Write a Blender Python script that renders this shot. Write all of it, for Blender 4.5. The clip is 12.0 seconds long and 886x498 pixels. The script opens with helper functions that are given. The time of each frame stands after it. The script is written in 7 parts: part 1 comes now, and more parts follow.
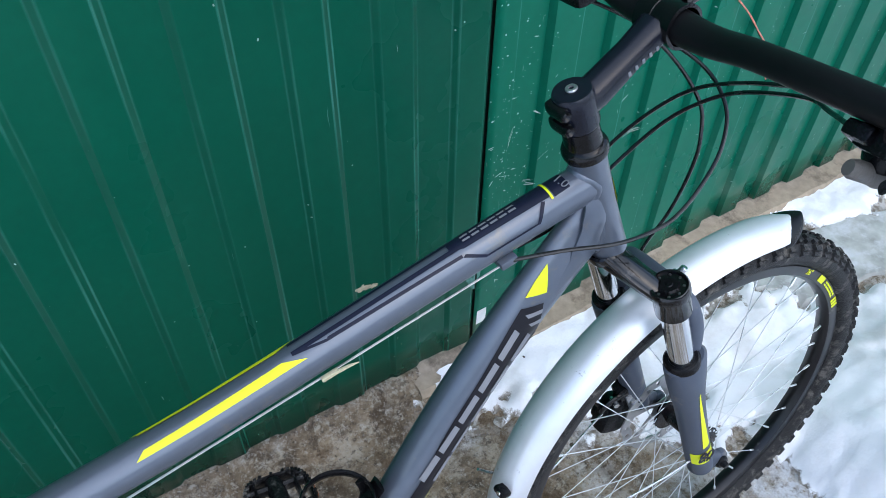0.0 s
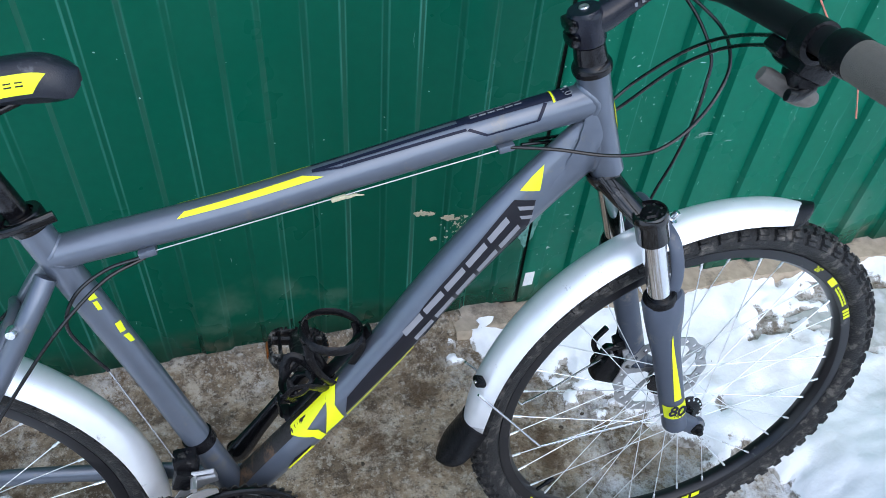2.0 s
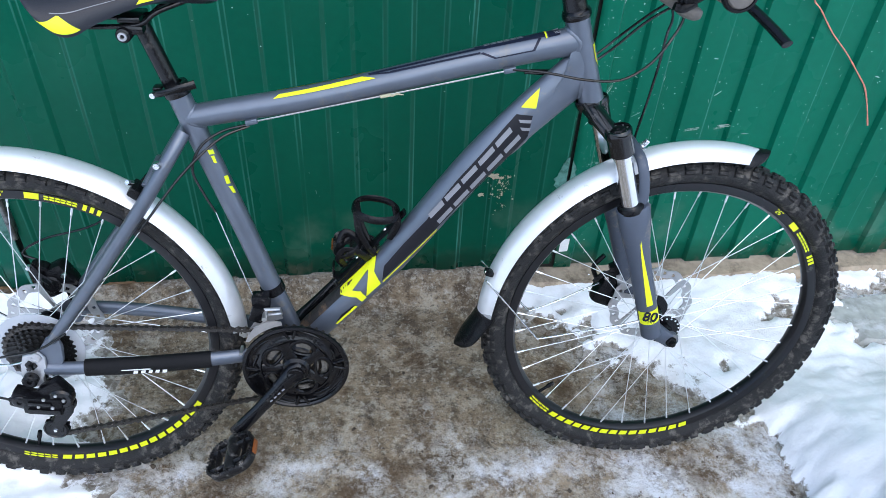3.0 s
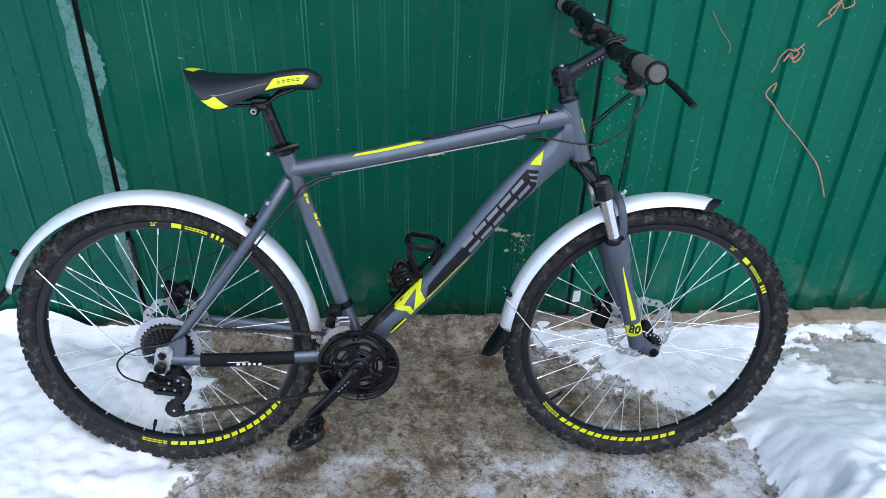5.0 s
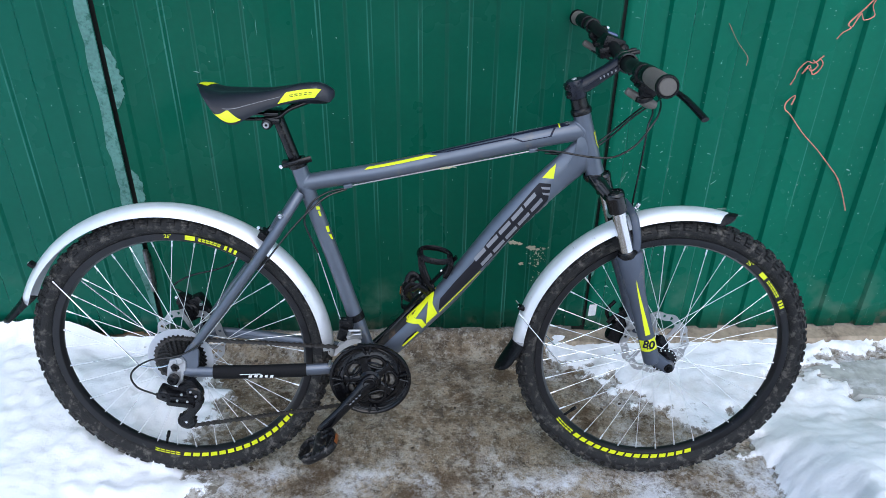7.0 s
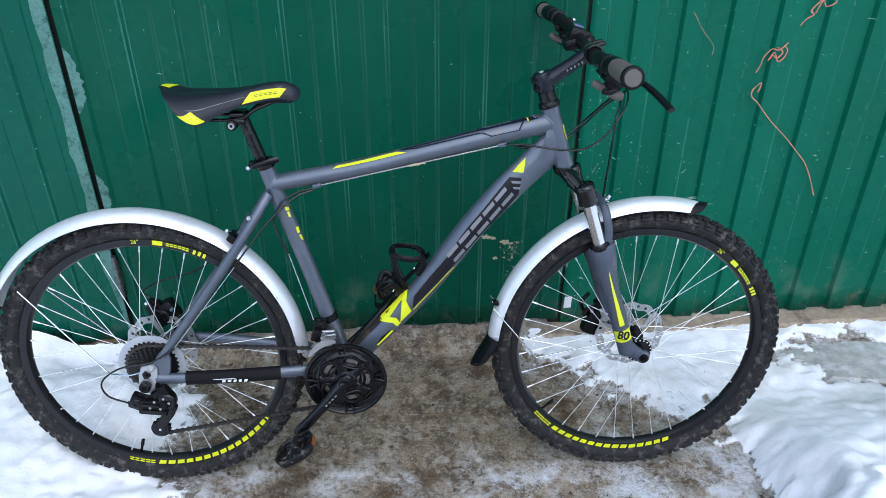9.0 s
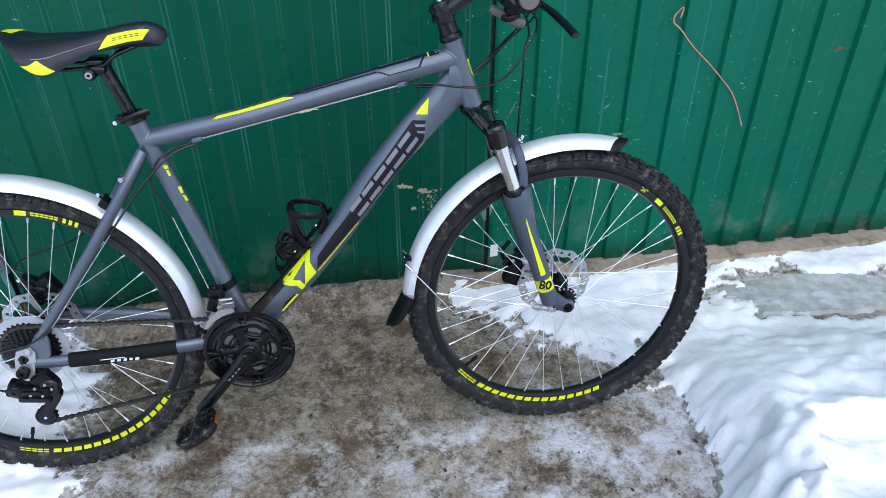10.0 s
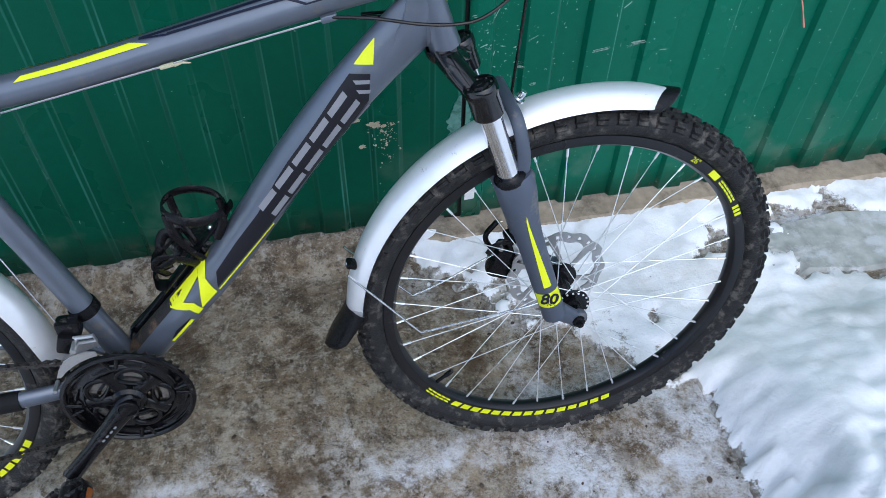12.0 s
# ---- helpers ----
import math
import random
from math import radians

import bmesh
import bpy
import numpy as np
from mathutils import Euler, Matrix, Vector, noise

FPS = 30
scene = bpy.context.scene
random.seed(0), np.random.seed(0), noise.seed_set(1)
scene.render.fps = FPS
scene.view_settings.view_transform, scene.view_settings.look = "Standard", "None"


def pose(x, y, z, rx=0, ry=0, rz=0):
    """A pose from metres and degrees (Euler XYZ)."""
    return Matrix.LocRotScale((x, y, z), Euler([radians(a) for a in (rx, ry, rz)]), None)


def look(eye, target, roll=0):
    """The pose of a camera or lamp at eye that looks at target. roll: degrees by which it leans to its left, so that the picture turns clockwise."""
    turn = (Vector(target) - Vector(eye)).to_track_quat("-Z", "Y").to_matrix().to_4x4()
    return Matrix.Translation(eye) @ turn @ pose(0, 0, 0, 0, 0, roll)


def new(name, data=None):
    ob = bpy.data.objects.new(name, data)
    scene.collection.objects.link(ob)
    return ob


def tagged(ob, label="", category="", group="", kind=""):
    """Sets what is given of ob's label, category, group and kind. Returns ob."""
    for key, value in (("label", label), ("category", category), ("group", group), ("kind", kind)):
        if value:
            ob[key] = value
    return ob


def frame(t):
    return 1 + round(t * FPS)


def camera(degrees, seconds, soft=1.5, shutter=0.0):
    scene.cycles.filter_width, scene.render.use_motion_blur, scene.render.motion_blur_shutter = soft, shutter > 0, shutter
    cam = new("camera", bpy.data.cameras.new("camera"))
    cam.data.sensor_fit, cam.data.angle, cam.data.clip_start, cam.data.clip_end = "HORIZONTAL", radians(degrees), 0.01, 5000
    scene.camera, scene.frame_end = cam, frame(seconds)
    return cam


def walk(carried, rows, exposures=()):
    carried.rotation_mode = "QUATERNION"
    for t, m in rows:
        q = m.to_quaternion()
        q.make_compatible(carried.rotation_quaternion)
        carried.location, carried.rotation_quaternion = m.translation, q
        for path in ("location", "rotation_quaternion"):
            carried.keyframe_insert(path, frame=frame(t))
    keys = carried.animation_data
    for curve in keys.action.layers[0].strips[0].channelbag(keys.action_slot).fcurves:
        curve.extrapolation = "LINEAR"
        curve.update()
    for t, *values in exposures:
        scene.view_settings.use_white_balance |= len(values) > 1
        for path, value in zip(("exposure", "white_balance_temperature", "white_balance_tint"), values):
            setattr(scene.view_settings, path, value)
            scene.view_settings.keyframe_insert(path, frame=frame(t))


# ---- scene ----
cam = camera(60.4, 12.0, 0.6)
PATH = [
    (0, (0.4526, -0.2845, 1.2672), (1.201, 0.8691, -0.1842), 1.42),
    (0.2, (0.4934, -0.2122, 1.2407), (1.2034, 0.8766, -0.2804), 1.71),
    (0.5, (0.5702, -0.1179, 1.1849), (1.1839, 0.8605, -0.4477), 1.08),
    (1, (0.5963, -0.092, 1.1594), (1.1308, 0.8278, -0.534), 1.4),
    (1.5, (0.5433, -0.2392, 1.2145), (1.0972, 0.8731, -0.3524), 3.41),
    (1.7, (0.5187, -0.3620, 1.2342), (1.0146, 0.8498, -0.2760), 3.78),
    (2, (0.4771, -0.5183, 1.2557), (0.9586, 0.8164, -0.155), 5.4),
    (2.2, (0.4520, -0.5858, 1.2723), (0.8922, 0.7933, -0.1100), 5.70),
    (2.5, (0.4849, -0.6954, 1.2834), (0.7683, 0.7416, -0.0778), 4.07),
    (2.7, (0.5169, -0.7764, 1.2794), (0.7563, 0.6846, -0.0648), 3.87),
    (4.3, (0.475, -1.288, 1.385), (0.714, 0.349, 0.262), 2.1),
    (4.5, (0.49, -1.301, 1.384), (0.699, 0.35, 0.275), 1.8),
    (5, (0.48, -1.315, 1.394), (0.622, 0.368, 0.324), 1.6),
    (5.5, (0.471, -1.315, 1.398), (0.578, 0.381, 0.345), 1.3),
    (6, (0.479, -1.313, 1.396), (0.566, 0.389, 0.35), 0.9),
    (6.5, (0.489, -1.307, 1.394), (0.572, 0.394, 0.345), 0.8),
    (7, (0.502, -1.31, 1.395), (0.586, 0.393, 0.349), 0.8),
    (8.8, (0.504, -1.302, 1.391), (0.619, 0.393, 0.335), -0.1),
    (9, (0.514, -1.3, 1.394), (0.656, 0.391, 0.337), 0.1),
    (9.5, (0.563, -1.269, 1.372), (0.771, 0.394, 0.281), 0.2),
    (10, (0.609, -1.198, 1.332), (0.873, 0.401, 0.16), -0.4),
    (10.2, (0.616, -1.162, 1.316), (0.902, 0.413, 0.117), -0.9),
    (10.5, (0.574, -1.063, 1.308), (0.963, 0.459, 0.07), -0.3),
    (10.8, (0.564, -0.993, 1.311), (1.019, 0.482, 0.039), 0.8),
    (11, (0.568, -0.934, 1.295), (1.047, 0.509, -0.004), 0.8),
    (11.2, (0.591, -0.89, 1.274), (1.066, 0.53, -0.052), 1.0),
    (11.5, (0.647, -0.776, 1.249), (1.084, 0.58, -0.155), 1.3),
    (12, (0.704, -0.673, 1.221), (1.01, 0.627, -0.268), 1.4),
]
EXPOSURE = [(0.0, 1.10), (1.0, 1.15), (2.5, 1.24), (4.5, 0.82), (5.5, 0.86), (7.0, 0.90), (9.5, 0.87), (10.5, 0.95), (11.0, 0.84), (12.0, 0.86)]
walk(cam, [(t, look(eye, target, roll)) for t, eye, target, roll in PATH],
     [(t, e) for t, e in EXPOSURE])

# ---- light ----
world = bpy.data.worlds.new("world")
scene.world = world
world.use_nodes = True
wn = world.node_tree
sky = wn.nodes.new("ShaderNodeTexSky")
sky.sky_type = "NISHITA"
sky.sun_disc = False
sky.sun_elevation, sky.sun_rotation = radians(48), radians(172)
sky.air_density, sky.dust_density, sky.ozone_density = 1.0, 1.2, 1.6
wn.nodes["Background"].inputs["Strength"].default_value = 0.135
wn.links.new(sky.outputs[0], wn.nodes["Background"].inputs["Color"])
sun = new("sun", bpy.data.lights.new("sun", "SUN"))
sun.data.energy, sun.data.angle, sun.data.color = 0.9, radians(100), (0.875, 0.938, 1.0)
sun.matrix_world = look((0.4, -1.7, 2.65), (0, 0, 0))
scene.view_settings.exposure = 0.9

# ---- materials ----


def material(name, base, rough=0.5, metal=0.0, vary=0.15, scale=20.0, bump=0.0, bump_scale=200.0, coat=0.0, dirt=None, dirt_amount=0.0, dirt_scale=6.0, random_value=0.0, gloss=0.5):
    """A node material: base colour with noise at two scales, fine relief and optional dirt."""
    m = bpy.data.materials.new(name)
    m.use_nodes = True
    n, l = m.node_tree.nodes, m.node_tree.links
    p = n["Principled BSDF"]
    p.inputs["Metallic"].default_value = metal
    p.inputs["Coat Weight"].default_value = coat
    p.inputs["Specular IOR Level"].default_value = gloss
    tc = n.new("ShaderNodeTexCoord")
    big, small = n.new("ShaderNodeTexNoise"), n.new("ShaderNodeTexNoise")
    big.inputs["Scale"].default_value, big.inputs["Detail"].default_value = scale * 0.25, 4
    small.inputs["Scale"].default_value, small.inputs["Detail"].default_value = scale * 4, 6
    for t in (big, small):
        l.new(tc.outputs["Object"], t.inputs["Vector"])
    add = n.new("ShaderNodeMath")
    add.operation = "ADD"
    l.new(big.outputs["Fac"], add.inputs[0])
    l.new(small.outputs["Fac"], add.inputs[1])
    ramp = n.new("ShaderNodeMapRange")
    ramp.inputs["From Min"].default_value, ramp.inputs["From Max"].default_value = 0.6, 1.4
    ramp.inputs["To Min"].default_value, ramp.inputs["To Max"].default_value = 1 - vary, 1 + vary
    l.new(add.outputs[0], ramp.inputs["Value"])
    mul = n.new("ShaderNodeVectorMath")
    mul.operation = "SCALE"
    mul.inputs[0].default_value = base
    l.new(ramp.outputs[0], mul.inputs["Scale"])
    colour = mul.outputs[0]
    if random_value:
        info, rr = n.new("ShaderNodeObjectInfo"), n.new("ShaderNodeMapRange")
        rr.inputs["To Min"].default_value, rr.inputs["To Max"].default_value = 1 - random_value, 1 + random_value
        l.new(info.outputs["Random"], rr.inputs["Value"])
        mul2 = n.new("ShaderNodeVectorMath")
        mul2.operation = "SCALE"
        l.new(colour, mul2.inputs[0])
        l.new(rr.outputs[0], mul2.inputs["Scale"])
        colour = mul2.outputs[0]
    rv = n.new("ShaderNodeMapRange")
    rv.inputs["From Min"].default_value, rv.inputs["From Max"].default_value = 0.3, 0.7
    rv.inputs["To Min"].default_value, rv.inputs["To Max"].default_value = rough * 0.85, min(1.0, rough * 1.15)
    l.new(big.outputs["Fac"], rv.inputs["Value"])
    l.new(rv.outputs[0], p.inputs["Roughness"])
    if dirt:
        dn = n.new("ShaderNodeTexNoise")
        dn.inputs["Scale"].default_value, dn.inputs["Detail"].default_value, dn.inputs["Roughness"].default_value = dirt_scale, 8, 0.7
        l.new(tc.outputs["Object"], dn.inputs["Vector"])
        dr = n.new("ShaderNodeMapRange")
        dr.inputs["From Min"].default_value, dr.inputs["From Max"].default_value = 0.66 - 0.3 * dirt_amount, 0.74 - 0.2 * dirt_amount
        l.new(dn.outputs["Fac"], dr.inputs["Value"])
        mix = n.new("ShaderNodeMix")
        mix.data_type = "RGBA"
        l.new(dr.outputs[0], mix.inputs["Factor"])
        l.new(colour, mix.inputs[6])
        mix.inputs[7].default_value = (*dirt, 1)
        colour = mix.outputs[2]
    l.new(colour, p.inputs["Base Color"])
    if bump:
        bn, b = n.new("ShaderNodeTexNoise"), n.new("ShaderNodeBump")
        bn.inputs["Scale"].default_value, bn.inputs["Detail"].default_value = bump_scale, 5
        l.new(tc.outputs["Object"], bn.inputs["Vector"])
        b.inputs["Strength"].default_value, b.inputs["Distance"].default_value = bump, 0.004
        l.new(bn.outputs["Fac"], b.inputs["Height"])
        l.new(b.outputs[0], p.inputs["Normal"])
    return m


GREY = material("slate_frame_paint", (0.112, 0.132, 0.168), 0.32, 0.45, 0.08, 12, 0.05, 900, coat=0.35, gloss=0.5, dirt=(0.16, 0.155, 0.15), dirt_amount=0.25, dirt_scale=18)
FORK_PAINT = material("fork_paint", (0.068, 0.083, 0.114), 0.45, 0.2, 0.08, 12, dirt=(0.17, 0.16, 0.15), dirt_amount=0.3, dirt_scale=25)
NAVY = material("navy_decal", (0.009, 0.012, 0.028), 0.35, 0, 0.1, gloss=0.18)
SATIN_BLACK = material("satin_black_panel", (0.012, 0.012, 0.016), 0.35, 0, 0.12, 30, gloss=0.2)
DECAL_GREY = material("grey_decal", (0.2, 0.205, 0.225), 0.5, 0, 0.08)
YELLOW = material("fluorescent_yellow", (0.72, 0.78, 0.01), 0.5, 0, 0.05, 40)
BLACK = material("black_metal", (0.004, 0.004, 0.005), 0.16, 0.0, 0.3, 40, 0.12, 160, gloss=0.36, dirt=(0.04, 0.037, 0.034), dirt_amount=0.18, dirt_scale=30)
PLASTIC = material("black_plastic", (0.005, 0.005, 0.006), 0.24, 0, 0.2, 50, 0.2, 300, gloss=0.2, dirt=(0.08, 0.075, 0.068), dirt_amount=0.15, dirt_scale=25)
FOAM = material("black_bar_paint", (0.006, 0.006, 0.007), 0.45, 0, 0.15, 60, gloss=0.25)
RUBBER = material("tyre_rubber", (0.016, 0.016, 0.0165), 0.55, 0, 0.3, 30, 0.5, 350, gloss=0.25, dirt=(0.11, 0.101, 0.09), dirt_amount=0.46, dirt_scale=45)
GREY_LEVER = material("grey_lever_plastic", (0.105, 0.096, 0.086), 0.45, 0, 0.12, 60, 0.2, 300)
GRIP = material("grey_grip_rubber", (0.125, 0.112, 0.094), 0.75, 0, 0.12, 60, 0.5, 900)
RIM = material("black_rim", (0.007, 0.007, 0.009), 0.32, 0.1, 0.15, 30, dirt=(0.09, 0.085, 0.08), dirt_amount=0.1, dirt_scale=30)
STEEL = material("bright_steel", (0.75, 0.76, 0.78), 0.25, 1.0, 0.06, 60)
SPOKE = material("spoke_steel", (0.84, 0.86, 0.88), 0.3, 0.6, 0.05, 60)
CHROME = material("polished_stanchion", (0.82, 0.82, 0.83), 0.12, 1.0, 0.03, 60)
SILVER = material("silver_plastic", (0.80, 0.82, 0.85), 0.32, 0.45, 0.05, 14, 0.06, 700, coat=0.2, dirt=(0.3, 0.3, 0.3), dirt_amount=0.05, dirt_scale=40)
ALLOY = material("alloy", (0.55, 0.55, 0.56), 0.35, 0.9, 0.1, 60)
COG = material("black_cogs", (0.018, 0.018, 0.018), 0.3, 0.4, 0.3, 80)
STEEL_DARK = material("oily_steel", (0.22, 0.22, 0.22), 0.32, 0.9, 0.4, 80, dirt=(0.02, 0.02, 0.02), dirt_amount=0.6, dirt_scale=40)
ICE = material("grey_ice", (0.42, 0.425, 0.40), 0.2, 0, 0.5, 7, 0.3, 45, dirt=(0.60, 0.61, 0.62), dirt_amount=0.52, dirt_scale=16)
RING_WEB = material("worn_ring_web", (0.20, 0.19, 0.175), 0.33, 0.7, 0.4, 60, 0.2, 200, dirt=(0.015, 0.015, 0.015), dirt_amount=0.5, dirt_scale=45)
CHAIN = material("oily_chain", (0.075, 0.070, 0.066), 0.35, 0.7, 0.3, 80)
CLEAR = material("frosted_spoke_guard", (0.62, 0.65, 0.7), 0.35, 0, 0.05, 30)
CLEAR.node_tree.nodes["Principled BSDF"].inputs["Transmission Weight"].default_value = 0.5
CABLE_WIRE = material("bare_cable", (0.42, 0.43, 0.44), 0.35, 0.8, 0.1, 60)
CABLE = material("cable_housing", (0.005, 0.005, 0.006), 0.25, 0, 0.1, 60)
SCUFFED = material("scuffed_resin", (0.008, 0.008, 0.009), 0.35, 0, 0.3, 50, 0.4, 200, gloss=0.3, dirt=(0.16, 0.15, 0.14), dirt_amount=0.42, dirt_scale=55)
AMBER = material("amber_reflector", (0.24, 0.075, 0.02), 0.3, 0, 0.1, 90)
VINYL = material("saddle_vinyl", (0.009, 0.011, 0.018), 0.34, 0, 0.12, 25, 0.15, 700, gloss=0.4, dirt=(0.1, 0.1, 0.11), dirt_amount=0.1, dirt_scale=16)
NEOPRENE = material("neoprene_sleeve", (0.006, 0.006, 0.007), 0.65, 0, 0.2, 60, 0.3, 900, gloss=0.2)
MUDDY = material("muddy_black", (0.013, 0.012, 0.012), 0.7, 0, 0.3, 30, 0.5, 200, dirt=(0.10, 0.06, 0.035), dirt_amount=0.45, dirt_scale=40)
CRUMB = material("dark_soil", (0.07, 0.052, 0.037), 0.9, 0, 0.4, 60, 0.4, 300)
WHITE = material("white_print", (0.75, 0.75, 0.75), 0.5, 0, 0.1, 60)
TWINE = material("pink_twine", (0.66, 0.23, 0.17), 0.8, 0, 0.3, 90, 0.4, 800)
FRAYED = material("frayed_tape", (0.45, 0.42, 0.28), 0.8, 0, 0.3, 90)


def painted_sheet(name, base, fleck, scuff):
    """Green coated steel: faded bands, mud splash near the ground, pale flecks and scuffs."""
    m = bpy.data.materials.new(name)
    m.use_nodes = True
    n, l = m.node_tree.nodes, m.node_tree.links
    p = n["Principled BSDF"]
    geo = n.new("ShaderNodeTexCoord").outputs["Object"]

    def noise_at(scale, detail=5, stretch=(1, 1, 1)):
        mp, t = n.new("ShaderNodeMapping"), n.new("ShaderNodeTexNoise")
        mp.inputs["Scale"].default_value = stretch
        t.inputs["Scale"].default_value, t.inputs["Detail"].default_value = scale, detail
        l.new(geo, mp.inputs["Vector"])
        l.new(mp.outputs[0], t.inputs["Vector"])
        return t.outputs["Fac"]

    def remap(value, a, b, lo=0.0, hi=1.0):
        r = n.new("ShaderNodeMapRange")
        for key, v in (("From Min", a), ("From Max", b), ("To Min", lo), ("To Max", hi)):
            r.inputs[key].default_value = v
        l.new(value, r.inputs["Value"])
        return r.outputs[0]

    def blend(f, a, b):
        x = n.new("ShaderNodeMix")
        x.data_type = "RGBA"
        l.new(f, x.inputs["Factor"])
        for sock, v in ((x.inputs[6], a), (x.inputs[7], b)):
            if isinstance(v, tuple):
                sock.default_value = (*v, 1)
            else:
                l.new(v, sock)
        return x.outputs[2]

    faded = tuple(c * 1.3 + 0.002 for c in base)
    col = blend(remap(noise_at(2.2, 5, (1, 1, 0.35)), 0.35, 0.7), base, faded)
    col = blend(remap(noise_at(60, 4), 0.3, 0.8, 0, 0.25), col, tuple(c * 0.7 for c in base))
    def specks(scale, stretch, turn, near, density, colour, base_col, strength=1.0):
        """Small chips or short scratches, one to a cell, kept only where a coarser noise allows."""
        mp, vor = n.new("ShaderNodeMapping"), n.new("ShaderNodeTexVoronoi")
        mp.inputs["Rotation"].default_value, mp.inputs["Scale"].default_value = (0, turn, 0), stretch
        vor.inputs["Scale"].default_value, vor.inputs["Randomness"].default_value = scale, 1
        wob, add = n.new("ShaderNodeTexNoise"), n.new("ShaderNodeVectorMath")
        wob.inputs["Scale"].default_value = 90
        l.new(geo, wob.inputs["Vector"])
        amount = n.new("ShaderNodeVectorMath")
        amount.operation = "SCALE"
        amount.inputs["Scale"].default_value = 0.006
        l.new(wob.outputs["Color"], amount.inputs[0])
        l.new(geo, add.inputs[0])
        l.new(amount.outputs[0], add.inputs[1])
        l.new(add.outputs[0], mp.inputs["Vector"])
        l.new(mp.outputs[0], vor.inputs["Vector"])
        spot = remap(vor.outputs["Distance"], near, near * 0.6)
        pick = n.new("ShaderNodeSeparateColor")
        l.new(vor.outputs["Color"], pick.inputs[0])
        keep = remap(pick.outputs[0], density, density - 0.02)
        cluster = remap(noise_at(4, 3), 0.40, 0.52, 0.30, 1.0)
        for other in (keep, cluster):
            both = n.new("ShaderNodeMath")
            both.operation = "MULTIPLY"
            l.new(spot, both.inputs[0])
            l.new(other, both.inputs[1])
            spot = both.outputs[0]
        return blend(remap(spot, 0, 1, 0, strength), base_col, colour)

    col = specks(34, (1, 0.2, 0.8), 0.4, 0.055, 0.03 + 0.30 * fleck, (0.50, 0.64, 0.57), col)
    col = specks(80, (1, 0.2, 1), 0.1, 0.12, 0.05 + 0.25 * fleck, (0.42, 0.56, 0.49), col, 0.8)
    col = specks(16, (9, 0.2, 0.8), 0.45, 0.075, 0.04 + 0.30 * scuff, (0.36, 0.48, 0.44), col)
    col = specks(12, (8, 0.2, 0.35), -0.05, 0.10, 0.05 + 0.16 * scuff, (0.14, 0.30, 0.26), col, 0.7)
    col = specks(9, (0.8, 0.2, 6), 0.3, 0.08, 0.03 + 0.14 * scuff, (0.28, 0.40, 0.36), col, 0.8)
    # highlights on the rib bends, painted as pale teal lines broken by noise
    glint = n.new("ShaderNodeAttribute")
    glint.attribute_name = "bend_glint"
    worn = n.new("ShaderNodeMath")
    worn.operation = "MULTIPLY"
    l.new(glint.outputs["Fac"], worn.inputs[0])
    l.new(remap(noise_at(7, 7, (1.6, 1, 0.35)), 0.44, 0.64, 0.03, 0.62), worn.inputs[1])
    col = blend(worn.outputs[0], col, (0.055, 0.23, 0.185))
    sep = n.new("ShaderNodeSeparateXYZ")
    l.new(geo, sep.inputs[0])
    low = remap(sep.outputs["Z"], 0.11, 0.04)
    mud = n.new("ShaderNodeMath")
    mud.operation = "MULTIPLY"
    l.new(low, mud.inputs[0])
    l.new(remap(noise_at(22, 7), 0.56, 0.74), mud.inputs[1])
    col = blend(mud.outputs[0], col, (0.17, 0.16, 0.12))
    splash = n.new("ShaderNodeMath")
    splash.operation = "MULTIPLY"
    l.new(remap(sep.outputs["Z"], 0.27, 0.10, 0, 0.6), splash.inputs[0])
    l.new(remap(noise_at(8, 8), 0.60, 0.74), splash.inputs[1])
    col = blend(splash.outputs[0], col, (0.12, 0.19, 0.14))
    l.new(col, p.inputs["Base Color"])
    l.new(remap(noise_at(5, 4), 0.3, 0.7, 0.20, 0.42), p.inputs["Roughness"])
    p.inputs["Specular IOR Level"].default_value = 0.15
    bump = n.new("ShaderNodeBump")
    bump.inputs["Strength"].default_value, bump.inputs["Distance"].default_value = 0.16, 0.02
    l.new(noise_at(7, 2, (1, 1, 0.5)), bump.inputs["Height"])
    l.new(bump.outputs[0], p.inputs["Normal"])
    return m


SHEET = painted_sheet("green_gate_sheet", (0.0, 0.070, 0.040), 0.05, 0.04)
# the gate's green made lighter, with the milky sheen of reflected snow painted in
SHEET_LIT = painted_sheet("lit_green_sheet", (0.002, 0.088, 0.056), 0.15, 0.1)
# scratched sheet; its base is also raised for the pale reflection on it
SHEET_WORN = painted_sheet("worn_green_sheet", (0.0, 0.110, 0.065), 0.9, 1.0)
TEAL = material("faded_teal_paint", (0.085, 0.225, 0.190), 0.5, 0, 0.35, 30, 0.2, 200, dirt=(0.005, 0.085, 0.058), dirt_amount=0.5, dirt_scale=38)
DARK_GAP = material("joint_gap_black", (0.008, 0.011, 0.01), 0.6, 0.2, 0.3, 20)
RUST = material("rust", (0.16, 0.075, 0.035), 0.85, 0, 0.4, 60, 0.3, 300)
CHIPPED = material("chipped_paint", (0.30, 0.43, 0.38), 0.6, 0, 0.3, 60)
PEELED = material("peeled_primer", (0.42, 0.38, 0.27), 0.8, 0, 0.3, 60, 0.3, 300)
CONCRETE = material("weathered_sill", (0.36, 0.29, 0.21), 0.9, 0, 0.3, 14, 0.6, 90, dirt=(0.13, 0.1, 0.07), dirt_amount=0.5, dirt_scale=9)
WOOD = material("old_board", (0.2, 0.13, 0.07), 0.85, 0, 0.35, 20, 0.5, 120)


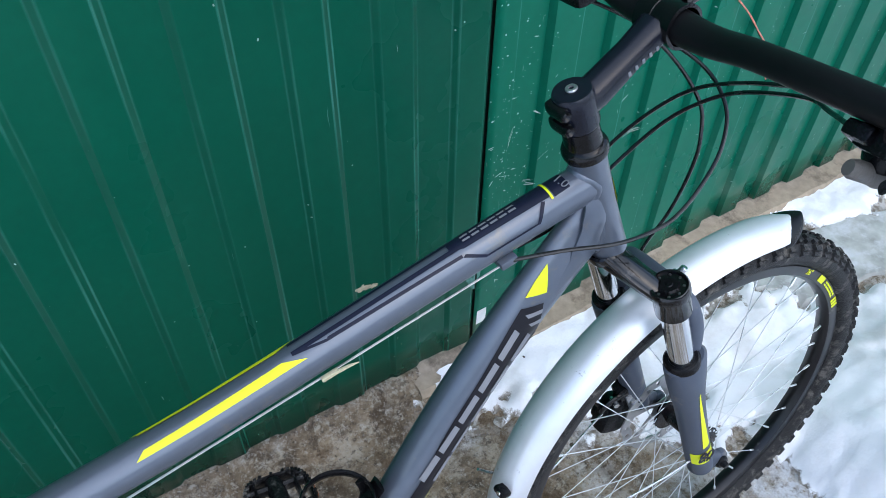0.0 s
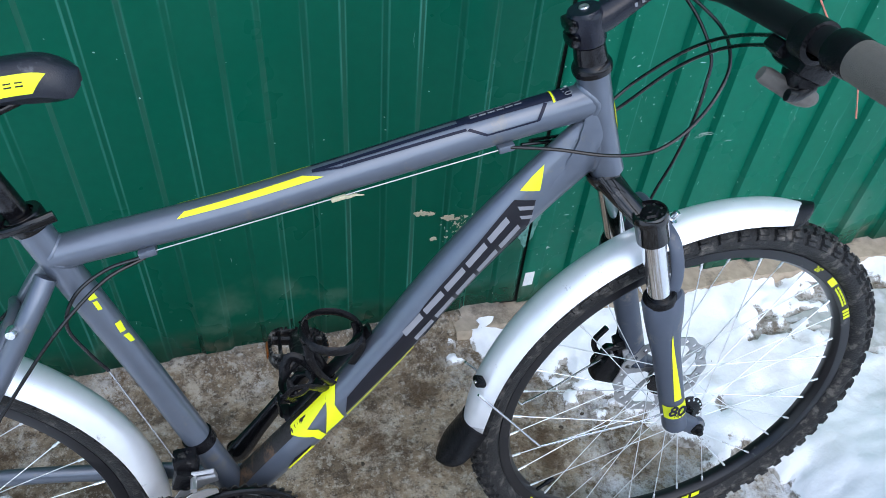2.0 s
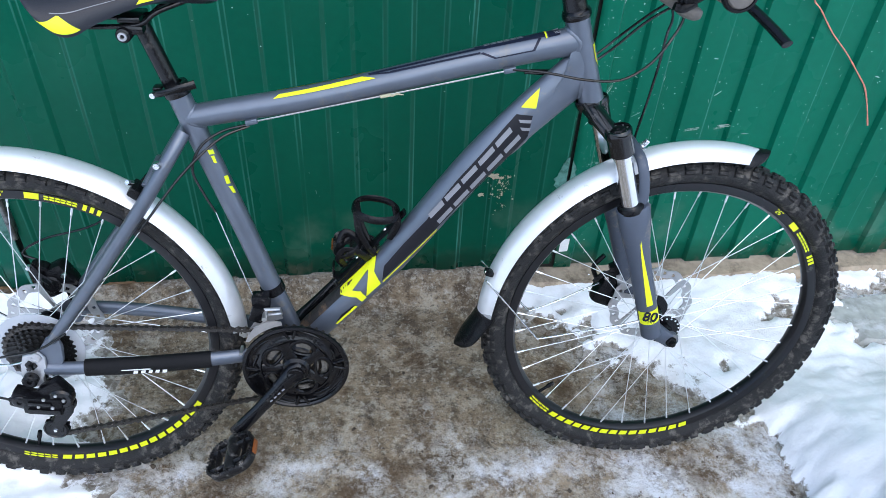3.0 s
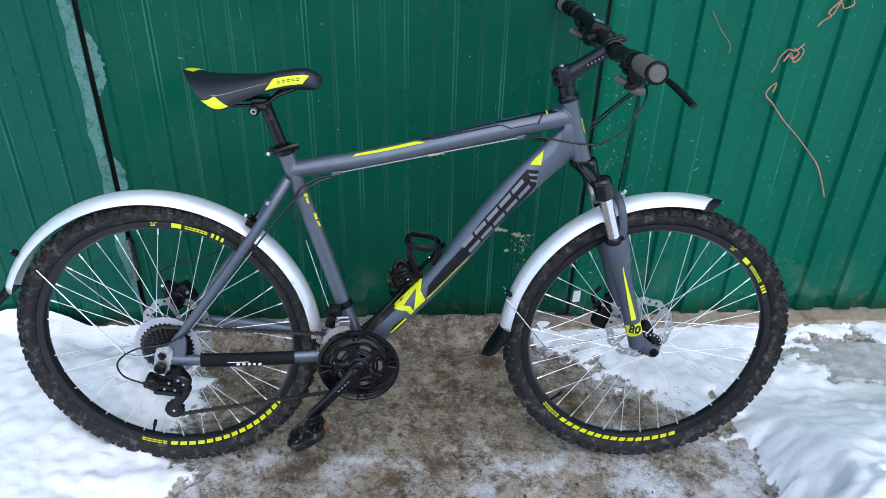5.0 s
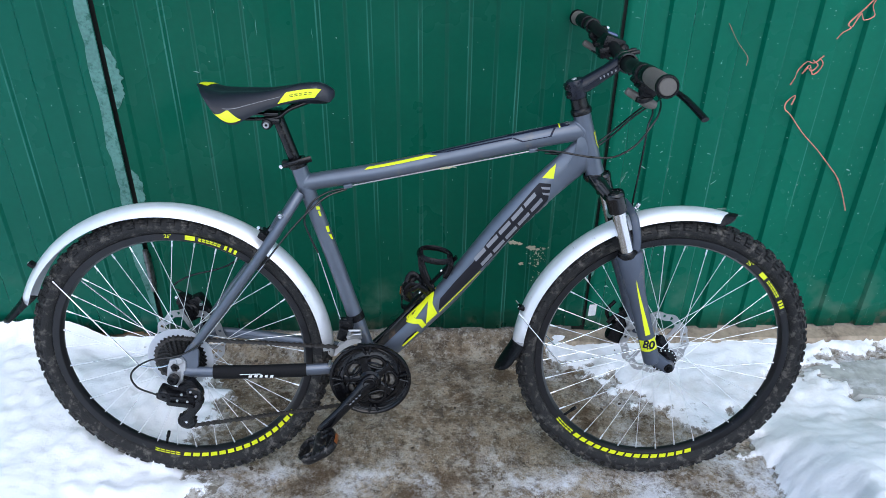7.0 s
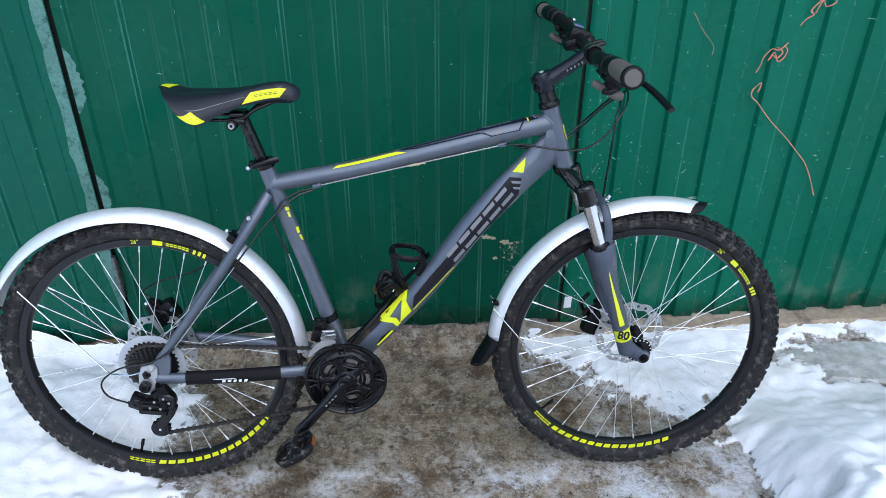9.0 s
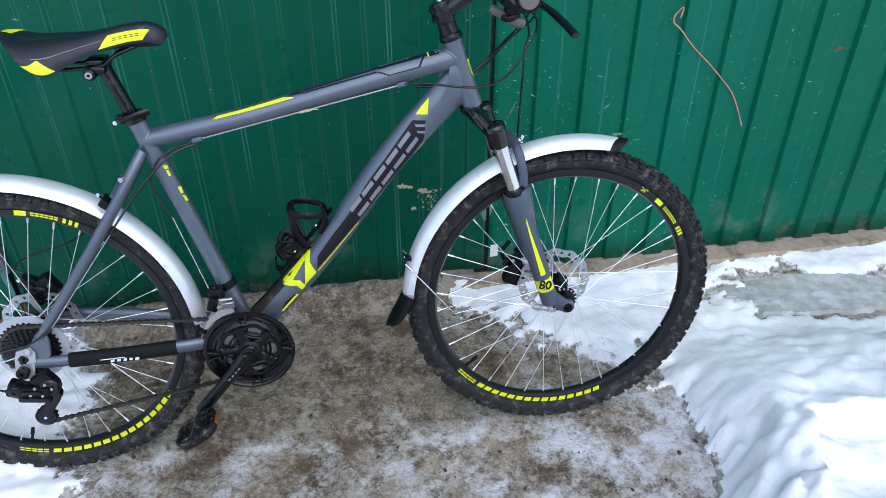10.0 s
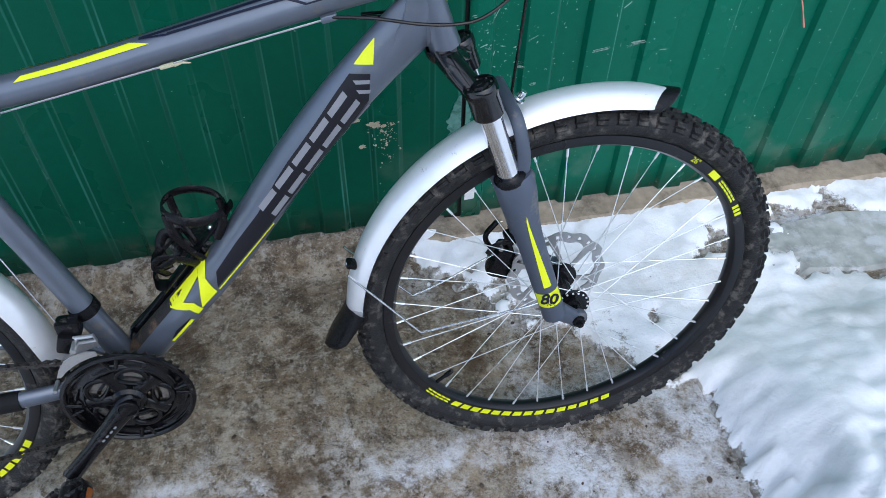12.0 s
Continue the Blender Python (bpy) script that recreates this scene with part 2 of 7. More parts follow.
def ground_material():
    """Trodden frozen earth: brown soil, grey ice and crusts of thin snow."""
    m = bpy.data.materials.new("frozen_ground")
    m.use_nodes = True
    n, l = m.node_tree.nodes, m.node_tree.links
    p = n["Principled BSDF"]
    geo = n.new("ShaderNodeTexCoord").outputs["Object"]

    def noise_at(scale, detail=6, rough=0.6):
        t = n.new("ShaderNodeTexNoise")
        t.inputs["Scale"].default_value, t.inputs["Detail"].default_value, t.inputs["Roughness"].default_value = scale, detail, rough
        l.new(geo, t.inputs["Vector"])
        return t.outputs["Fac"]

    def remap(value, a, b, lo=0.0, hi=1.0):
        r = n.new("ShaderNodeMapRange")
        for key, v in (("From Min", a), ("From Max", b), ("To Min", lo), ("To Max", hi)):
            r.inputs[key].default_value = v
        l.new(value, r.inputs["Value"])
        return r.outputs[0]

    def blend(f, a, b):
        x = n.new("ShaderNodeMix")
        x.data_type = "RGBA"
        l.new(f, x.inputs["Factor"])
        for sock, v in ((x.inputs[6], a), (x.inputs[7], b)):
            if isinstance(v, tuple):
                sock.default_value = (*v, 1)
            else:
                l.new(v, sock)
        return x.outputs[2]

    def times(a, b):
        x = n.new("ShaderNodeMath")
        x.operation = "MULTIPLY"
        l.new(a, x.inputs[0])
        l.new(b, x.inputs[1])
        return x.outputs[0]

    col = blend(remap(noise_at(7, 9, 0.74), 0.38, 0.62), (0.098, 0.066, 0.038), (0.40, 0.31, 0.21))
    col = blend(remap(noise_at(17, 9, 0.76), 0.50, 0.60, 0, 0.8), col, (0.50, 0.43, 0.335))
    col = blend(remap(noise_at(27, 9, 0.76), 0.51, 0.60, 0, 0.75), col, (0.070, 0.049, 0.031))
    col = blend(remap(noise_at(75, 7, 0.75), 0.53, 0.61, 0, 0.7), col, (0.52, 0.47, 0.39))
    col = blend(remap(noise_at(120, 6, 0.75), 0.55, 0.63, 0, 0.7), col, (0.036, 0.027, 0.019))
    col = blend(remap(noise_at(230, 4, 0.7), 0.60, 0.68, 0, 0.7), col, (0.56, 0.52, 0.46))
    col = blend(remap(noise_at(5.5, 9, 0.72), 0.53, 0.60, 0, 0.75), col, (0.095, 0.056, 0.027))
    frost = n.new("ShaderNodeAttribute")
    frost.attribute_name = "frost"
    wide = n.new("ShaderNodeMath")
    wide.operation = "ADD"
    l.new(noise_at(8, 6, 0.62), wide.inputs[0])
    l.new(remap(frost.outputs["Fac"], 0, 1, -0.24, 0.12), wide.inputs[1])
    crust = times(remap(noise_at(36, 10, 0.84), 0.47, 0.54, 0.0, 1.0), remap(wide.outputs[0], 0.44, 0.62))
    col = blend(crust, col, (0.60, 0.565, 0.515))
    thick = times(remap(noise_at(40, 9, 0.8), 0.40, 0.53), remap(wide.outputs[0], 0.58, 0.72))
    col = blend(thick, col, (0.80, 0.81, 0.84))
    l.new(col, p.inputs["Base Color"])
    l.new(remap(noise_at(11, 5), 0.35, 0.65, 0.4, 0.9), p.inputs["Roughness"])
    p.inputs["Specular IOR Level"].default_value = 0.3
    b = n.new("ShaderNodeBump")
    b.inputs["Strength"].default_value, b.inputs["Distance"].default_value = 1.0, 0.014
    l.new(noise_at(55, 8, 0.7), b.inputs["Height"])
    l.new(b.outputs[0], p.inputs["Normal"])
    return m


def snow_material():
    m = bpy.data.materials.new("old_snow")
    m.use_nodes = True
    n, l = m.node_tree.nodes, m.node_tree.links
    p = n["Principled BSDF"]
    geo = n.new("ShaderNodeTexCoord").outputs["Object"]
    noises = []
    for scale, detail in ((7, 10), (60, 6), (220, 3)):
        t = n.new("ShaderNodeTexNoise")
        t.inputs["Scale"].default_value, t.inputs["Detail"].default_value, t.inputs["Roughness"].default_value = scale, detail, 0.65
        l.new(geo, t.inputs["Vector"])
        noises.append(t.outputs["Fac"])
    r = n.new("ShaderNodeMapRange")
    r.inputs["From Min"].default_value, r.inputs["From Max"].default_value = 0.47, 0.68
    r.inputs["To Max"].default_value = 0.8
    l.new(noises[0], r.inputs["Value"])
    soil = n.new("ShaderNodeAttribute")
    soil.attribute_name = "soiled"
    f = n.new("ShaderNodeMath")
    f.operation = "MULTIPLY"
    l.new(r.outputs[0], f.inputs[0])
    l.new(soil.outputs["Fac"], f.inputs[1])
    mix = n.new("ShaderNodeMix")
    mix.data_type = "RGBA"
    mix.inputs[6].default_value, mix.inputs[7].default_value = (0.94, 0.95, 0.975, 1), (0.46, 0.41, 0.34, 1)
    l.new(f.outputs[0], mix.inputs["Factor"])
    thin, veil, lift, edge = n.new("ShaderNodeAttribute"), n.new("ShaderNodeTexNoise"), n.new("ShaderNodeMapRange"), n.new("ShaderNodeMapRange")
    thin.attribute_name = "thin"
    veil.inputs["Scale"].default_value, veil.inputs["Detail"].default_value, veil.inputs["Roughness"].default_value = 34, 9, 0.78
    l.new(geo, veil.inputs["Vector"])
    lift.inputs["To Min"].default_value, lift.inputs["To Max"].default_value = -0.40, 0.16
    l.new(thin.outputs["Fac"], lift.inputs["Value"])
    total = n.new("ShaderNodeMath")
    l.new(veil.outputs["Fac"], total.inputs[0])
    l.new(lift.outputs[0], total.inputs[1])
    edge.inputs["From Min"].default_value, edge.inputs["From Max"].default_value = 0.48, 0.58
    l.new(total.outputs[0], edge.inputs["Value"])
    soil_mix, tint = n.new("ShaderNodeMix"), n.new("ShaderNodeMix")
    soil_mix.data_type = tint.data_type = "RGBA"
    tint.inputs[6].default_value, tint.inputs[7].default_value = (0.16, 0.135, 0.108, 1), (0.42, 0.395, 0.355, 1)
    tone = n.new("ShaderNodeMapRange")
    tone.inputs["From Min"].default_value, tone.inputs["From Max"].default_value = 0.42, 0.58
    l.new(noises[1], tone.inputs["Value"])
    l.new(tone.outputs[0], tint.inputs["Factor"])
    l.new(edge.outputs[0], soil_mix.inputs["Factor"])
    l.new(mix.outputs[2], soil_mix.inputs[6])
    l.new(tint.outputs[2], soil_mix.inputs[7])
    l.new(soil_mix.outputs[2], p.inputs["Base Color"])
    p.inputs["Roughness"].default_value = 0.75
    p.inputs["Subsurface Weight"].default_value = 0.0
    h = n.new("ShaderNodeMath")
    h.operation = "MULTIPLY_ADD"
    h.inputs[1].default_value = 0.25
    l.new(noises[2], h.inputs[0])
    l.new(noises[1], h.inputs[2])
    b = n.new("ShaderNodeBump")
    b.inputs["Strength"].default_value, b.inputs["Distance"].default_value = 0.26, 0.010
    l.new(h.outputs[0], b.inputs["Height"])
    l.new(b.outputs[0], p.inputs["Normal"])
    return m


GROUND, SNOW = ground_material(), snow_material()

# ---- mesh helpers ----


def part(name, bm, mat, parent=None, label="", smooth=True, crease=38):
    """Links a bmesh as one mesh object, under a thing or a part."""
    me = bpy.data.meshes.new(name)
    bmesh.ops.recalc_face_normals(bm, faces=bm.faces)
    for f in bm.faces:
        f.smooth = smooth
    bm.to_mesh(me)
    bm.free()
    if smooth:
        me.set_sharp_from_angle(angle=radians(crease))
    me.materials.append(mat)
    ob = new(name, me)
    ob.parent = parent
    if label:
        tagged(ob, label)
    return ob


def prints(name, bm, mat, parent, label):
    """Painted print of many small bars on one surface."""
    return tagged(part(name, bm, mat, parent, label), kind="stuff")


def spline(pts, n=8):
    """Catmull-Rom points through pts."""
    pts = [Vector(p) for p in pts]
    ext = [pts[0] * 2 - pts[1]] + pts + [pts[-1] * 2 - pts[-2]]
    out = []
    for i in range(1, len(ext) - 2):
        a, b, c, d = ext[i - 1:i + 3]
        for k in range(n):
            t = k / n
            out.append(0.5 * (2 * b + (c - a) * t + (2 * a - 5 * b + 4 * c - d) * t * t + (3 * b - a - 3 * c + d) * t ** 3))
    return out + [pts[-1]]


def frames(pts, hint=(0, 1, 0)):
    """For each point: the point, a side vector near hint and the third axis."""
    out, last = [], Vector(hint)
    for i, p in enumerate(pts):
        t = (pts[min(i + 1, len(pts) - 1)] - pts[max(i - 1, 0)]).normalized()
        s = last - t * last.dot(t)
        if s.length < 1e-4:
            s = t.orthogonal()
        s.normalize()
        out.append((p, s, s.cross(t)))
        last = s
    return out


def tube(bm, pts, r, seg=14, caps=True, hint=(0, 1, 0)):
    """A swept tube; r is a radius, or one per point, or pairs (along hint, across)."""
    pts = [Vector(p) for p in pts]
    rings = []
    for i, (p, s, o) in enumerate(frames(pts, hint)):
        q = r[i] if isinstance(r, (list, tuple)) else r
        ra, rb = q if isinstance(q, (list, tuple)) else (q, q)
        rings.append([bm.verts.new(p + s * ra * math.cos(a) + o * rb * math.sin(a)) for a in (2 * math.pi * k / seg for k in range(seg))])
    for a, b in zip(rings, rings[1:]):
        for k in range(seg):
            bm.faces.new((a[k], a[(k + 1) % seg], b[(k + 1) % seg], b[k]))
    if caps:
        bm.faces.new(rings[0][::-1])
        bm.faces.new(rings[-1])
    return bm


def tube_mesh(pts, r, seg=14, caps=True, hint=(0, 1, 0)):
    return tube(bmesh.new(), pts, r, seg, caps, hint)


def lathe(bm, centre, axis, profile, seg=32, closed=False):
    """Turns a profile of (radius, along axis) about an axis."""
    centre, axis = Vector(centre), Vector(axis).normalized()
    e1 = axis.orthogonal().normalized()
    e2 = axis.cross(e1)
    rings = []
    for rad, h in profile:
        if rad < 1e-6:
            rings.append([bm.verts.new(centre + axis * h)] * seg)
        else:
            rings.append([bm.verts.new(centre + axis * h + (e1 * math.cos(a) + e2 * math.sin(a)) * rad) for a in (2 * math.pi * k / seg for k in range(seg))])
    pairs = list(zip(rings, rings[1:])) + ([(rings[-1], rings[0])] if closed else [])
    for a, b in pairs:
        for k in range(seg):
            f = []
            for v in (a[k], a[(k + 1) % seg], b[(k + 1) % seg], b[k]):
                if v not in f:
                    f.append(v)
            if len(f) > 2:
                bm.faces.new(f)
    return bm


def box(bm, centre, size, bevel=0.0, rot=None):
    """A box with optional bevelled edges."""
    m = Matrix.Translation(centre) @ (rot.to_4x4() if rot else Matrix.Identity(4)) @ Matrix.Diagonal((*size, 1))
    made = bmesh.ops.create_cube(bm, size=1, matrix=m)
    if bevel:
        edges = {e for v in made["verts"] for e in v.link_edges}
        bmesh.ops.bevel(bm, geom=list(edges), offset=bevel, segments=2, affect="EDGES", profile=0.6)
    return bm


def plate(bm, outline, v0, v1):
    """A flat plate in the bicycle's plane: outline of (u, w), from v0 to v1."""
    a = [bm.verts.new((u, v0, w)) for u, w in outline]
    b = [bm.verts.new((u, v1, w)) for u, w in outline]
    bm.faces.new(a)
    bm.faces.new(b[::-1])
    for i in range(len(a)):
        j = (i + 1) % len(a)
        bm.faces.new((a[i], b[i], b[j], a[j]))
    return bm


def along(pts, s):
    """A point at the share s of a polyline's length."""
    pts = [Vector(p) for p in pts]
    d = [(b - a).length for a, b in zip(pts, pts[1:])]
    x = s * sum(d)
    for a, b, q in zip(pts, pts[1:], d):
        if x <= q:
            return a.lerp(b, x / q)
        x -= q
    return pts[-1]


def tube_print(bm, pts, radii, quads, lift=0.0006, n=8, m=4):
    """Thin print on a tube: quads with corners (share along, degrees round, 0 right side, 90 top)."""
    pts = [Vector(p) for p in pts]
    d = [0.0]
    for a, b in zip(pts, pts[1:]):
        d.append(d[-1] + (b - a).length)

    def place(s, deg):
        x = s * d[-1]
        i = max(k for k in range(len(pts) - 1) if d[k] <= x + 1e-9)
        t = (x - d[i]) / (d[i + 1] - d[i])
        fr = frames(pts)
        p = pts[i].lerp(pts[i + 1], t)
        side, over = fr[i][1].lerp(fr[i + 1][1], t), fr[i][2].lerp(fr[i + 1][2], t)
        if over.z < 0:
            over = -over
        ra, rb = (radii[i][k] * (1 - t) + radii[i + 1][k] * t + lift for k in (0, 1))
        a = radians(deg)
        return p - side * ra * math.cos(a) + over * rb * math.sin(a)

    for q in quads:
        grid = []
        for i in range(n + 1):
            row = []
            for j in range(m + 1):
                x, y = i / n, j / m
                s = (q[0][0] * (1 - x) + q[1][0] * x) * (1 - y) + (q[3][0] * (1 - x) + q[2][0] * x) * y
                g = (q[0][1] * (1 - x) + q[1][1] * x) * (1 - y) + (q[3][1] * (1 - x) + q[2][1] * x) * y
                row.append(bm.verts.new(place(s, g)))
            grid.append(row)
        for i in range(n):
            for j in range(m):
                bm.faces.new((grid[i][j], grid[i + 1][j], grid[i + 1][j + 1], grid[i][j + 1]))
    return bm


def side_print(bm, pts, radii, quads, lift=0.0006, n=6, m=6):
    """Thin print on the right side of a tube: quads with corners (along, up) in the bicycle's plane."""
    pts = [Vector(p) for p in pts]

    def place(u, w):
        best = None
        for i, (a, b) in enumerate(zip(pts, pts[1:])):
            ab = b - a
            t = max(0.0, min(1.0, (Vector((u, 0, w)) - a).dot(ab) / ab.length_squared))
            q = a + ab * t
            gap = (Vector((u, 0, w)) - q).length
            if best is None or gap < best[0]:
                best = (gap, radii[i][0] * (1 - t) + radii[i + 1][0] * t + lift, radii[i][1] * (1 - t) + radii[i + 1][1] * t + lift, q)
        gap, ra, rb, q = best
        k = min(0.985, gap / rb)
        off = Vector((u, 0, w)) - q
        if gap > 1e-6:
            off *= k * rb / gap
        return q + off + Vector((0, -ra * math.sqrt(1 - k * k), 0))

    for q in quads:
        grid = []
        for i in range(n + 1):
            row = []
            for j in range(m + 1):
                x, y = i / n, j / m
                u, w = ((q[0][k] * (1 - x) + q[1][k] * x) * (1 - y) + (q[3][k] * (1 - x) + q[2][k] * x) * y for k in (0, 1))
                row.append(bm.verts.new(place(u, w)))
            grid.append(row)
        for i in range(n):
            for j in range(m):
                bm.faces.new((grid[i][j], grid[i + 1][j], grid[i + 1][j + 1], grid[i][j + 1]))
    return bm


def lettering(name, text, size, matrix, mat, parent, weight=0.0):
    """Flat lettering in the built-in font, as a mesh."""
    cu_ = bpy.data.curves.new(name, "FONT")
    cu_.body, cu_.size, cu_.align_x, cu_.align_y = text, size, "CENTER", "CENTER"
    cu_.extrude, cu_.offset = 0.0002, weight
    tmp = new(name, cu_)
    me = bpy.data.meshes.new_from_object(tmp.evaluated_get(bpy.context.evaluated_depsgraph_get()))
    bpy.data.objects.remove(tmp)
    me.materials.clear()
    me.materials.append(mat)
    ob = new(name, me)
    me.transform(matrix)
    ob.parent = parent
    return ob


# ---- ground, snow and fence ----

def fbm(x, y, s, octaves=4, seed=0.0):
    return noise.fractal(Vector((x * s + seed, y * s - seed * 0.7, seed * 1.3)), 0.9, 2.0, octaves)


def smooth(a, b, x):
    t = min(1.0, max(0.0, (x - a) / (b - a)))
    return t * t * (3 - 2 * t)


def ground_height(x, y):
    near = smooth(4.0, 1.5, abs(x - 0.7)) * smooth(-4, -1.5, y)
    h = near * (0.006 * fbm(x, y, 6, 5, 3.1) + 0.003 * fbm(x, y, 25, 4, 8.7))
    h += 0.045 * smooth(0.37, 0.455, y) * smooth(1.05, 0.8, x) - 0.01
    return h


def snow_depth(x, y):
    """Metres of snow over the trodden earth: a drift to the left, a strip along the sill, a shovelled bank to the right."""
    wob = 0.05 * fbm(x, y, 3.2, 4, 1.7) + 0.028 * fbm(x, y, 11, 4, 6.0)
    torn = 0.06 * fbm(x, y, 13, 6, 21.0) + 0.035 * fbm(x, y, 40, 4, 31.0)
    left = smooth(0.06, -0.36, x + wob + torn * 0.8 + 0.10 * smooth(-0.25, -1.1, y)) * 0.085
    left -= 0.060 * smooth(0.24, 0.42, y) * smooth(-0.47, -0.34, x) * (1 - 0.75 * smooth(-0.32, -0.14, x))
    line = float(np.interp(x + wob * 0.9 + torn * 0.9, [0.76, 0.82, 0.89, 0.98, 1.05, 1.13, 1.19, 1.25, 1.32, 1.37, 1.395, 1.44], [0.50, 0.42, 0.35, 0.295, 0.250, 0.205, 0.135, 0.080, 0.035, -0.03, -0.6, -6.0]))
    inside = smooth(-0.025, 0.075, (y - line) * (1 if x < 1.27 else 0.75) + wob * 0.5 + torn)
    flat = 0.024 * inside * (1 - 0.38 * smooth(0.24, 0.12, y) * smooth(1.38, 1.2, x) * smooth(-0.2, 0.3, torn * 8 + 0.1))
    rise = smooth(1.345, 1.475, x + 0.35 * torn * smooth(1.46, 1.36, x) + 0.06 * noise.noise(Vector((x * 2.5, y * 4.5, 8.0))) + 0.05 * smooth(-0.22, -0.50, y))
    bank = rise * (0.125 * smooth(0.16, -0.24, y + wob * 0.3) + 0.05 * smooth(-0.20, -0.36, y))
    ledge = -0.265 - 0.08 * (x - 1.54) + 0.25 * wob
    bank -= 0.095 * smooth(1.525, 1.560, x - 0.52 * (y + 0.25) + torn * 0.25) * smooth(ledge, ledge - 0.035, y) * smooth(ledge - 0.45, ledge - 0.16, y)
    patch = smooth(0.20, 0.11, math.hypot((x - 1.90) * 0.50, (y - 0.235 + 0.10 * (x - 1.90)) * 1.4) + wob * 0.9 + torn * 1.1)
    d = max(left, flat) + max(0.0, bank)
    d *= 1 - 0.96 * patch
    heap = smooth(1.28, 1.42, x) * smooth(0.12, -0.02, y)
    warp = 0.03 * fbm(x, y, 9, 3, 5.5)
    clod = max(0.0, 0.75 - noise.voronoi(Vector((x * 4.6 + warp * 12, y * 5.4 - warp * 12, 2.6)))[0][0])
    crumb = max(0.0, 0.7 - noise.voronoi(Vector((x * 19 + warp * 40, y * 19, 7.0)))[0][0])
    lumps = 0.005 * abs(fbm(x, y, 8, 5, 4.4)) + 0.003 * fbm(x, y, 20, 4, 9.1) + heap * (0.060 * clod + 0.008 * abs(fbm(x, y, 4.0, 3, 14.4)) + 0.005 * crumb) + 0.004 * (1 - 0.7 * heap) * abs(fbm(x, y, 24, 5, 6.6)) * smooth(1.0, 1.2, x)
    lumps *= 0.15 + 0.85 * smooth(0.1, 0.9, x)
    d += (lumps + 0.012 * (1 - 0.85 * heap) * max(0, fbm(x, y, 40, 3, 2.0))) * smooth(0.008, 0.05, d)
    d -= 0.0055 + 0.004 * fbm(x, y, 35, 4, 12.0)
    # far from the gate the snow lies even
    far = max(smooth(2.25, 2.8, x), smooth(-0.95, -1.3, x))
    return d * (1 - far) + 0.075 * far


def snow_near(x, y):
    """1 beside the snow, falling to 0 a hand or two away on the bare earth."""
    line = float(np.interp(x, [0.76, 0.82, 0.89, 0.98, 1.05, 1.13, 1.19, 1.25, 1.32, 1.37, 1.395, 1.44], [0.50, 0.42, 0.35, 0.295, 0.250, 0.205, 0.135, 0.080, 0.035, -0.03, -0.6, -6.0]))
    gap = min(line - y if x < 1.3 else 9.0, max(0.0, 1.38 - x) + 0.1 * (x < 1.0), max(0.0, x - 0.02) + 0.04)
    return smooth(0.26, 0.0, gap)


def height_sheet(name, xs, ys, height, mat, attribute, value):
    verts, vals = [], []
    for y in ys:
        for x in xs:
            verts.append((x, y, height(x, y)))
            vals.append(value(x, y))
    w = len(xs)
    faces = [(j * w + i, j * w + i + 1, (j + 1) * w + i + 1, (j + 1) * w + i) for j in range(len(ys) - 1) for i in range(w - 1)]
    me = bpy.data.meshes.new(name)
    me.from_pydata(verts, [], faces)
    me.polygons.foreach_set("use_smooth", [True] * len(faces))
    a = me.attributes.new(attribute, "FLOAT", "POINT")
    a.data.foreach_set("value", vals)
    me.materials.append(mat)
    return new(name, me)


def steps(lo, hi, fine, far, n=10):
    """Even fine steps with a widening skirt out to far."""
    mid = list(np.arange(lo, hi + fine / 2, fine))
    out = [lo - (far * ((k / n) ** 3)) for k in range(n, 0, -1)]
    return [float(v) for v in out + mid + [hi + far * ((k / n) ** 3) for k in range(1, n + 1)]]


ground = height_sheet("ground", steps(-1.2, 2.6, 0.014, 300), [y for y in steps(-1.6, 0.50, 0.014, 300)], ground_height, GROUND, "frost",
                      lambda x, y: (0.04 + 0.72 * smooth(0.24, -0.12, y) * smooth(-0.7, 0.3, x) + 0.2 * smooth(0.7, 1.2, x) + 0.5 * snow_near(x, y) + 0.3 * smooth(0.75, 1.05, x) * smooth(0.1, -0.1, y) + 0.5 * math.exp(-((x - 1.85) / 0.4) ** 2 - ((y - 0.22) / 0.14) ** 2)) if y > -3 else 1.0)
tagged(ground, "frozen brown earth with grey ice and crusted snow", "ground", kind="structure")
snow = height_sheet("snow", steps(-1.3, 2.8, 0.0105, 120), steps(-1.7, 0.425, 0.0105, 120)[:-10] + [0.432],
                    lambda x, y: ground_height(x, y) + (snow_depth(x, y) if y > -3 else 0.06), SNOW, "soiled",
                    lambda x, y: 0.06 + 0.42 * smooth(0.6, 1.1, x) * smooth(-0.12, 0.06, y) + 0.12 * smooth(1.25, 1.4, x) * smooth(0.06, -0.12, y) + 1.9 * math.exp(-((x - 1.545) / 0.06) ** 2 - ((y + 0.36) / 0.08) ** 2))
thin_snow = snow.data.attributes.new("thin", "FLOAT", "POINT")
thin_snow.data.foreach_set("value", [1 - smooth(-0.001, 0.027, snow_depth(v.co.x, v.co.y)) if v.co.y > -3 else 0.0 for v in snow.data.vertices])
tagged(snow, "old white snow, trodden and dirty at its edges", "snow", kind="stuff")

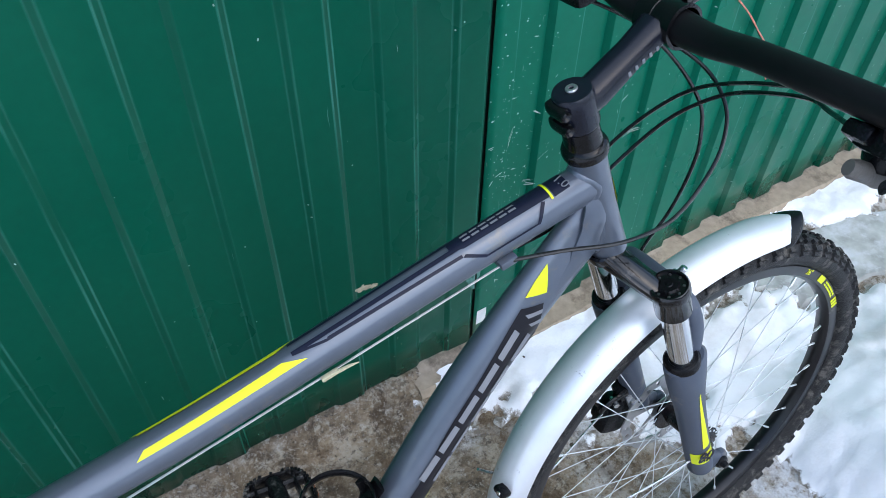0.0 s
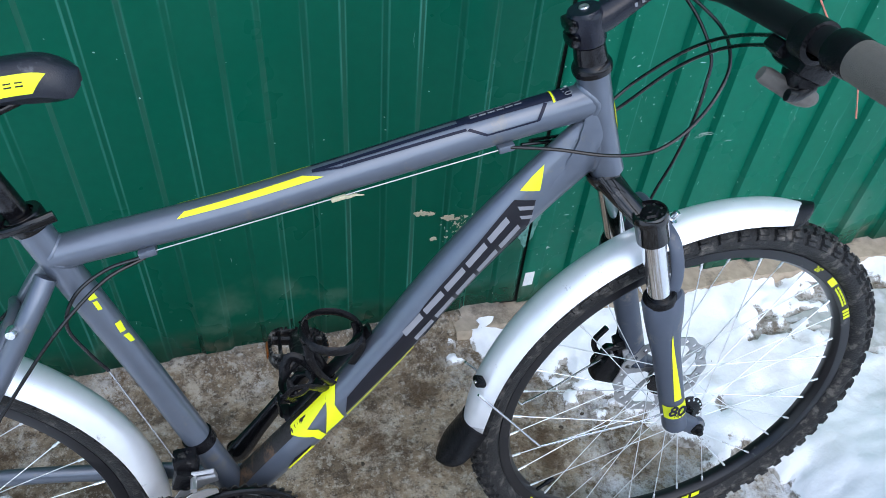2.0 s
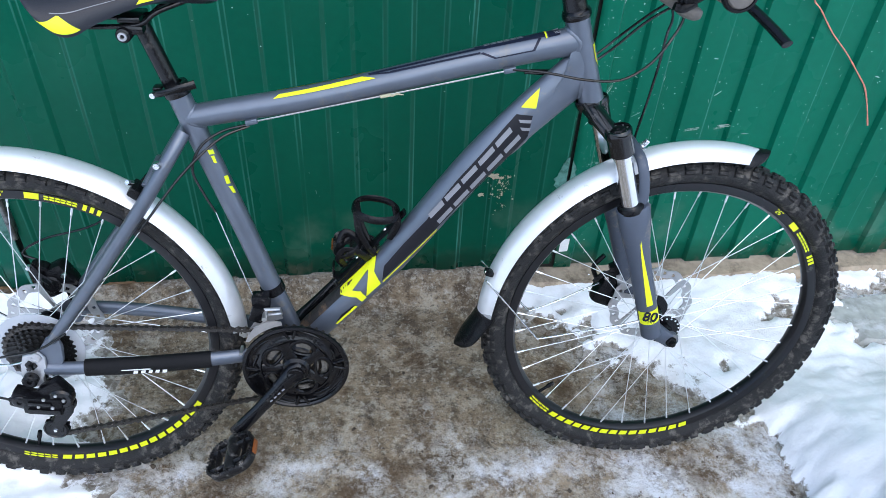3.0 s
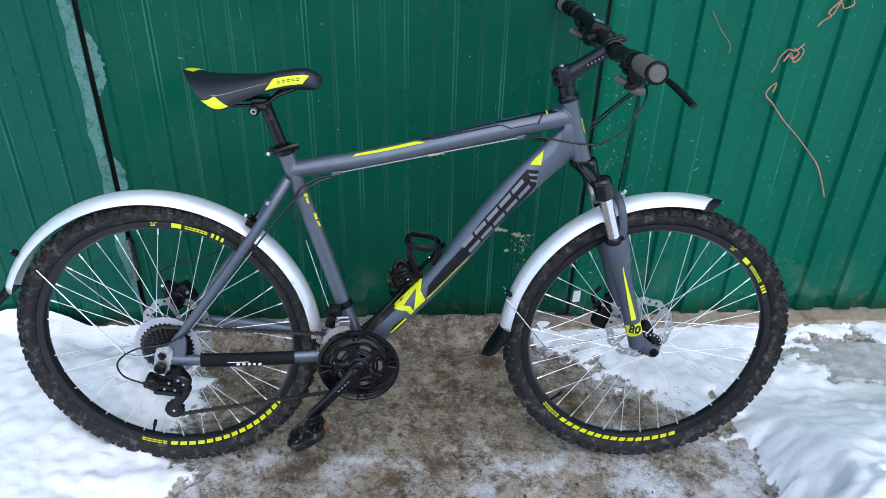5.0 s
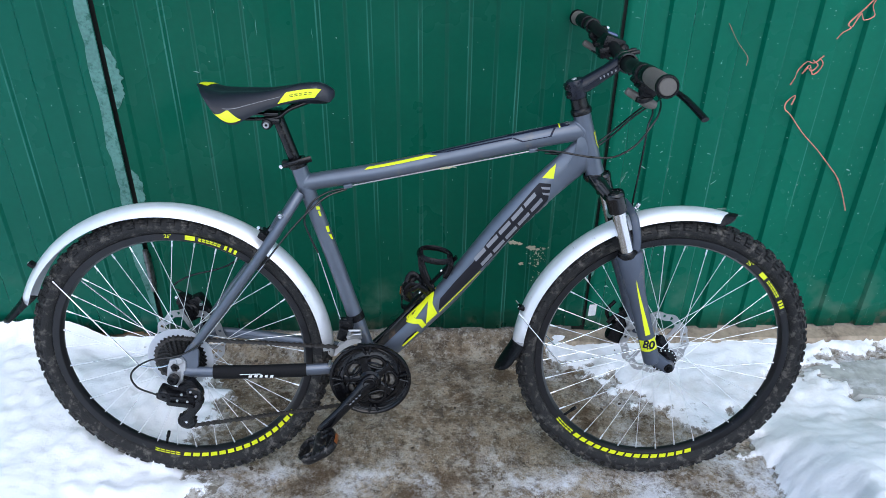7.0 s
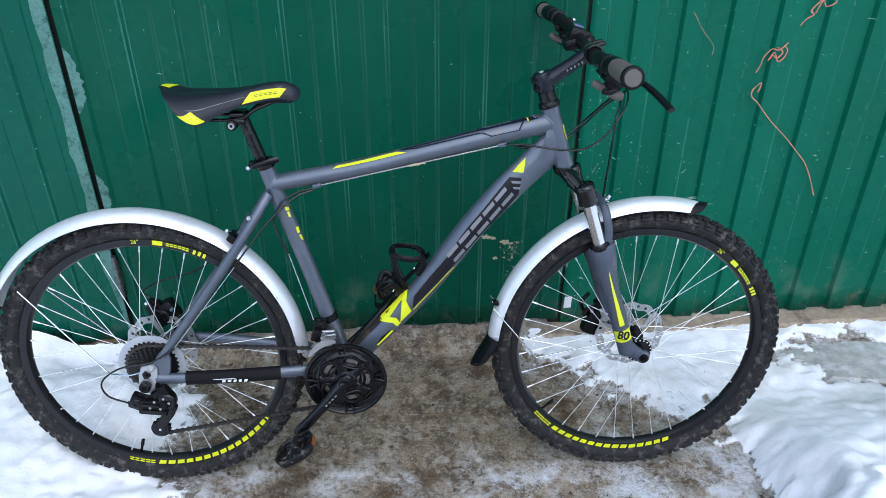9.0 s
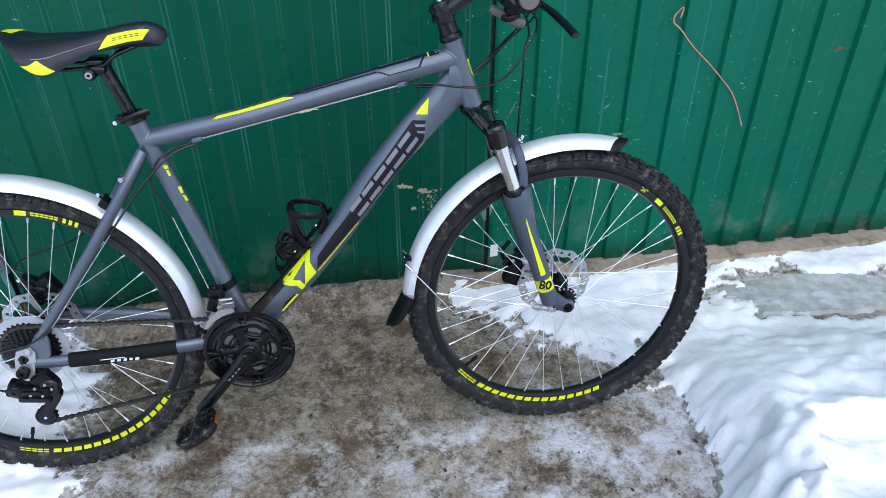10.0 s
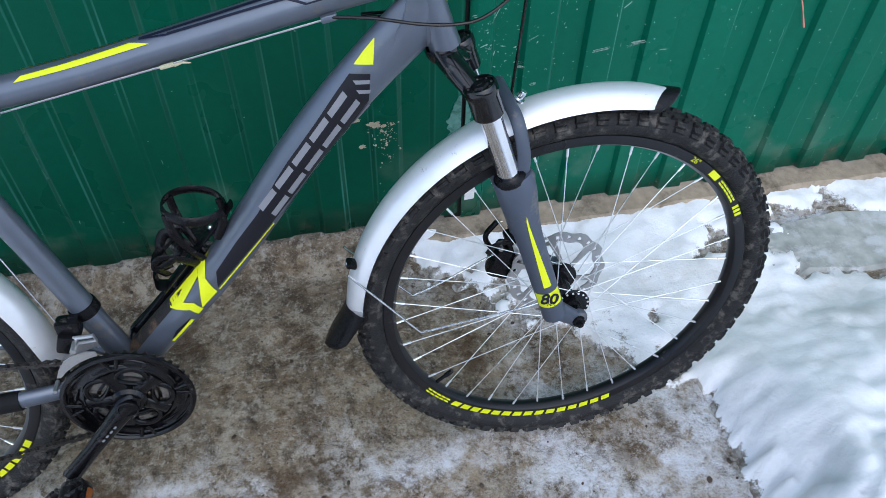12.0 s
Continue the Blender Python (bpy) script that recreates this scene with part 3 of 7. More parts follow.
bm = bmesh.new()
ring = []
for k in range(72):
    a = 2 * math.pi * k / 72
    r = 1.06 + 0.30 * fbm(math.cos(a), math.sin(a), 1.4, 5, 17.0) + 0.10 * fbm(math.cos(a), math.sin(a), 6, 4, 3.0)
    px_, py_ = 1.90 + 0.27 * r * math.cos(a), 0.240 + 0.085 * r * math.sin(a)
    ring.append((px_, py_ - 0.10 * (px_ - 1.90)))
mid = bm.verts.new((1.90, 0.24, 0.003))
inner = [bm.verts.new((1.90 + (a - 1.90) * 0.9, 0.24 + (b - 0.24) * 0.9, 0.002)) for a, b in ring]
outer = [bm.verts.new((a, b, -0.014)) for a, b in ring]
for k in range(72):
    j = (k + 1) % 72
    bm.faces.new((mid, inner[k], inner[j]))
    bm.faces.new((inner[k], outer[k], outer[j], inner[j]))
tagged(part("ice_patch", bm, ICE), "smooth grey ice frozen over a hollow in the snow", "ice", kind="structure")

FENCE_Y = 0.453
EAST_Y = 0.467


def profile(x, phase, half, depth, slope, lean=0.0):
    """How far the pressed sheet stands forward at x, the distance to the nearest slope and which way that slope faces."""
    q = (x - phase) / half
    i = math.floor(q + 0.5)
    d = (q - i) * half
    odd = i % 2
    if odd:
        d -= lean
    t = min(1.0, max(0.0, d / slope + 0.5))
    return depth * (1 - t if odd else t), d, odd


def sheet(name, x0, x1, press, mat, y0, z0, label, z_wave=0.0, glint=(1.0, 0.0)):
    """A profiled steel sheet: flat pans, half a pitch wide, joined by short slopes, with pale highlights painted on
    their bends.
    """
    phase, half, depth, slope = press[:4]
    lean = press[4] if len(press) > 4 else 0.0
    xs = {x0, x1}
    k = math.floor((x0 - phase) / half)
    while phase + k * half < x1 + half:
        e = phase + k * half + (lean if k % 2 else 0.0)
        for side in (-1, 1):
            bend = e + side * slope / 2
            xs |= {bend - 0.0022, bend - 0.0008, bend, bend + 0.0008, bend + 0.0022}
        xs.add(e + half / 2)
        k += 1
    xs = sorted(x for x in xs if x0 <= x <= x1)
    zs = [z0 + (2.05 - z0) * (k / 24) for k in range(25)]
    bm = bmesh.new()
    rows = []
    for j, z in enumerate(zs):
        rows.append([bm.verts.new((x, y0 - profile(x, *press)[0] + 0.0022 * noise.noise(Vector((x * 3, 0, z * 2))), z + (z_wave * (noise.noise(Vector((x * 6, 3, 1))) + 0.5 * noise.noise(Vector((x * 19, 1, 4)))) if j == 0 else 0))) for x in xs])
    for a, b in zip(rows, rows[1:]):
        for i in range(len(xs) - 1):
            bm.faces.new((a[i], a[i + 1], b[i + 1], b[i]))
    ob = part(name, bm, mat, crease=25)
    # marks the bends that get a painted highlight line
    glint_edge = ob.data.attributes.new("bend_glint", "FLOAT", "POINT")
    values = []
    for v in ob.data.vertices:
        off, d, odd = profile(v.co.x, *press)
        values.append(glint[0 if odd else 1] if abs(abs(d) - slope / 2) < 0.0012 else 0.0)
    glint_edge.data.foreach_set("value", values)
    mod = ob.modifiers.new("thickness", "SOLIDIFY")
    mod.thickness, mod.offset = 0.0012, 0
    return tagged(ob, label, "fence", kind="structure")


GATE_PRESS = (-0.1068, 0.0582, 0.0060, 0.009, -0.004)
WEST_PRESS = (-0.2597, 0.0572, 0.008, 0.008)
EAST_PRESS = (1.1115, 0.0592, 0.0115, 0.0062)
sheet("gate_leaf", -0.1965, 0.9970, GATE_PRESS, SHEET, FENCE_Y, 0.046, "dark green profiled steel gate leaf with vertical ribs", 0.008, (1.0, 0.45))
sheet("fence_panel_west", -4.0, -0.2075, WEST_PRESS, SHEET_LIT, FENCE_Y, 0.045, "green profiled steel sheet beside the gate joint, sheen painted in", 0.006)
sheet("fence_panel_east", 1.0068, 6.0, EAST_PRESS, SHEET_WORN, EAST_Y, 0.026, "scratched green profiled steel sheet with pale scuffs", 0.003)


def front(x, z):
    """Just in front of whichever sheet stands at x."""
    press, y0 = (EAST_PRESS, EAST_Y) if x > 1.0 else (GATE_PRESS, FENCE_Y) if x > -0.2 else (WEST_PRESS, FENCE_Y)
    return y0 - profile(x, *press)[0] + 0.0022 * noise.noise(Vector((x * 3, 0, z * 2))) - 0.0012


# unseen near-black backing, added so that the open joints read as dark gaps
for x, name in ((-0.202, "joint_backing"), (1.002, "joint_backing")):
    bm = bmesh.new()
    box(bm, (x, FENCE_Y + 0.035, 1.0), (0.06, 0.05, 2.05), 0.003)
    tagged(part(name, bm, DARK_GAP, smooth=False), "near-black backing added behind the open joint of two sheets", "post", "gate posts", kind="structure")


def strip(name, x0, x1, z0, z1, mat, seed=0.0):
    """An uneven brushed strip of old paint on the sheet: a straight edge at x0, a torn one near x1."""
    y = front(x0 + (x1 - x0) * 0.3, z0) - 0.0008
    bm = bmesh.new()
    n = 70
    short = z1 - z0 < 0.5
    rows = []
    for k in range(n + 1):
        z = z0 + (z1 - z0) * k / n
        taper = math.sin(math.pi * (k + 0.6) / (n + 1.2)) ** 0.6 if short else min(1.0, 7 * k / n + 0.1, 7 * (n - k) / n + 0.1)
        w = (x1 - x0) * taper * (1 + 0.22 * fbm(z, seed, 9, 3, 7) + (0.45 if short else 0.22) * fbm(z, seed, 60, 4, 3))
        rows.append([bm.verts.new((xx, yy, z)) for xx, yy in ((x0, y), (x0 + w, y), (x0 + w, y + 0.0016), (x0, y + 0.0016))])
    for p, q in zip(rows, rows[1:]):
        for i in range(4):
            bm.faces.new((p[i], p[(i + 1) % 4], q[(i + 1) % 4], q[i]))
    bm.faces.new(rows[0])
    bm.faces.new(rows[-1][::-1])
    return part(name, bm, mat, None, "", False)


tagged(strip("edge_flashing", -0.2085, -0.236, 0.05, 2.05, TEAL), "faded teal edge flashing along the gate joint", "flashing", kind="structure")
tagged(strip("edge_flashing", -0.1955, -0.170, 0.72, 0.875, TEAL, 3.0), "faded teal smear of paint beside the gate joint", "flashing", kind="structure")
tagged(strip("edge_flashing", -0.1955, -0.176, 0.44, 0.56, TEAL, 5.0), "faded teal smear of paint beside the gate joint", "flashing", kind="structure")
tagged(strip("edge_flashing", 0.9965, 0.972, 0.205, 0.360, TEAL, 8.0), "rubbed teal patch beside the gate joint", "flashing", kind="structure")
tagged(strip("edge_flashing", 1.0072, 1.019, 0.215, 0.345, TEAL, 11.0), "ragged teal smear on the worn sheet at the gate joint", "flashing", kind="structure")

# concrete sill below the worn sheet, an old board below the side sheet
bm = bmesh.new()
n = 90
rows = []
for k in range(n + 1):
    x = 0.86 + (6.0 - 0.86) * (k / n) ** 1.3
    dy, dz = 0.007 * fbm(x, 0, 7, 4, 2), 0.006 * fbm(x, 1, 9, 4, 3)
    rows.append([bm.verts.new(p) for p in ((x, 0.402 + dy, -0.06), (x, 0.404 + dy, 0.005 + dz), (x, 0.412 + dy, 0.017 + dz), (x, 0.52, 0.024 + dz * 0.5), (x, 0.52, -0.06))])
for a, b in zip(rows, rows[1:]):
    for i in range(5):
        bm.faces.new((a[i], b[i], b[(i + 1) % 5], a[(i + 1) % 5]))
bm.faces.new(rows[0])
bm.faces.new(rows[-1][::-1])
tagged(part("sill", bm, CONCRETE), "weathered beige concrete sill under the steel sheet", "sill", kind="structure")
bm = bmesh.new()
box(bm, (-0.9, FENCE_Y + 0.02, 0.03), (1.9, 0.035, 0.11), 0.006)
tagged(part("kick_board", bm, WOOD), "old brown board under the side sheet", "board", kind="structure")


def flat_patch(name, cx, cz, r, mat, label, category, square=None, seed=1.0):
    """A thin stuck-on or peeled patch with an uneven edge."""
    bm = bmesh.new()
    y = front(cx, cz) - 0.0012
    if square:
        w, h = square
        pts = [(-w, -h), (w * 0.95, -h * 0.92), (w, h), (-w * 0.9, h * 0.97)]
    else:
        pts = [((r + 0.7 * r * fbm(math.cos(a), math.sin(a), 1.6, 4, seed)) * math.cos(a), (r + 0.7 * r * fbm(math.cos(a), math.sin(a), 1.6, 4, seed)) * math.sin(a) * 0.6) for a in (2 * math.pi * k / 36 for k in range(36))]
    f = [bm.verts.new((cx + a, y, cz + b)) for a, b in pts]
    g = [bm.verts.new((cx + a, y + 0.001, cz + b)) for a, b in pts]
    bm.faces.new(f)
    bm.faces.new(g[::-1])
    for i in range(len(f)):
        j = (i + 1) % len(f)
        bm.faces.new((f[i], g[i], g[j], f[j]))
    return tagged(part(name, bm, mat, None, "", False), label, category)


flat_patch("sticker", 1.024, 0.098, 0, WHITE, "small white paper sticker on the gate", "sticker", (0.011, 0.02))
for cx, cz, r, s in ((0.778, 0.332, 0.011, 1.0), (0.797, 0.327, 0.007, 2.2), (0.828, 0.318, 0.011, 3.1), (0.846, 0.312, 0.005, 4.0), (0.806, 0.262, 0.006, 5.0)):
    flat_patch("paint_chip", cx, cz, r, PEELED, "beige patch of peeled primer on green paint", "paint chip", None, s)
# a shower of tiny chips below the peeled patch
rng = random.Random(4)
bm = bmesh.new()
for k in range(130):
    cx, cz = 0.838 + rng.gauss(0, 0.012) + 0.02 * rng.random(), 0.318 - abs(rng.gauss(0, 0.05))
    r = 0.0007 + 0.0022 * rng.random() ** 3
    ring = [bm.verts.new((cx + r * math.cos(a) * rng.uniform(0.6, 1.3), front(cx, cz), cz + r * math.sin(a) * rng.uniform(0.6, 1.3))) for a in (2 * math.pi * j / 6 for j in range(6))]
    bm.faces.new(ring)
tagged(part("paint_specks", bm, PEELED, None, "", False), "beige specks of chipped paint on the gate", "paint chips", kind="stuff")
bm = bmesh.new()
for k in range(46):
    cx, cz = 1.905 + rng.gauss(0, 0.024), 0.609 + rng.gauss(0, 0.003)
    r = 0.0008 + 0.0022 * rng.random() ** 2
    ring = [bm.verts.new((cx + r * math.cos(a) * rng.uniform(0.7, 1.6), front(cx, cz), cz + r * math.sin(a) * rng.uniform(0.5, 1.2))) for a in (2 * math.pi * j / 6 for j in range(6))]
    bm.faces.new(ring)
tagged(part("rust_specks", bm, RUST, None, "", False), "brown specks of rust on the scratched sheet", "rust", kind="stuff")
# pale chips and short scrapes on the worn sheet, thickest beside the joint
rng = random.Random(12)
bm = bmesh.new()
for k in range(430):
    near_joint = rng.random() < 0.6
    cx = 1.012 + (abs(rng.gauss(0, 0.07)) if near_joint else 1.1 * rng.random() ** 1.3)
    cz = max(0.1, rng.gauss(0.46, 0.16)) if near_joint else rng.uniform(0.1, 1.3)
    r = 0.0005 + 0.0015 * rng.random() ** 3
    long_ = rng.uniform(2.5, 7.0) if rng.random() < 0.14 else rng.uniform(0.7, 1.4)
    tilt = rng.choice((0.25, 0.9, -0.2)) + rng.gauss(0, 0.2)
    ring = []
    for a in (2 * math.pi * j / 7 for j in range(7)):
        du, dw = r * long_ * math.cos(a) * rng.uniform(0.7, 1.2), r * math.sin(a) * rng.uniform(0.6, 1.2)
        x, z = cx + du * math.cos(tilt) - dw * math.sin(tilt), cz + du * math.sin(tilt) + dw * math.cos(tilt)
        ring.append(bm.verts.new((x, front(x, z), z)))
    bm.faces.new(ring)
for cx, cz, ln, tilt in ((1.098, 0.405, 0.017, 0.22), (1.103, 0.397, 0.013, 0.22), (1.245, 0.418, 0.034, 0.14), (1.328, 0.420, 0.040, 0.24), (1.318, 0.412, 0.028, 0.24), (1.062, 0.33, 0.02, -0.05), (1.045, 0.500, 0.020, 0.9), (1.115, 0.455, 0.020, 0.55), (1.130, 0.36, 0.014, 0.1)):
    for j in range(3):
        z0 = cz + 0.0022 * (j - 1)
        a, b = cx + rng.uniform(-0.003, 0.003), cx + ln * rng.uniform(0.7, 1.0)
        h = rng.uniform(0.0004, 0.0010)
        quad = [(a, z0 - h * 0.3), (b, z0 + (b - a) * math.tan(tilt) - h * 0.4), (b + 0.001, z0 + (b - a) * math.tan(tilt) + h), (a + 0.001, z0 + h)]
        bm.faces.new([bm.verts.new((x, front(x, z), z)) for x, z in quad])
tagged(part("paint_scratches", bm, CHIPPED, None, "", False), "pale chips and scrapes in the worn green paint", "paint chips", kind="stuff")
bm = bmesh.new()
box(bm, (-0.201, FENCE_Y - 0.010, 0.265), (0.016, 0.014, 0.10), 0.004)
lathe(bm, (-0.201, FENCE_Y - 0.018, 0.20), (0, 0, 1), [(0, 0), (0.007, 0.001), (0.007, 0.13), (0, 0.131)], 12)
tagged(part("gate_hinge", bm, STEEL_DARK), "worn grey steel hinge in the gate joint", "hinge")

y = EAST_Y - 0.0115
for pts in ([(1.60, 1.0), (1.567, 0.958), (1.538, 0.923), (1.545, 0.912), (1.53, 0.900), (1.52, 0.885)],
            [(1.50, 0.845), (1.480, 0.828), (1.463, 0.83), (1.447, 0.81), (1.443, 0.79), (1.435, 0.772)],
            [(1.475, 0.835), (1.49, 0.822), (1.478, 0.808), (1.468, 0.815), (1.462, 0.806)],
            [(1.457, 0.739), (1.452, 0.72), (1.456, 0.745), (1.438, 0.728), (1.438, 0.710), (1.458, 0.692), (1.50, 0.645), (1.55, 0.599), (1.60, 0.548), (1.626, 0.518), (1.655, 0.47), (1.677, 0.42)],
            [(1.60, 1.0), (1.585, 0.965), (1.595, 0.94), (1.572, 0.93), (1.56, 0.945), (1.548, 0.915)],
            [(1.49, 0.84), (1.502, 0.826), (1.496, 0.808), (1.482, 0.80), (1.47, 0.822), (1.458, 0.80)],
            [(1.252, 0.922), (1.28, 0.88), (1.314, 0.842), (1.315, 0.82)]):
    bm = bmesh.new()
    p3 = spline([(a, y - 0.003 - 0.002 * math.sin(a * 90), b) for a, b in pts], 6)
    thin = 0.0006 if len(pts) == 4 else 0.0015
    tube(bm, p3, [thin * (1 + 0.5 * noise.noise(p * 60)) for p in p3], 6)
    tagged(part("twine", bm, TWINE), "frayed pink twine caught on the steel sheet", "twine", "scraps of twine")

# unseen wall, added behind the camera to darken what the sheets reflect
bm = bmesh.new()
box(bm, (0, -9.0, 0.8), (30, 0.25, 1.8), 0.0)
tagged(part("reflection_wall", bm, material("unseen_wall_brown", (0.10, 0.085, 0.07), 0.8, 0, 0.3, 3, 0.4, 30), None, "", False), "unseen plain wall added across the yard for darker reflections", "wall", kind="structure")

def clods(name, spots, mat, label):
    """Uneven little lumps, half sunk in the ground."""
    bm = bmesh.new()
    for cx, cy, r in spots:
        z = ground_height(cx, cy) + max(0.0, snow_depth(cx, cy))
        made = bmesh.ops.create_icosphere(bm, subdivisions=2, radius=r, matrix=Matrix.Translation((cx, cy, z + r * 0.15)) @ Matrix.Rotation(rng.uniform(0, 6), 4, "Z") @ Matrix.Diagonal((1.3, 0.9, 0.6, 1)))
        for v in made["verts"]:
            v.co += Vector((1, 1, 1)) * (r * 0.5 * noise.noise(v.co / r * 0.9))
    return tagged(part(name, bm, mat), label, "soil", kind="stuff")


rng = random.Random(11)
spots = []
while len(spots) < 150:
    cx, cy = rng.uniform(0.0, 1.42), rng.uniform(-0.75, 0.40)
    if snow_depth(cx, cy) < 0.0 or rng.random() < 0.04:
        spots.append((cx, cy, 0.0012 + 0.0036 * rng.random() ** 3))
clods("soil_crumbs", spots, CRUMB, "small crumbs of dark frozen earth")

# ---- bicycle ----
# its own frame: x along the bicycle, y to its left, z up in its leaning plane
bike = new("bicycle")
bike.empty_display_size = 0.1
bike.matrix_world = Matrix.Translation((-0.0146, -0.0169, -0.0130)) @ Matrix.Rotation(radians(-1.65), 4, "Z") @ Matrix.Rotation(radians(-8.43), 4, "X") @ Matrix.Rotation(radians(0.09), 4, "Y") @ Matrix.Scale(0.9912, 4)
tagged(bike, "slate grey mountain bike with silver mudguards leaning on a green fence", "bicycle")
B = bike

REAR, FRONT = (0.0135, 0.3375), (1.0785, 0.3325)
TYRE_R, RIM_R, BED_R = 0.3270, 0.2835, 0.2645


def arc_piece(bm, c, r0, r1, a0, a1, v, slant=0.0, n=4, thick=0.0006):
    """A thin piece of print on the side of a rim, between two radii and two angles (degrees, 0 ahead, 90 up)."""
    lo, hi = [], []
    for k in range(n + 1):
        a = radians(a0 + (a1 - a0) * k / n)
        b = a + radians(slant)
        lo.append((c[0] + r0 * math.cos(a), c[1] + r0 * math.sin(a)))
        hi.append((c[0] + r1 * math.cos(b), c[1] + r1 * math.sin(b)))
    plate(bm, lo + hi[::-1], v - thick, v)


def knob(bm, c, ang, radius, v, du, dv, h, skew=0.0):
    """One rubber tread block on the tyre."""
    er = Vector((math.cos(ang), 0, math.sin(ang)))
    et = Vector((-math.sin(ang), 0, math.cos(ang)))
    tilt = v / 0.026
    n = (er * math.sqrt(max(0.05, 1 - 0.75 * tilt * tilt)) + Vector((0, 1, 0)) * tilt * 0.85).normalized()
    s = n.cross(et)
    p = Vector((c[0], 0, c[1])) + er * radius + Vector((0, v, 0))
    quad = [(-du, -dv), (du, -dv + skew), (du, dv), (-du, dv - skew)]
    a = [bm.verts.new(p + et * x + s * y - n * 0.003) for x, y in quad]
    b = [bm.verts.new(p + et * x * 0.8 + s * y * 0.8 + n * h) for x, y in quad]
    bm.faces.new(b)
    for i in range(4):
        bm.faces.new((a[i], a[(i + 1) % 4], b[(i + 1) % 4], b[i]))


def tyre_mesh(c):
    bm = bmesh.new()
    wide, base = 0.0228, TYRE_R - 0.004
    mid = (base + RIM_R - 0.002) / 2
    prof = []
    for k in range(21):
        a = radians(-156 + 312 * k / 20)
        prof.append((mid + (base - mid) * math.cos(a), wide * math.sin(a)))
    lathe(bm, (c[0], 0, c[1]), (0, 1, 0), prof, 112, False)
    for k in range(112):
        a = 2 * math.pi * k / 112
        knob(bm, c, a, base - 0.0005, 0.0052 * (1 if k % 2 else -1), 0.0056, 0.0042, 0.0040, 0.002)
        for side in (1, -1):
            knob(bm, c, a + 0.02, base - 0.0030, 0.0125 * side, 0.0048, 0.0034, 0.0040, -0.0012 * side)
    for k in range(70):
        a = 2 * math.pi * k / 70
        for side in (1, -1):
            # long shoulder block with a gap before the next, and a low lug under it on the side wall
            knob(bm, c, a, base - 0.0088, 0.0187 * side, 0.0090, 0.0045, 0.0042)
            knob(bm, c, a, base - 0.0150, 0.0222 * side, 0.0086, 0.0030, 0.0024)
    return bm


def wheel(name, c, rotor_v, phase, valve_at, label):
    """A spoked wheel: the rim is the part, with tyre, spokes, hub, prints, valve and brake disc under it."""
    bm = bmesh.new()
    w = 0.0125
    lathe(bm, (c[0], 0, c[1]), (0, 1, 0), [(BED_R, -0.004), (BED_R + 0.005, -w + 0.001), (BED_R + 0.009, -w), (RIM_R, -w), (RIM_R + 0.0015, -w + 0.002), (RIM_R - 0.004, -w + 0.003), (RIM_R - 0.004, w - 0.003), (RIM_R + 0.0015, w - 0.002), (RIM_R, w), (BED_R + 0.009, w), (BED_R + 0.005, w - 0.001), (BED_R, 0.004)], 112, True)
    rim = part(name, bm, RIM, B, label)
    part("tyre", tyre_mesh(c), RUBBER, rim, "black knobbly tyre with dried mud")
    bm = bmesh.new()
    lathe(bm, (c[0], 0, c[1]), (0, 1, 0), [(0, -0.062), (0.006, -0.062), (0.006, -0.045), (0.011, -0.044), (0.013, -0.036), (0.028, -0.034), (0.029, -0.032), (0.028, -0.029), (0.013, -0.027), (0.011, 0), (0.013, 0.027), (0.028, 0.029), (0.029, 0.032), (0.028, 0.034), (0.015, 0.036), (0.013, 0.047), (0.006, 0.048), (0.006, 0.062), (0, 0.062)], 28)
    part("hub", bm, BLACK, rim, "dark alloy hub")
    bm = bmesh.new()
    for k in range(18):
        a = radians(phase + 20 * k + 6)
        lathe(bm, (c[0] + 0.0255 * math.cos(a), -0.0345, c[1] + 0.0255 * math.sin(a)), (0, -1, 0), [(0, 0.0014), (0.0014, 0.0012), (0.0019, 0)], 6)
    prints("spoke_heads", bm, SPOKE, rim, "bright spoke heads round the hub flange")
    # spokes: four shapes, shared by eight each
    for side in (-1, 1):
        for lead in (-1, 1):
            for k in range(9):
                base = phase + k * 40 + (0 if side > 0 else 10) + (0 if lead > 0 else 20)
                hub_a, rim_a = radians(base + lead * 66), radians(base)
                a = Vector((0.0265 * math.cos(hub_a), side * (0.032 + 0.0015 * lead), 0.0265 * math.sin(hub_a)))
                b = Vector((BED_R * math.cos(rim_a), side * 0.002, BED_R * math.sin(rim_a)))
                if k == 0:
                    d = (b - a).normalized()
                    bm = bmesh.new()
                    tube(bm, [a, a + d * 0.004, b - d * 0.014, b - d * 0.0135, b], [0.00075, 0.00075, 0.00075, 0.0018, 0.0018], 6)
                    first = part("spoke", bm, SPOKE, rim)
                    first.matrix_basis = Matrix.Translation((c[0], 0, c[1]))
                    zero = base
                else:
                    o = new("spoke", first.data)
                    o.parent = rim
                    o.matrix_basis = Matrix.Translation((c[0], 0, c[1])) @ Matrix.Rotation(-radians(base - zero), 4, "Y")
    # brake disc with cut-outs and five arms
    bm = bmesh.new()
    n, r0, r1 = 72, 0.062, 0.079
    top, bot = [], []
    for k in range(n):
        a = 2 * math.pi * k / n
        wav = 0.0022 * math.cos(12 * a)
        row = [(c[0] + r * math.cos(a), c[1] + r * math.sin(a)) for r in (r0 + wav, 0.0665 + 0.0015 * math.cos(24 * a), 0.074 - 0.0012 * math.cos(24 * a), r1 + wav)]
        top.append([bm.verts.new((x, rotor_v - 0.001, z)) for x, z in row])
        bot.append([bm.verts.new((x, rotor_v + 0.001, z)) for x, z in row])
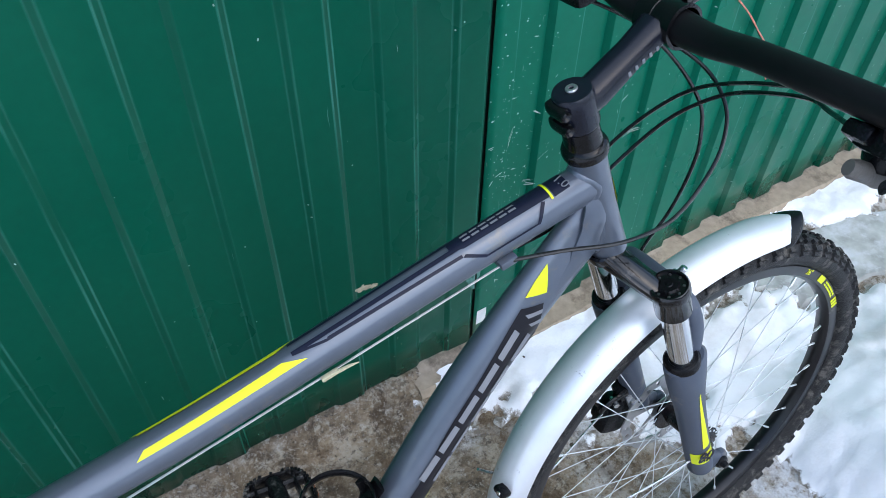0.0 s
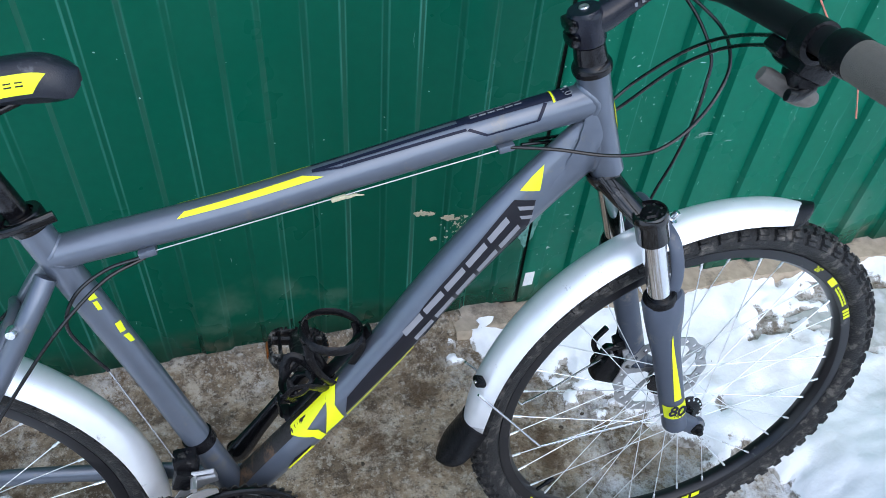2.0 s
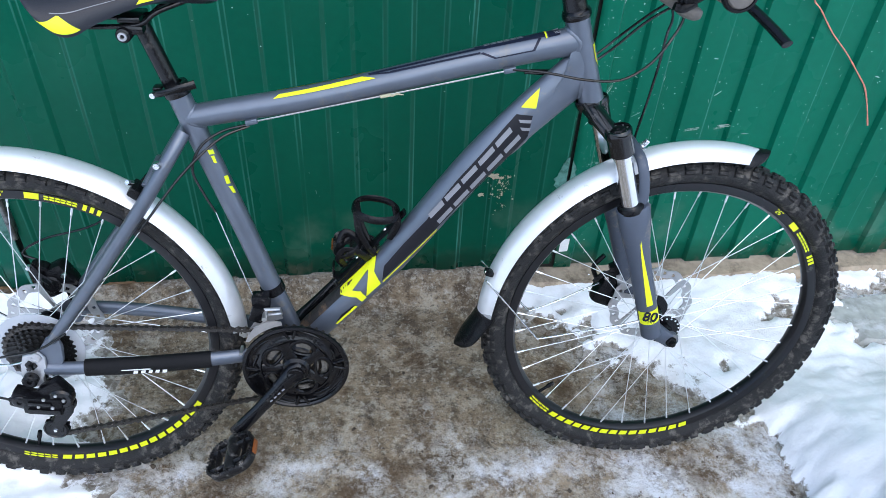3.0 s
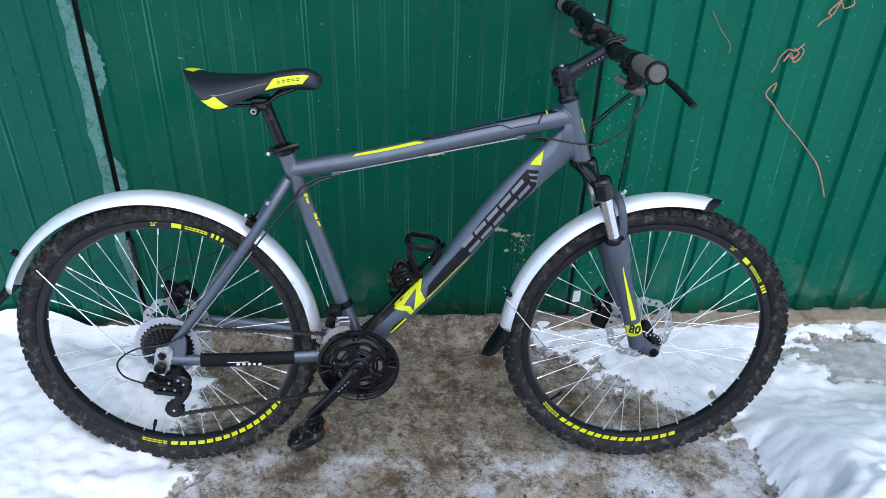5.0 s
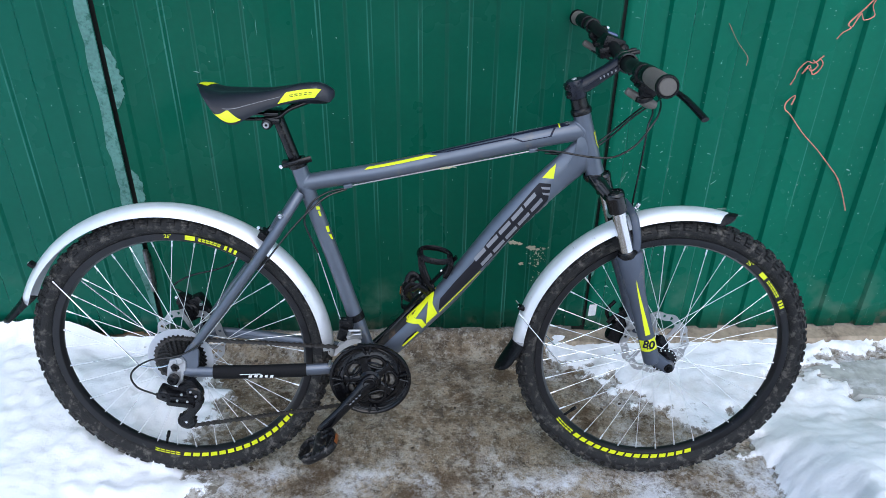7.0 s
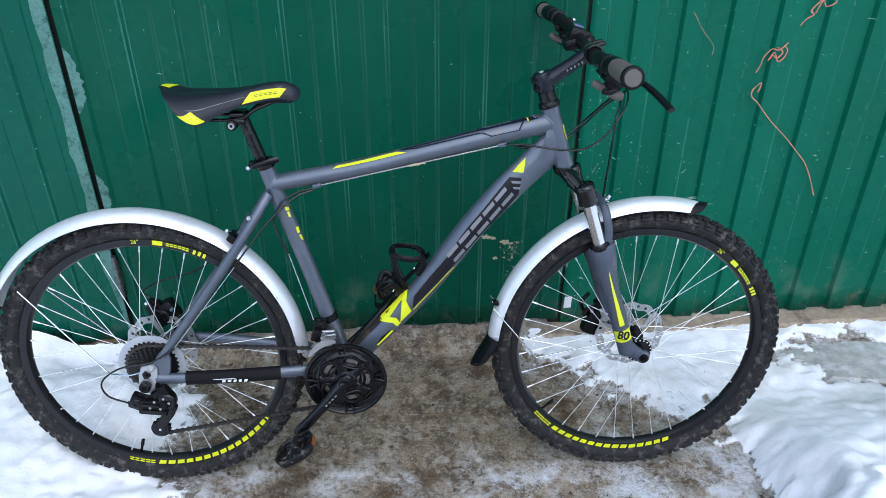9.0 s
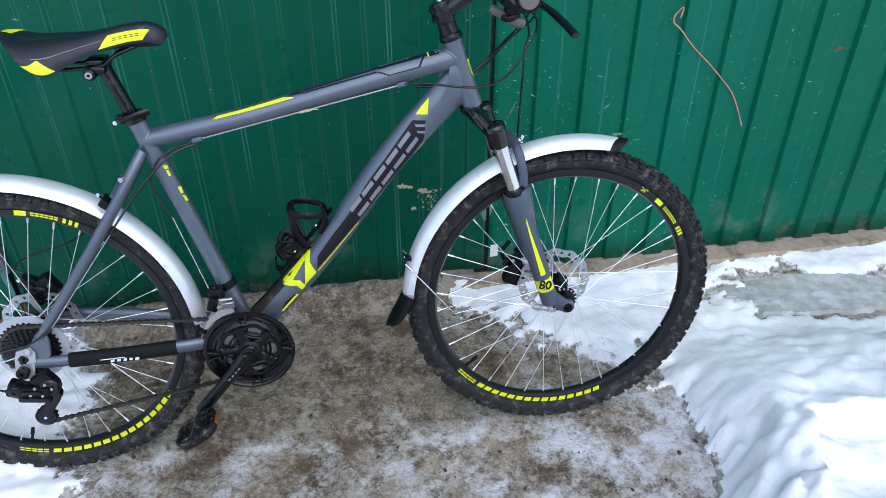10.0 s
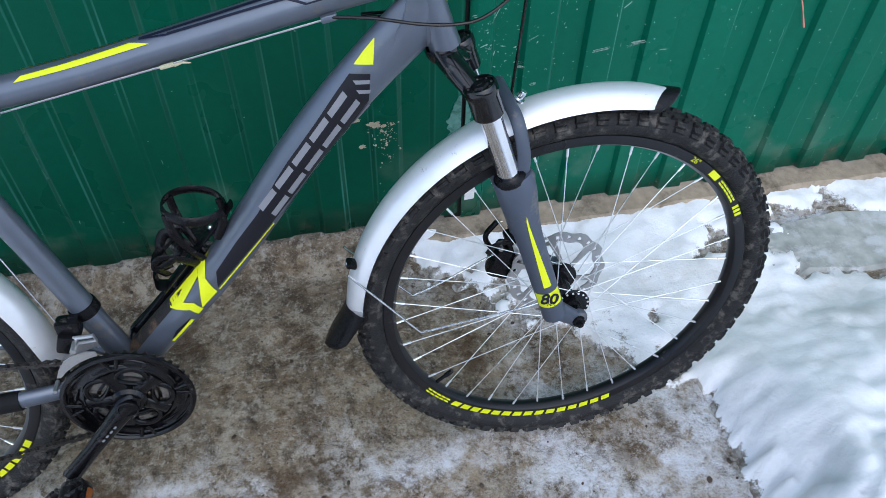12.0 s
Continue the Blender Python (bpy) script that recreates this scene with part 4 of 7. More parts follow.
    for k in range(n):
        j = (k + 1) % n
        for i in range(3):
            if i == 1 and k % 3 == 0:
                continue
            bm.faces.new((top[k][i], top[j][i], top[j][i + 1], top[k][i + 1]))
            bm.faces.new((bot[k][i], bot[k][i + 1], bot[j][i + 1], bot[j][i]))
        bm.faces.new((top[k][0], bot[k][0], bot[j][0], top[j][0]))
        bm.faces.new((top[k][3], top[j][3], bot[j][3], bot[k][3]))
    hub_top, hub_bot, eye_top, eye_bot = ([bm.verts.new((c[0] + r * math.cos(2 * math.pi * k / n), rotor_v + dv, c[1] + r * math.sin(2 * math.pi * k / n))) for k in range(n)] for r, dv in ((0.021, -0.001), (0.021, 0.001), (0.012, -0.001), (0.012, 0.001)))
    for k in range(n):
        j = (k + 1) % n
        bm.faces.new((hub_top[k], hub_top[j], eye_top[j], eye_top[k]))
        bm.faces.new((hub_bot[k], eye_bot[k], eye_bot[j], hub_bot[j]))
        bm.faces.new((hub_top[k], hub_bot[k], hub_bot[j], hub_top[j]))
        bm.faces.new((eye_top[k], eye_top[j], eye_bot[j], eye_bot[k]))
    for k in range(6):
        for m in (0, 1, 2, 3):
            a0, a1 = (12 * k + m) % n, (12 * k + m + 1) % n
            q, b0, b1_ = 12 * k + 7 + m // 2, (12 * k + 7 + m // 2) % n, (12 * k + 8 + m // 2) % n
            if m % 2 == 0:
                bm.faces.new((hub_top[a0], hub_top[(a0 + 2) % n], top[b1_][0], top[b0][0]))
                bm.faces.new((hub_bot[a0], bot[b0][0], bot[b1_][0], hub_bot[(a0 + 2) % n]))
    part("brake_disc", bm, ALLOY, rim, "perforated steel brake disc")
    # valve
    va = radians(valve_at)
    d = Vector((math.cos(va), 0, math.sin(va)))
    p = Vector((c[0], 0, c[1])) + d * BED_R
    part("valve", tube_mesh([p + d * 0.003, p - d * 0.018, p - d * 0.019, p - d * 0.034], [0.003, 0.003, 0.0042, 0.0038], 10), PLASTIC, rim, "black valve cap")
    return rim


front_wheel = wheel("front_wheel", FRONT, 0.045, 4.7, -140.4, "black front rim with yellow dashes")
rear_wheel = wheel("rear_wheel", REAR, 0.047, -1.0, -106.3, "black rear rim with yellow dashes")


def rim_print(c, rim, spans, dash0, dash1, n, name_bars, numeral):
    """Yellow prints on the right side of a rim."""
    v, r0, r1 = -0.0128, BED_R + 0.0085, RIM_R - 0.0005
    bm = bmesh.new()
    step = (dash1 - dash0) / n
    for k in range(n):
        a = dash0 + step * k
        arc_piece(bm, c, r0, r1, a, a + step * 0.74, v, -0.5 if step > 0 else 0.5)
    prints("dash_print", bm, YELLOW, rim, "row of slanted yellow dashes")
    bm = bmesh.new()
    for a0, a1 in spans:
        arc_piece(bm, c, r0, r1, a0, a1, v)
    a0, a1 = name_bars
    for k in range(5):
        w_ = (a1 - a0) / 5
        arc_piece(bm, c, r0 + 0.0008, r0 + 0.0036, a0 + w_ * k, a0 + w_ * (k + 0.78), v, 0.4)
        arc_piece(bm, c, r1 - 0.0036, r1 - 0.0008, a0 + w_ * k, a0 + w_ * (k + 0.78), v, 0.4)
    prints("name_print", bm, YELLOW, rim, "yellow bars printed on the rim")
    a = radians(numeral)
    p = (c[0] + (r0 + r1) / 2 * math.cos(a), v - 0.0002, c[1] + (r0 + r1) / 2 * math.sin(a))
    m = Matrix.Translation(p) @ Matrix.Rotation(-(a - math.pi / 2), 4, "Y") @ Matrix.Rotation(radians(90), 4, "X")
    lettering("numeral", "26\"", 0.012, m, YELLOW, rim)


rim_print(FRONT, front_wheel, [(25.5, 26.5), (27.1, 28.1), (28.7, 29.7), (43.4, 47.2)], 230.2, 293, 15, (217, 228.4), 54.4)
rim_print(REAR, rear_wheel, [(60, 61.2), (62.2, 63.4), (64.4, 65.6), (78.4, 82.6)], 263.6, 328, 15, (249.4, 261.7), 89.9)
# small bars between the yellow blocks of either rim
for c, rim, a0, a1 in ((FRONT, front_wheel, 31.8, 42.0), (REAR, rear_wheel, 67.2, 77.2)):
    bm = bmesh.new()
    for k in range(6):
        q = a0 + (a1 - a0) * k / 6
        arc_piece(bm, c, BED_R + 0.0100, BED_R + 0.0126, q, q + 1.3, -0.0128, 0.3)
        arc_piece(bm, c, RIM_R - 0.0048, RIM_R - 0.0022, q, q + 1.3, -0.0128, 0.3)
    prints("name_print", bm, YELLOW, rim, "yellow bars printed on the rim")

# -- frame tubes
HEAD = [(0.8555, 0, 0.880), (0.8603, 0, 0.864), (0.8741, 0, 0.818), (0.8875, 0, 0.773), (0.893, 0, 0.755)]
part("head_tube", tube_mesh(HEAD, [0.0185, 0.0175, 0.0175, 0.0185, 0.0195], 24), GREY, B)
TOP = spline([(0.300, 0, 0.7295), (0.36, 0, 0.7395), (0.4775, 0, 0.7590), (0.60, 0, 0.7865), (0.7025, 0, 0.8105), (0.80, 0, 0.832), (0.862, 0, 0.8445)], 4)
TOP_R = [(0.0175 - 0.0005 * k / (len(TOP) - 1), 0.0175 + 0.0035 * (k / (len(TOP) - 1)) ** 2) for k in range(len(TOP))]
part("top_tube", tube_mesh(TOP, TOP_R, 24), GREY, B)
DOWN = spline([(0.880, 0, 0.806), (0.842, 0, 0.772), (0.775, 0, 0.706), (0.709, 0, 0.631), (0.5925, 0, 0.478), (0.4705, 0, 0.349), (0.4285, 0, 0.303)], 4)
DOWN_R = [(0.0150 + 0.0075 * smooth(0.1, 0.6, k / (len(DOWN) - 1)), 0.0335 - 0.0105 * k / (len(DOWN) - 1)) for k in range(len(DOWN))]
part("down_tube", tube_mesh(DOWN, DOWN_R, 28), GREY, B)
bm = bmesh.new()
for s in (-1, 1):
    tube(bm, spline([(0.866, s * 0.012, 0.836), (0.861, s * 0.0145, 0.808), (0.846, s * 0.0150, 0.773), (0.812, s * 0.0140, 0.738)], 5), [(0.0035, 0.016)] * 6 + [(0.003, 0.014)] * 5 + [(0.002, 0.009)] * 5, 10)
part("gusset", bm, GREY, B, "welded grey gusset behind the head tube")
SEAT = [(0.289, 0, 0.775), (0.302, 0, 0.731), (0.3635, 0, 0.532), (0.412, 0, 0.365), (0.4295, 0, 0.302)]
part("seat_tube", tube_mesh(SEAT, [0.0165, 0.0165, 0.0165, 0.0175, 0.019], 24), GREY, B)


def weld(pts, radii, other, other_r, from_end, size=0.0024):
    """A smooth bead where the end of one tube meets the side of another."""
    fine = []
    sections = list(frames([Vector(p) for p in pts], (0, 1, 0)))
    for k in range(len(sections) - 1):
        for f in (0, 0.1, 0.2, 0.3, 0.4, 0.5, 0.6, 0.7, 0.8, 0.9):
            (p, a, b), (q, c, d) = sections[k], sections[k + 1]
            ra = [u * (1 - f) + v * f for u, v in zip(radii[k], radii[k + 1])]
            fine.append((p.lerp(q, f), a.lerp(c, f), b.lerp(d, f), ra))
    if not from_end:
        fine.reverse()
    o0, o1 = Vector(other[0]), Vector(other[1])
    axis = (o1 - o0).normalized()
    loop = []
    for k in range(60):
        a = 2 * math.pi * k / 60
        hit = None
        for p, e1, e2, ra in fine:
            x = p + e1 * ra[0] * math.cos(a) + e2 * ra[1] * math.sin(a)
            if ((x - o0) - axis * (x - o0).dot(axis)).length < other_r:
                foot = o0 + axis * (x - o0).dot(axis)
                hit = x + (p - x).normalized() * size * 0.5 + (foot - x).normalized() * size * 0.35
                break
        if hit is not None:
            loop.append(hit)
    bm = bmesh.new()
    loop.append(loop[0])
    tube(bm, loop, size, 12, False)
    return part("weld", bm, GREY, B)


HEAD_ENDS = (HEAD[0], HEAD[-1])
weld(TOP, TOP_R, HEAD_ENDS, 0.0180, True, 0.0060)
weld(DOWN, DOWN_R, HEAD_ENDS, 0.0180, False, 0.0055)
weld(TOP, TOP_R, (SEAT[1], SEAT[2]), 0.0170, False, 0.0040)
# maker's badge on the front of the head tube, drawn as a plain shield
up_ = (Vector(HEAD[0]) - Vector(HEAD[-1])).normalized()
ahead = Vector((up_.z, 0, -up_.x))
for nm, s0, s1, wide, r, mat, text in (("badge", 0.34, 0.62, 40, 0.0182, YELLOW, "yellow edged shield badge"), ("badge_field", 0.37, 0.59, 31, 0.0186, DECAL_GREY, "grey field of the badge")):
    bm = bmesh.new()
    grid = []
    for k in range(9):
        f = k / 8
        c0 = Vector(HEAD[0]).lerp(Vector(HEAD[-1]), s0 + (s1 - s0) * f)
        half_a = radians(wide) * (1.0 if f < 0.55 else 1.0 - 0.75 * ((f - 0.55) / 0.45) ** 2)
        grid.append([bm.verts.new(c0 + (ahead * math.cos(half_a * q / 5) + Vector((0, 1, 0)) * math.sin(half_a * q / 5)) * r) for q in range(-5, 6)])
    for a, b in zip(grid, grid[1:]):
        for q in range(10):
            bm.faces.new((a[q], a[q + 1], b[q + 1], b[q]))
    prints(nm, bm, mat, bpy.data.objects["head_tube"], text)
bm = lathe(bmesh.new(), (0.4285, 0, 0.300), (0, 1, 0), [(0, -0.036), (0.017, -0.036), (0.0205, -0.034), (0.0205, 0.034), (0.017, 0.036), (0, 0.036)], 28)
part("bottom_bracket", bm, GREY, B)
for s in (-1, 1):
    pts = spline([(0.294, s * 0.014, 0.712), (0.270, s * 0.034, 0.676), (0.220, s * 0.050, 0.602), (0.130, s * 0.060, 0.480), (0.052, s * 0.0655, 0.379)], 5)
    part("seat_stay", tube_mesh(pts, [0.0105] * (len(pts) - 4) + [0.010, 0.0095, 0.009, 0.0085], 16), GREY, B)
    pts = spline([(0.407, s * 0.026, 0.303), (0.36, s * 0.040, 0.315), (0.30, s * 0.052, 0.3185), (0.18, s * 0.062, 0.319), (0.06, s * 0.066, 0.321), (0.030, s * 0.066, 0.324)], 5)
    if s > 0:
        # the far stay bends up to its dropout
        pts = spline([(0.407, 0.026, 0.305), (0.36, 0.040, 0.318), (0.27, 0.052, 0.327), (0.18, 0.060, 0.338), (0.085, 0.066, 0.345), (0.040, 0.066, 0.345)], 5)
    part("chain_stay", tube_mesh(pts, [(0.0095, 0.0135)] * 12 + [(0.0095, 0.0125)] * (len(pts) - 12), 16), GREY, B)
    bm = bmesh.new()
    plate(bm, [(0.045, 0.316), (0.062, 0.338), (0.066, 0.37), (0.060, 0.392), (0.044, 0.386), (0.030, 0.362), (0.004, 0.349), (-0.008, 0.335), (-0.004, 0.320), (0.012, 0.312)], s * 0.066 - 0.0035, s * 0.066 + 0.0035)
    bmesh.ops.bevel(bm, geom=bm.edges[:], offset=0.0012, segments=1, affect="EDGES")
    part("dropout", bm, GREY, B)
    part("axle_nut", lathe(bmesh.new(), (REAR[0], s * 0.066, REAR[1]), (0, s, 0), [(0, 0.02), (0.004, 0.02), (0.004, 0.012), (0.0095, 0.011), (0.0105, 0.004), (0.0105, 0)], 6), BLACK, B)
# braces between the stays
part("stay_bridge", tube_mesh(spline([(0.236, -0.046, 0.6425), (0.247, 0, 0.660), (0.236, 0.046, 0.6425)], 5), 0.006, 10), GREY, B)
part("sleeve", tube_mesh(spline([(0.290, -0.0535, 0.3185), (0.24, -0.0575, 0.319), (0.18, -0.062, 0.319), (0.092, -0.0655, 0.3205)], 5), [(0.0125, 0.0155)] * 16, 18), NEOPRENE, B, "black neoprene sleeve round the chain stay")
bm = bmesh.new()
for k, (a, b) in enumerate(((0.140, 0.149), (0.152, 0.161), (0.164, 0.172), (0.175, 0.183), (0.186, 0.195))):
    a, b = a + 0.028, b + 0.028
    plate(bm, [(a, 0.314 + 0.001 * (k % 2)), (b - 0.002, 0.314), (b, 0.3195), (a + 0.002, 0.3195)], -0.0775, -0.0765)
plate(bm, [(0.152, 0.3205), (0.198, 0.3217), (0.194, 0.3232), (0.150, 0.3217)], -0.0775, -0.0765)
prints("sleeve_print", bm, WHITE, bpy.data.objects["sleeve"], "white slanted bars printed on the sleeve")

# prints on the tubes
for t0, t1, t2, t3 in ((41, 41, 66, 60), (131, 131, 106, 112)):
    bm = bmesh.new()
    tube_print(bm, TOP, TOP_R, [((0.225, t0), (0.487, t1), (0.452, t2), (0.240, t3))], 0.0006, 12, 4)
    part("stripe", bm, YELLOW, B, "fluorescent yellow stripe on the top tube")
bm = bmesh.new()
tube_print(bm, TOP, TOP_R, [((0.47, 66), (0.52, 50), (0.525, 56), (0.48, 70)), ((0.52, 50), (0.752, 42), (0.752, 51), (0.525, 60)), ((0.47, 66), (0.76, 66), (0.76, 79), (0.47, 78)), ((0.47, 102), (0.76, 101), (0.76, 114), (0.47, 115)), ((0.52, 130), (0.752, 138), (0.752, 132), (0.525, 124)),
                            ((0.74, 80), (0.76, 62), (0.92, 57), (0.92, 90)), ((0.74, 100), (0.92, 90), (0.92, 123), (0.76, 118)), ((0.74, 80), (0.92, 80), (0.92, 100), (0.74, 100)), ((0.923, 50), (0.953, 52), (0.953, 118), (0.923, 120)),
                            ((0.752, 42), (0.784, 9), (0.788, 14), (0.758, 47)), ((0.784, 9), (0.885, 7), (0.887, 12), (0.788, 14)), ((0.885, 7), (0.906, 54), (0.899, 57), (0.880, 12))], 0.0006, 12, 5)
prints("pinstripe", bm, NAVY, B, "navy pinstripes and panel on the top tube")
bm = bmesh.new()
for k in range(6):
    s0 = 0.765 + 0.0168 * k
    for y0 in (79, 94):
        tube_print(bm, TOP, TOP_R, [((s0, y0), (s0 + 0.0132, y0), (s0 + 0.0132, y0 + 7), (s0, y0 + 7))], 0.0011, 3, 2)
prints("name_print", bm, DECAL_GREY, B, "grey bars on the navy panel")
bm = bmesh.new()
tube_print(bm, TOP, TOP_R, [((0.9165, 48), (0.9205, 48), (0.9205, 122), (0.9165, 122))], 0.0011, 2, 10)
part("stripe", bm, YELLOW, B, "yellow cross stripe on the top tube")
a = along(TOP, 0.9385)
lettering("numeral", "1.0", 0.0125, Matrix.Translation((a.x, a.y - 0.0035, a.z + 0.0211)) @ Matrix.Rotation(radians(-12), 4, "Y") @ Matrix.Rotation(radians(10), 4, "X") @ Matrix.Rotation(radians(-78), 4, "Z"), DECAL_GREY, B)
bm = bmesh.new()
side_print(bm, DOWN, DOWN_R, [((0.811, 0.7765), (0.807, 0.747), (0.785, 0.7475), (0.797, 0.762))])
part("print", bm, YELLOW, B, "yellow triangle on the down tube")
upper = [(0.779, 0.7375), (0.763, 0.718), (0.730, 0.676), (0.695, 0.633), (0.677, 0.608), (0.648, 0.5625), (0.613, 0.520), (0.580, 0.4765)]
lower = [(0.803, 0.736), (0.799, 0.700), (0.768, 0.660), (0.733, 0.6225), (0.698, 0.583), (0.664, 0.5445), (0.6165, 0.4925), (0.577, 0.449)]
bm = bmesh.new()
side_print(bm, DOWN, DOWN_R, [(upper[i], upper[i + 1], lower[i + 1], lower[i]) for i in range(7)] + [((0.499, 0.365), (0.507, 0.380), (0.530, 0.399), (0.527, 0.391))], 0.0006, 5, 8)
prints("panel", bm, SATIN_BLACK, B, "black panel along the down tube")
bm = bmesh.new()
for k in range(5):
    # five groups of three slanted bars, from the foot of the panel to its head
    f0, f1 = 0.02 + 0.188 * k, 0.02 + 0.188 * k + 0.160
    p0, p1 = Vector((0.664, 0.556)), Vector((0.795, 0.716))
    across = Vector((0.0155, -0.0125))
    for j in (-1, 0, 1):
        c0 = p0.lerp(p1, f0) + across * (0.92 * j + 0.06)
        c1 = p0.lerp(p1, f1) + across * (0.92 * j + 0.06)
        th = across * 0.20
        side_print(bm, DOWN, DOWN_R, [(tuple(c0 - th), tuple(c1 - th), tuple(c1 + th - (p1 - p0) * 0.012), tuple(c0 + th - (p1 - p0) * 0.012))], 0.0012, 4, 2)
for j in (0, 1):
    side_print(bm, DOWN, DOWN_R, [((0.782 + 0.003 * j, 0.730 - 0.012 * j), (0.802, 0.729 - 0.013 * j), (0.801, 0.724 - 0.013 * j), (0.785 + 0.003 * j, 0.725 - 0.012 * j))], 0.0012, 3, 2)
prints("name_print", bm, DECAL_GREY, B, "large grey bars on the black panel")
bm = bmesh.new()
side_print(bm, DOWN, DOWN_R, [((0.508, 0.446), (0.555, 0.493), (0.554, 0.467), (0.527, 0.428)), ((0.508, 0.446), (0.527, 0.428), (0.527, 0.420), (0.507, 0.417)), ((0.555, 0.493), (0.571, 0.511), (0.564, 0.466), (0.554, 0.460)), ((0.564, 0.466), (0.575, 0.442), (0.550, 0.416), (0.554, 0.460)),
                              ((0.507, 0.417), (0.527, 0.428), (0.541, 0.428), (0.537, 0.416)), ((0.541, 0.428), (0.551, 0.414), (0.543, 0.405), (0.534, 0.416)),
                              ((0.578, 0.447), (0.665, 0.5430), (0.666, 0.5412), (0.579, 0.4447)), ((0.497, 0.361), (0.531, 0.398), (0.535, 0.394), (0.500, 0.358))], 0.0013, 6, 4)
prints("print", bm, YELLOW, B, "yellow angular print at the foot of the down tube")
bm = bmesh.new()
side_print(bm, SEAT, [(0.0165, 0.0165)] * 3 + [(0.0175, 0.0175), (0.019, 0.019)], [((0.324, 0.684), (0.331, 0.683), (0.333, 0.676), (0.326, 0.677)), ((0.328, 0.674), (0.332, 0.674), (0.335, 0.662), (0.331, 0.663)), ((0.342, 0.640), (0.347, 0.639), (0.350, 0.626), (0.345, 0.627)), ((0.347, 0.623), (0.352, 0.621), (0.356, 0.609), (0.352, 0.611))], 0.0006, 4, 4)
prints("print", bm, YELLOW, B, "small yellow prints on the seat tube")

bm = bmesh.new()
tube_print(bm, DOWN, DOWN_R, [((0.70, 48), (0.985, 40), (0.985, 140), (0.70, 132))], 0.0007, 16, 12)
part("panel", bm, MUDDY, B, "muddy black panel at the foot of the down tube")

# -- headset, stem, handlebar
bm = lathe(bmesh.new(), HEAD[0], Vector(HEAD[0]) - Vector(HEAD[1]), [(0.012, -0.004), (0.0205, -0.003), (0.0215, 0.001), (0.0212, 0.005), (0.0195, 0.0085), (0.0175, 0.010), (0.0165, 0.0285), (0.0155, 0.029), (0.0155, 0.031)], 32)
part("headset", bm, BLACK, B, "black headset cup and spacer")
ax = (Vector(HEAD[0]) - Vector(HEAD[-1])).normalized()
S0 = Vector(HEAD[0]) + ax * 0.030
S1 = S0 + ax * 0.035
bm = bmesh.new()
lathe(bm, S0, ax, [(0.0, 0), (0.0175, 0), (0.0185, 0.003), (0.0185, 0.029), (0.0175, 0.034), (0.0165, 0.036), (0, 0.0375)], 32)
CLAMP = Vector((0.933, 0, 0.978))
tube(bm, [S0 + ax * 0.019, S0 + ax * 0.021 + Vector((0.02, 0, 0.006)), (S0 + ax * 0.021).lerp(CLAMP, 0.6), CLAMP + Vector((-0.012, 0, -0.003))], [(0.016, 0.0165), (0.0155, 0.0155), (0.0145, 0.0135), (0.0165, 0.0145)], 22)
stem = part("stem", bm, material("stem_paint", (0.007, 0.009, 0.017), 0.26, 0.1, 0.1, 20, 0.05, 800, gloss=0.4), B, "dark anodised stem")
bm = lathe(bmesh.new(), CLAMP, (0, 1, 0), [(0.0165, -0.021), (0.0195, -0.0205), (0.0195, -0.003), (0.0185, -0.0025), (0.0185, 0.0025), (0.0195, 0.003), (0.0195, 0.0205), (0.0165, 0.021)], 26)
for s in (-1, 1):
    for q in (-1, 1):
        p = CLAMP + Vector((0.010, s * 0.013, q * 0.0185))
        lathe(bm, p, Vector((1, 0, 0.25)), [(0, 0.012), (0.0035, 0.012), (0.0045, 0.009), (0.0045, -0.006)], 10)
part("face_plate", bm, BLACK, stem, "black face plate with bolts")
part("top_bolt", lathe(bmesh.new(), S1 + ax * 0.0005, ax, [(0.0022, 0.0005), (0.0025, 0.003), (0.0048, 0.003), (0.0054, 0.002), (0.0054, 0)], 16), ALLOY, stem, "pale top cap bolt")
bm = bmesh.new()
for k in (0.008, 0.024):
    p = S0 + ax * k + Vector((-0.0165, 0, -0.003))
    box(bm, p, (0.012, 0.024, 0.013), 0.004, Matrix.Rotation(radians(-16), 3, "Y"))
    lathe(bm, p + Vector((-0.002, -0.010, 0)), (0, -1, 0), [(0.002, 0.002), (0.0045, 0.0045), (0.005, 0.003), (0.005, 0)], 12)
part("clamp_bolts", bm, BLACK, stem)
bm = bmesh.new()
d = (CLAMP - (S0 + ax * 0.021))
for k in range(5):
    p = S0 + ax * 0.021 + d * (0.47 + 0.075 * k)
    box(bm, p + Vector((0, -0.0150, -0.003)), (0.0028, 0.0006, 0.0042), 0, Matrix.Rotation(radians(-20), 3, "Y"))
prints("name_print", bm, DECAL_GREY, stem, "pale bars printed on the stem")
BAR = spline([(0.906, -0.362, 1.001), (0.904, -0.26, 1.001), (0.906, -0.17, 0.998), (0.918, -0.105, 0.9895), (0.930, -0.05, 0.978), (0.933, 0, 0.978), (0.931, 0.05, 0.982), (0.922, 0.105, 1.001), (0.911, 0.17, 1.016), (0.902, 0.26, 1.022), (0.894, 0.325, 1.024)], 6)
bar = part("handlebar", tube_mesh(BAR, [0.0113 + 0.0035 * math.exp(-(p.y / 0.06) ** 2) for p in BAR], 20), FOAM, B, "black riser handlebar")


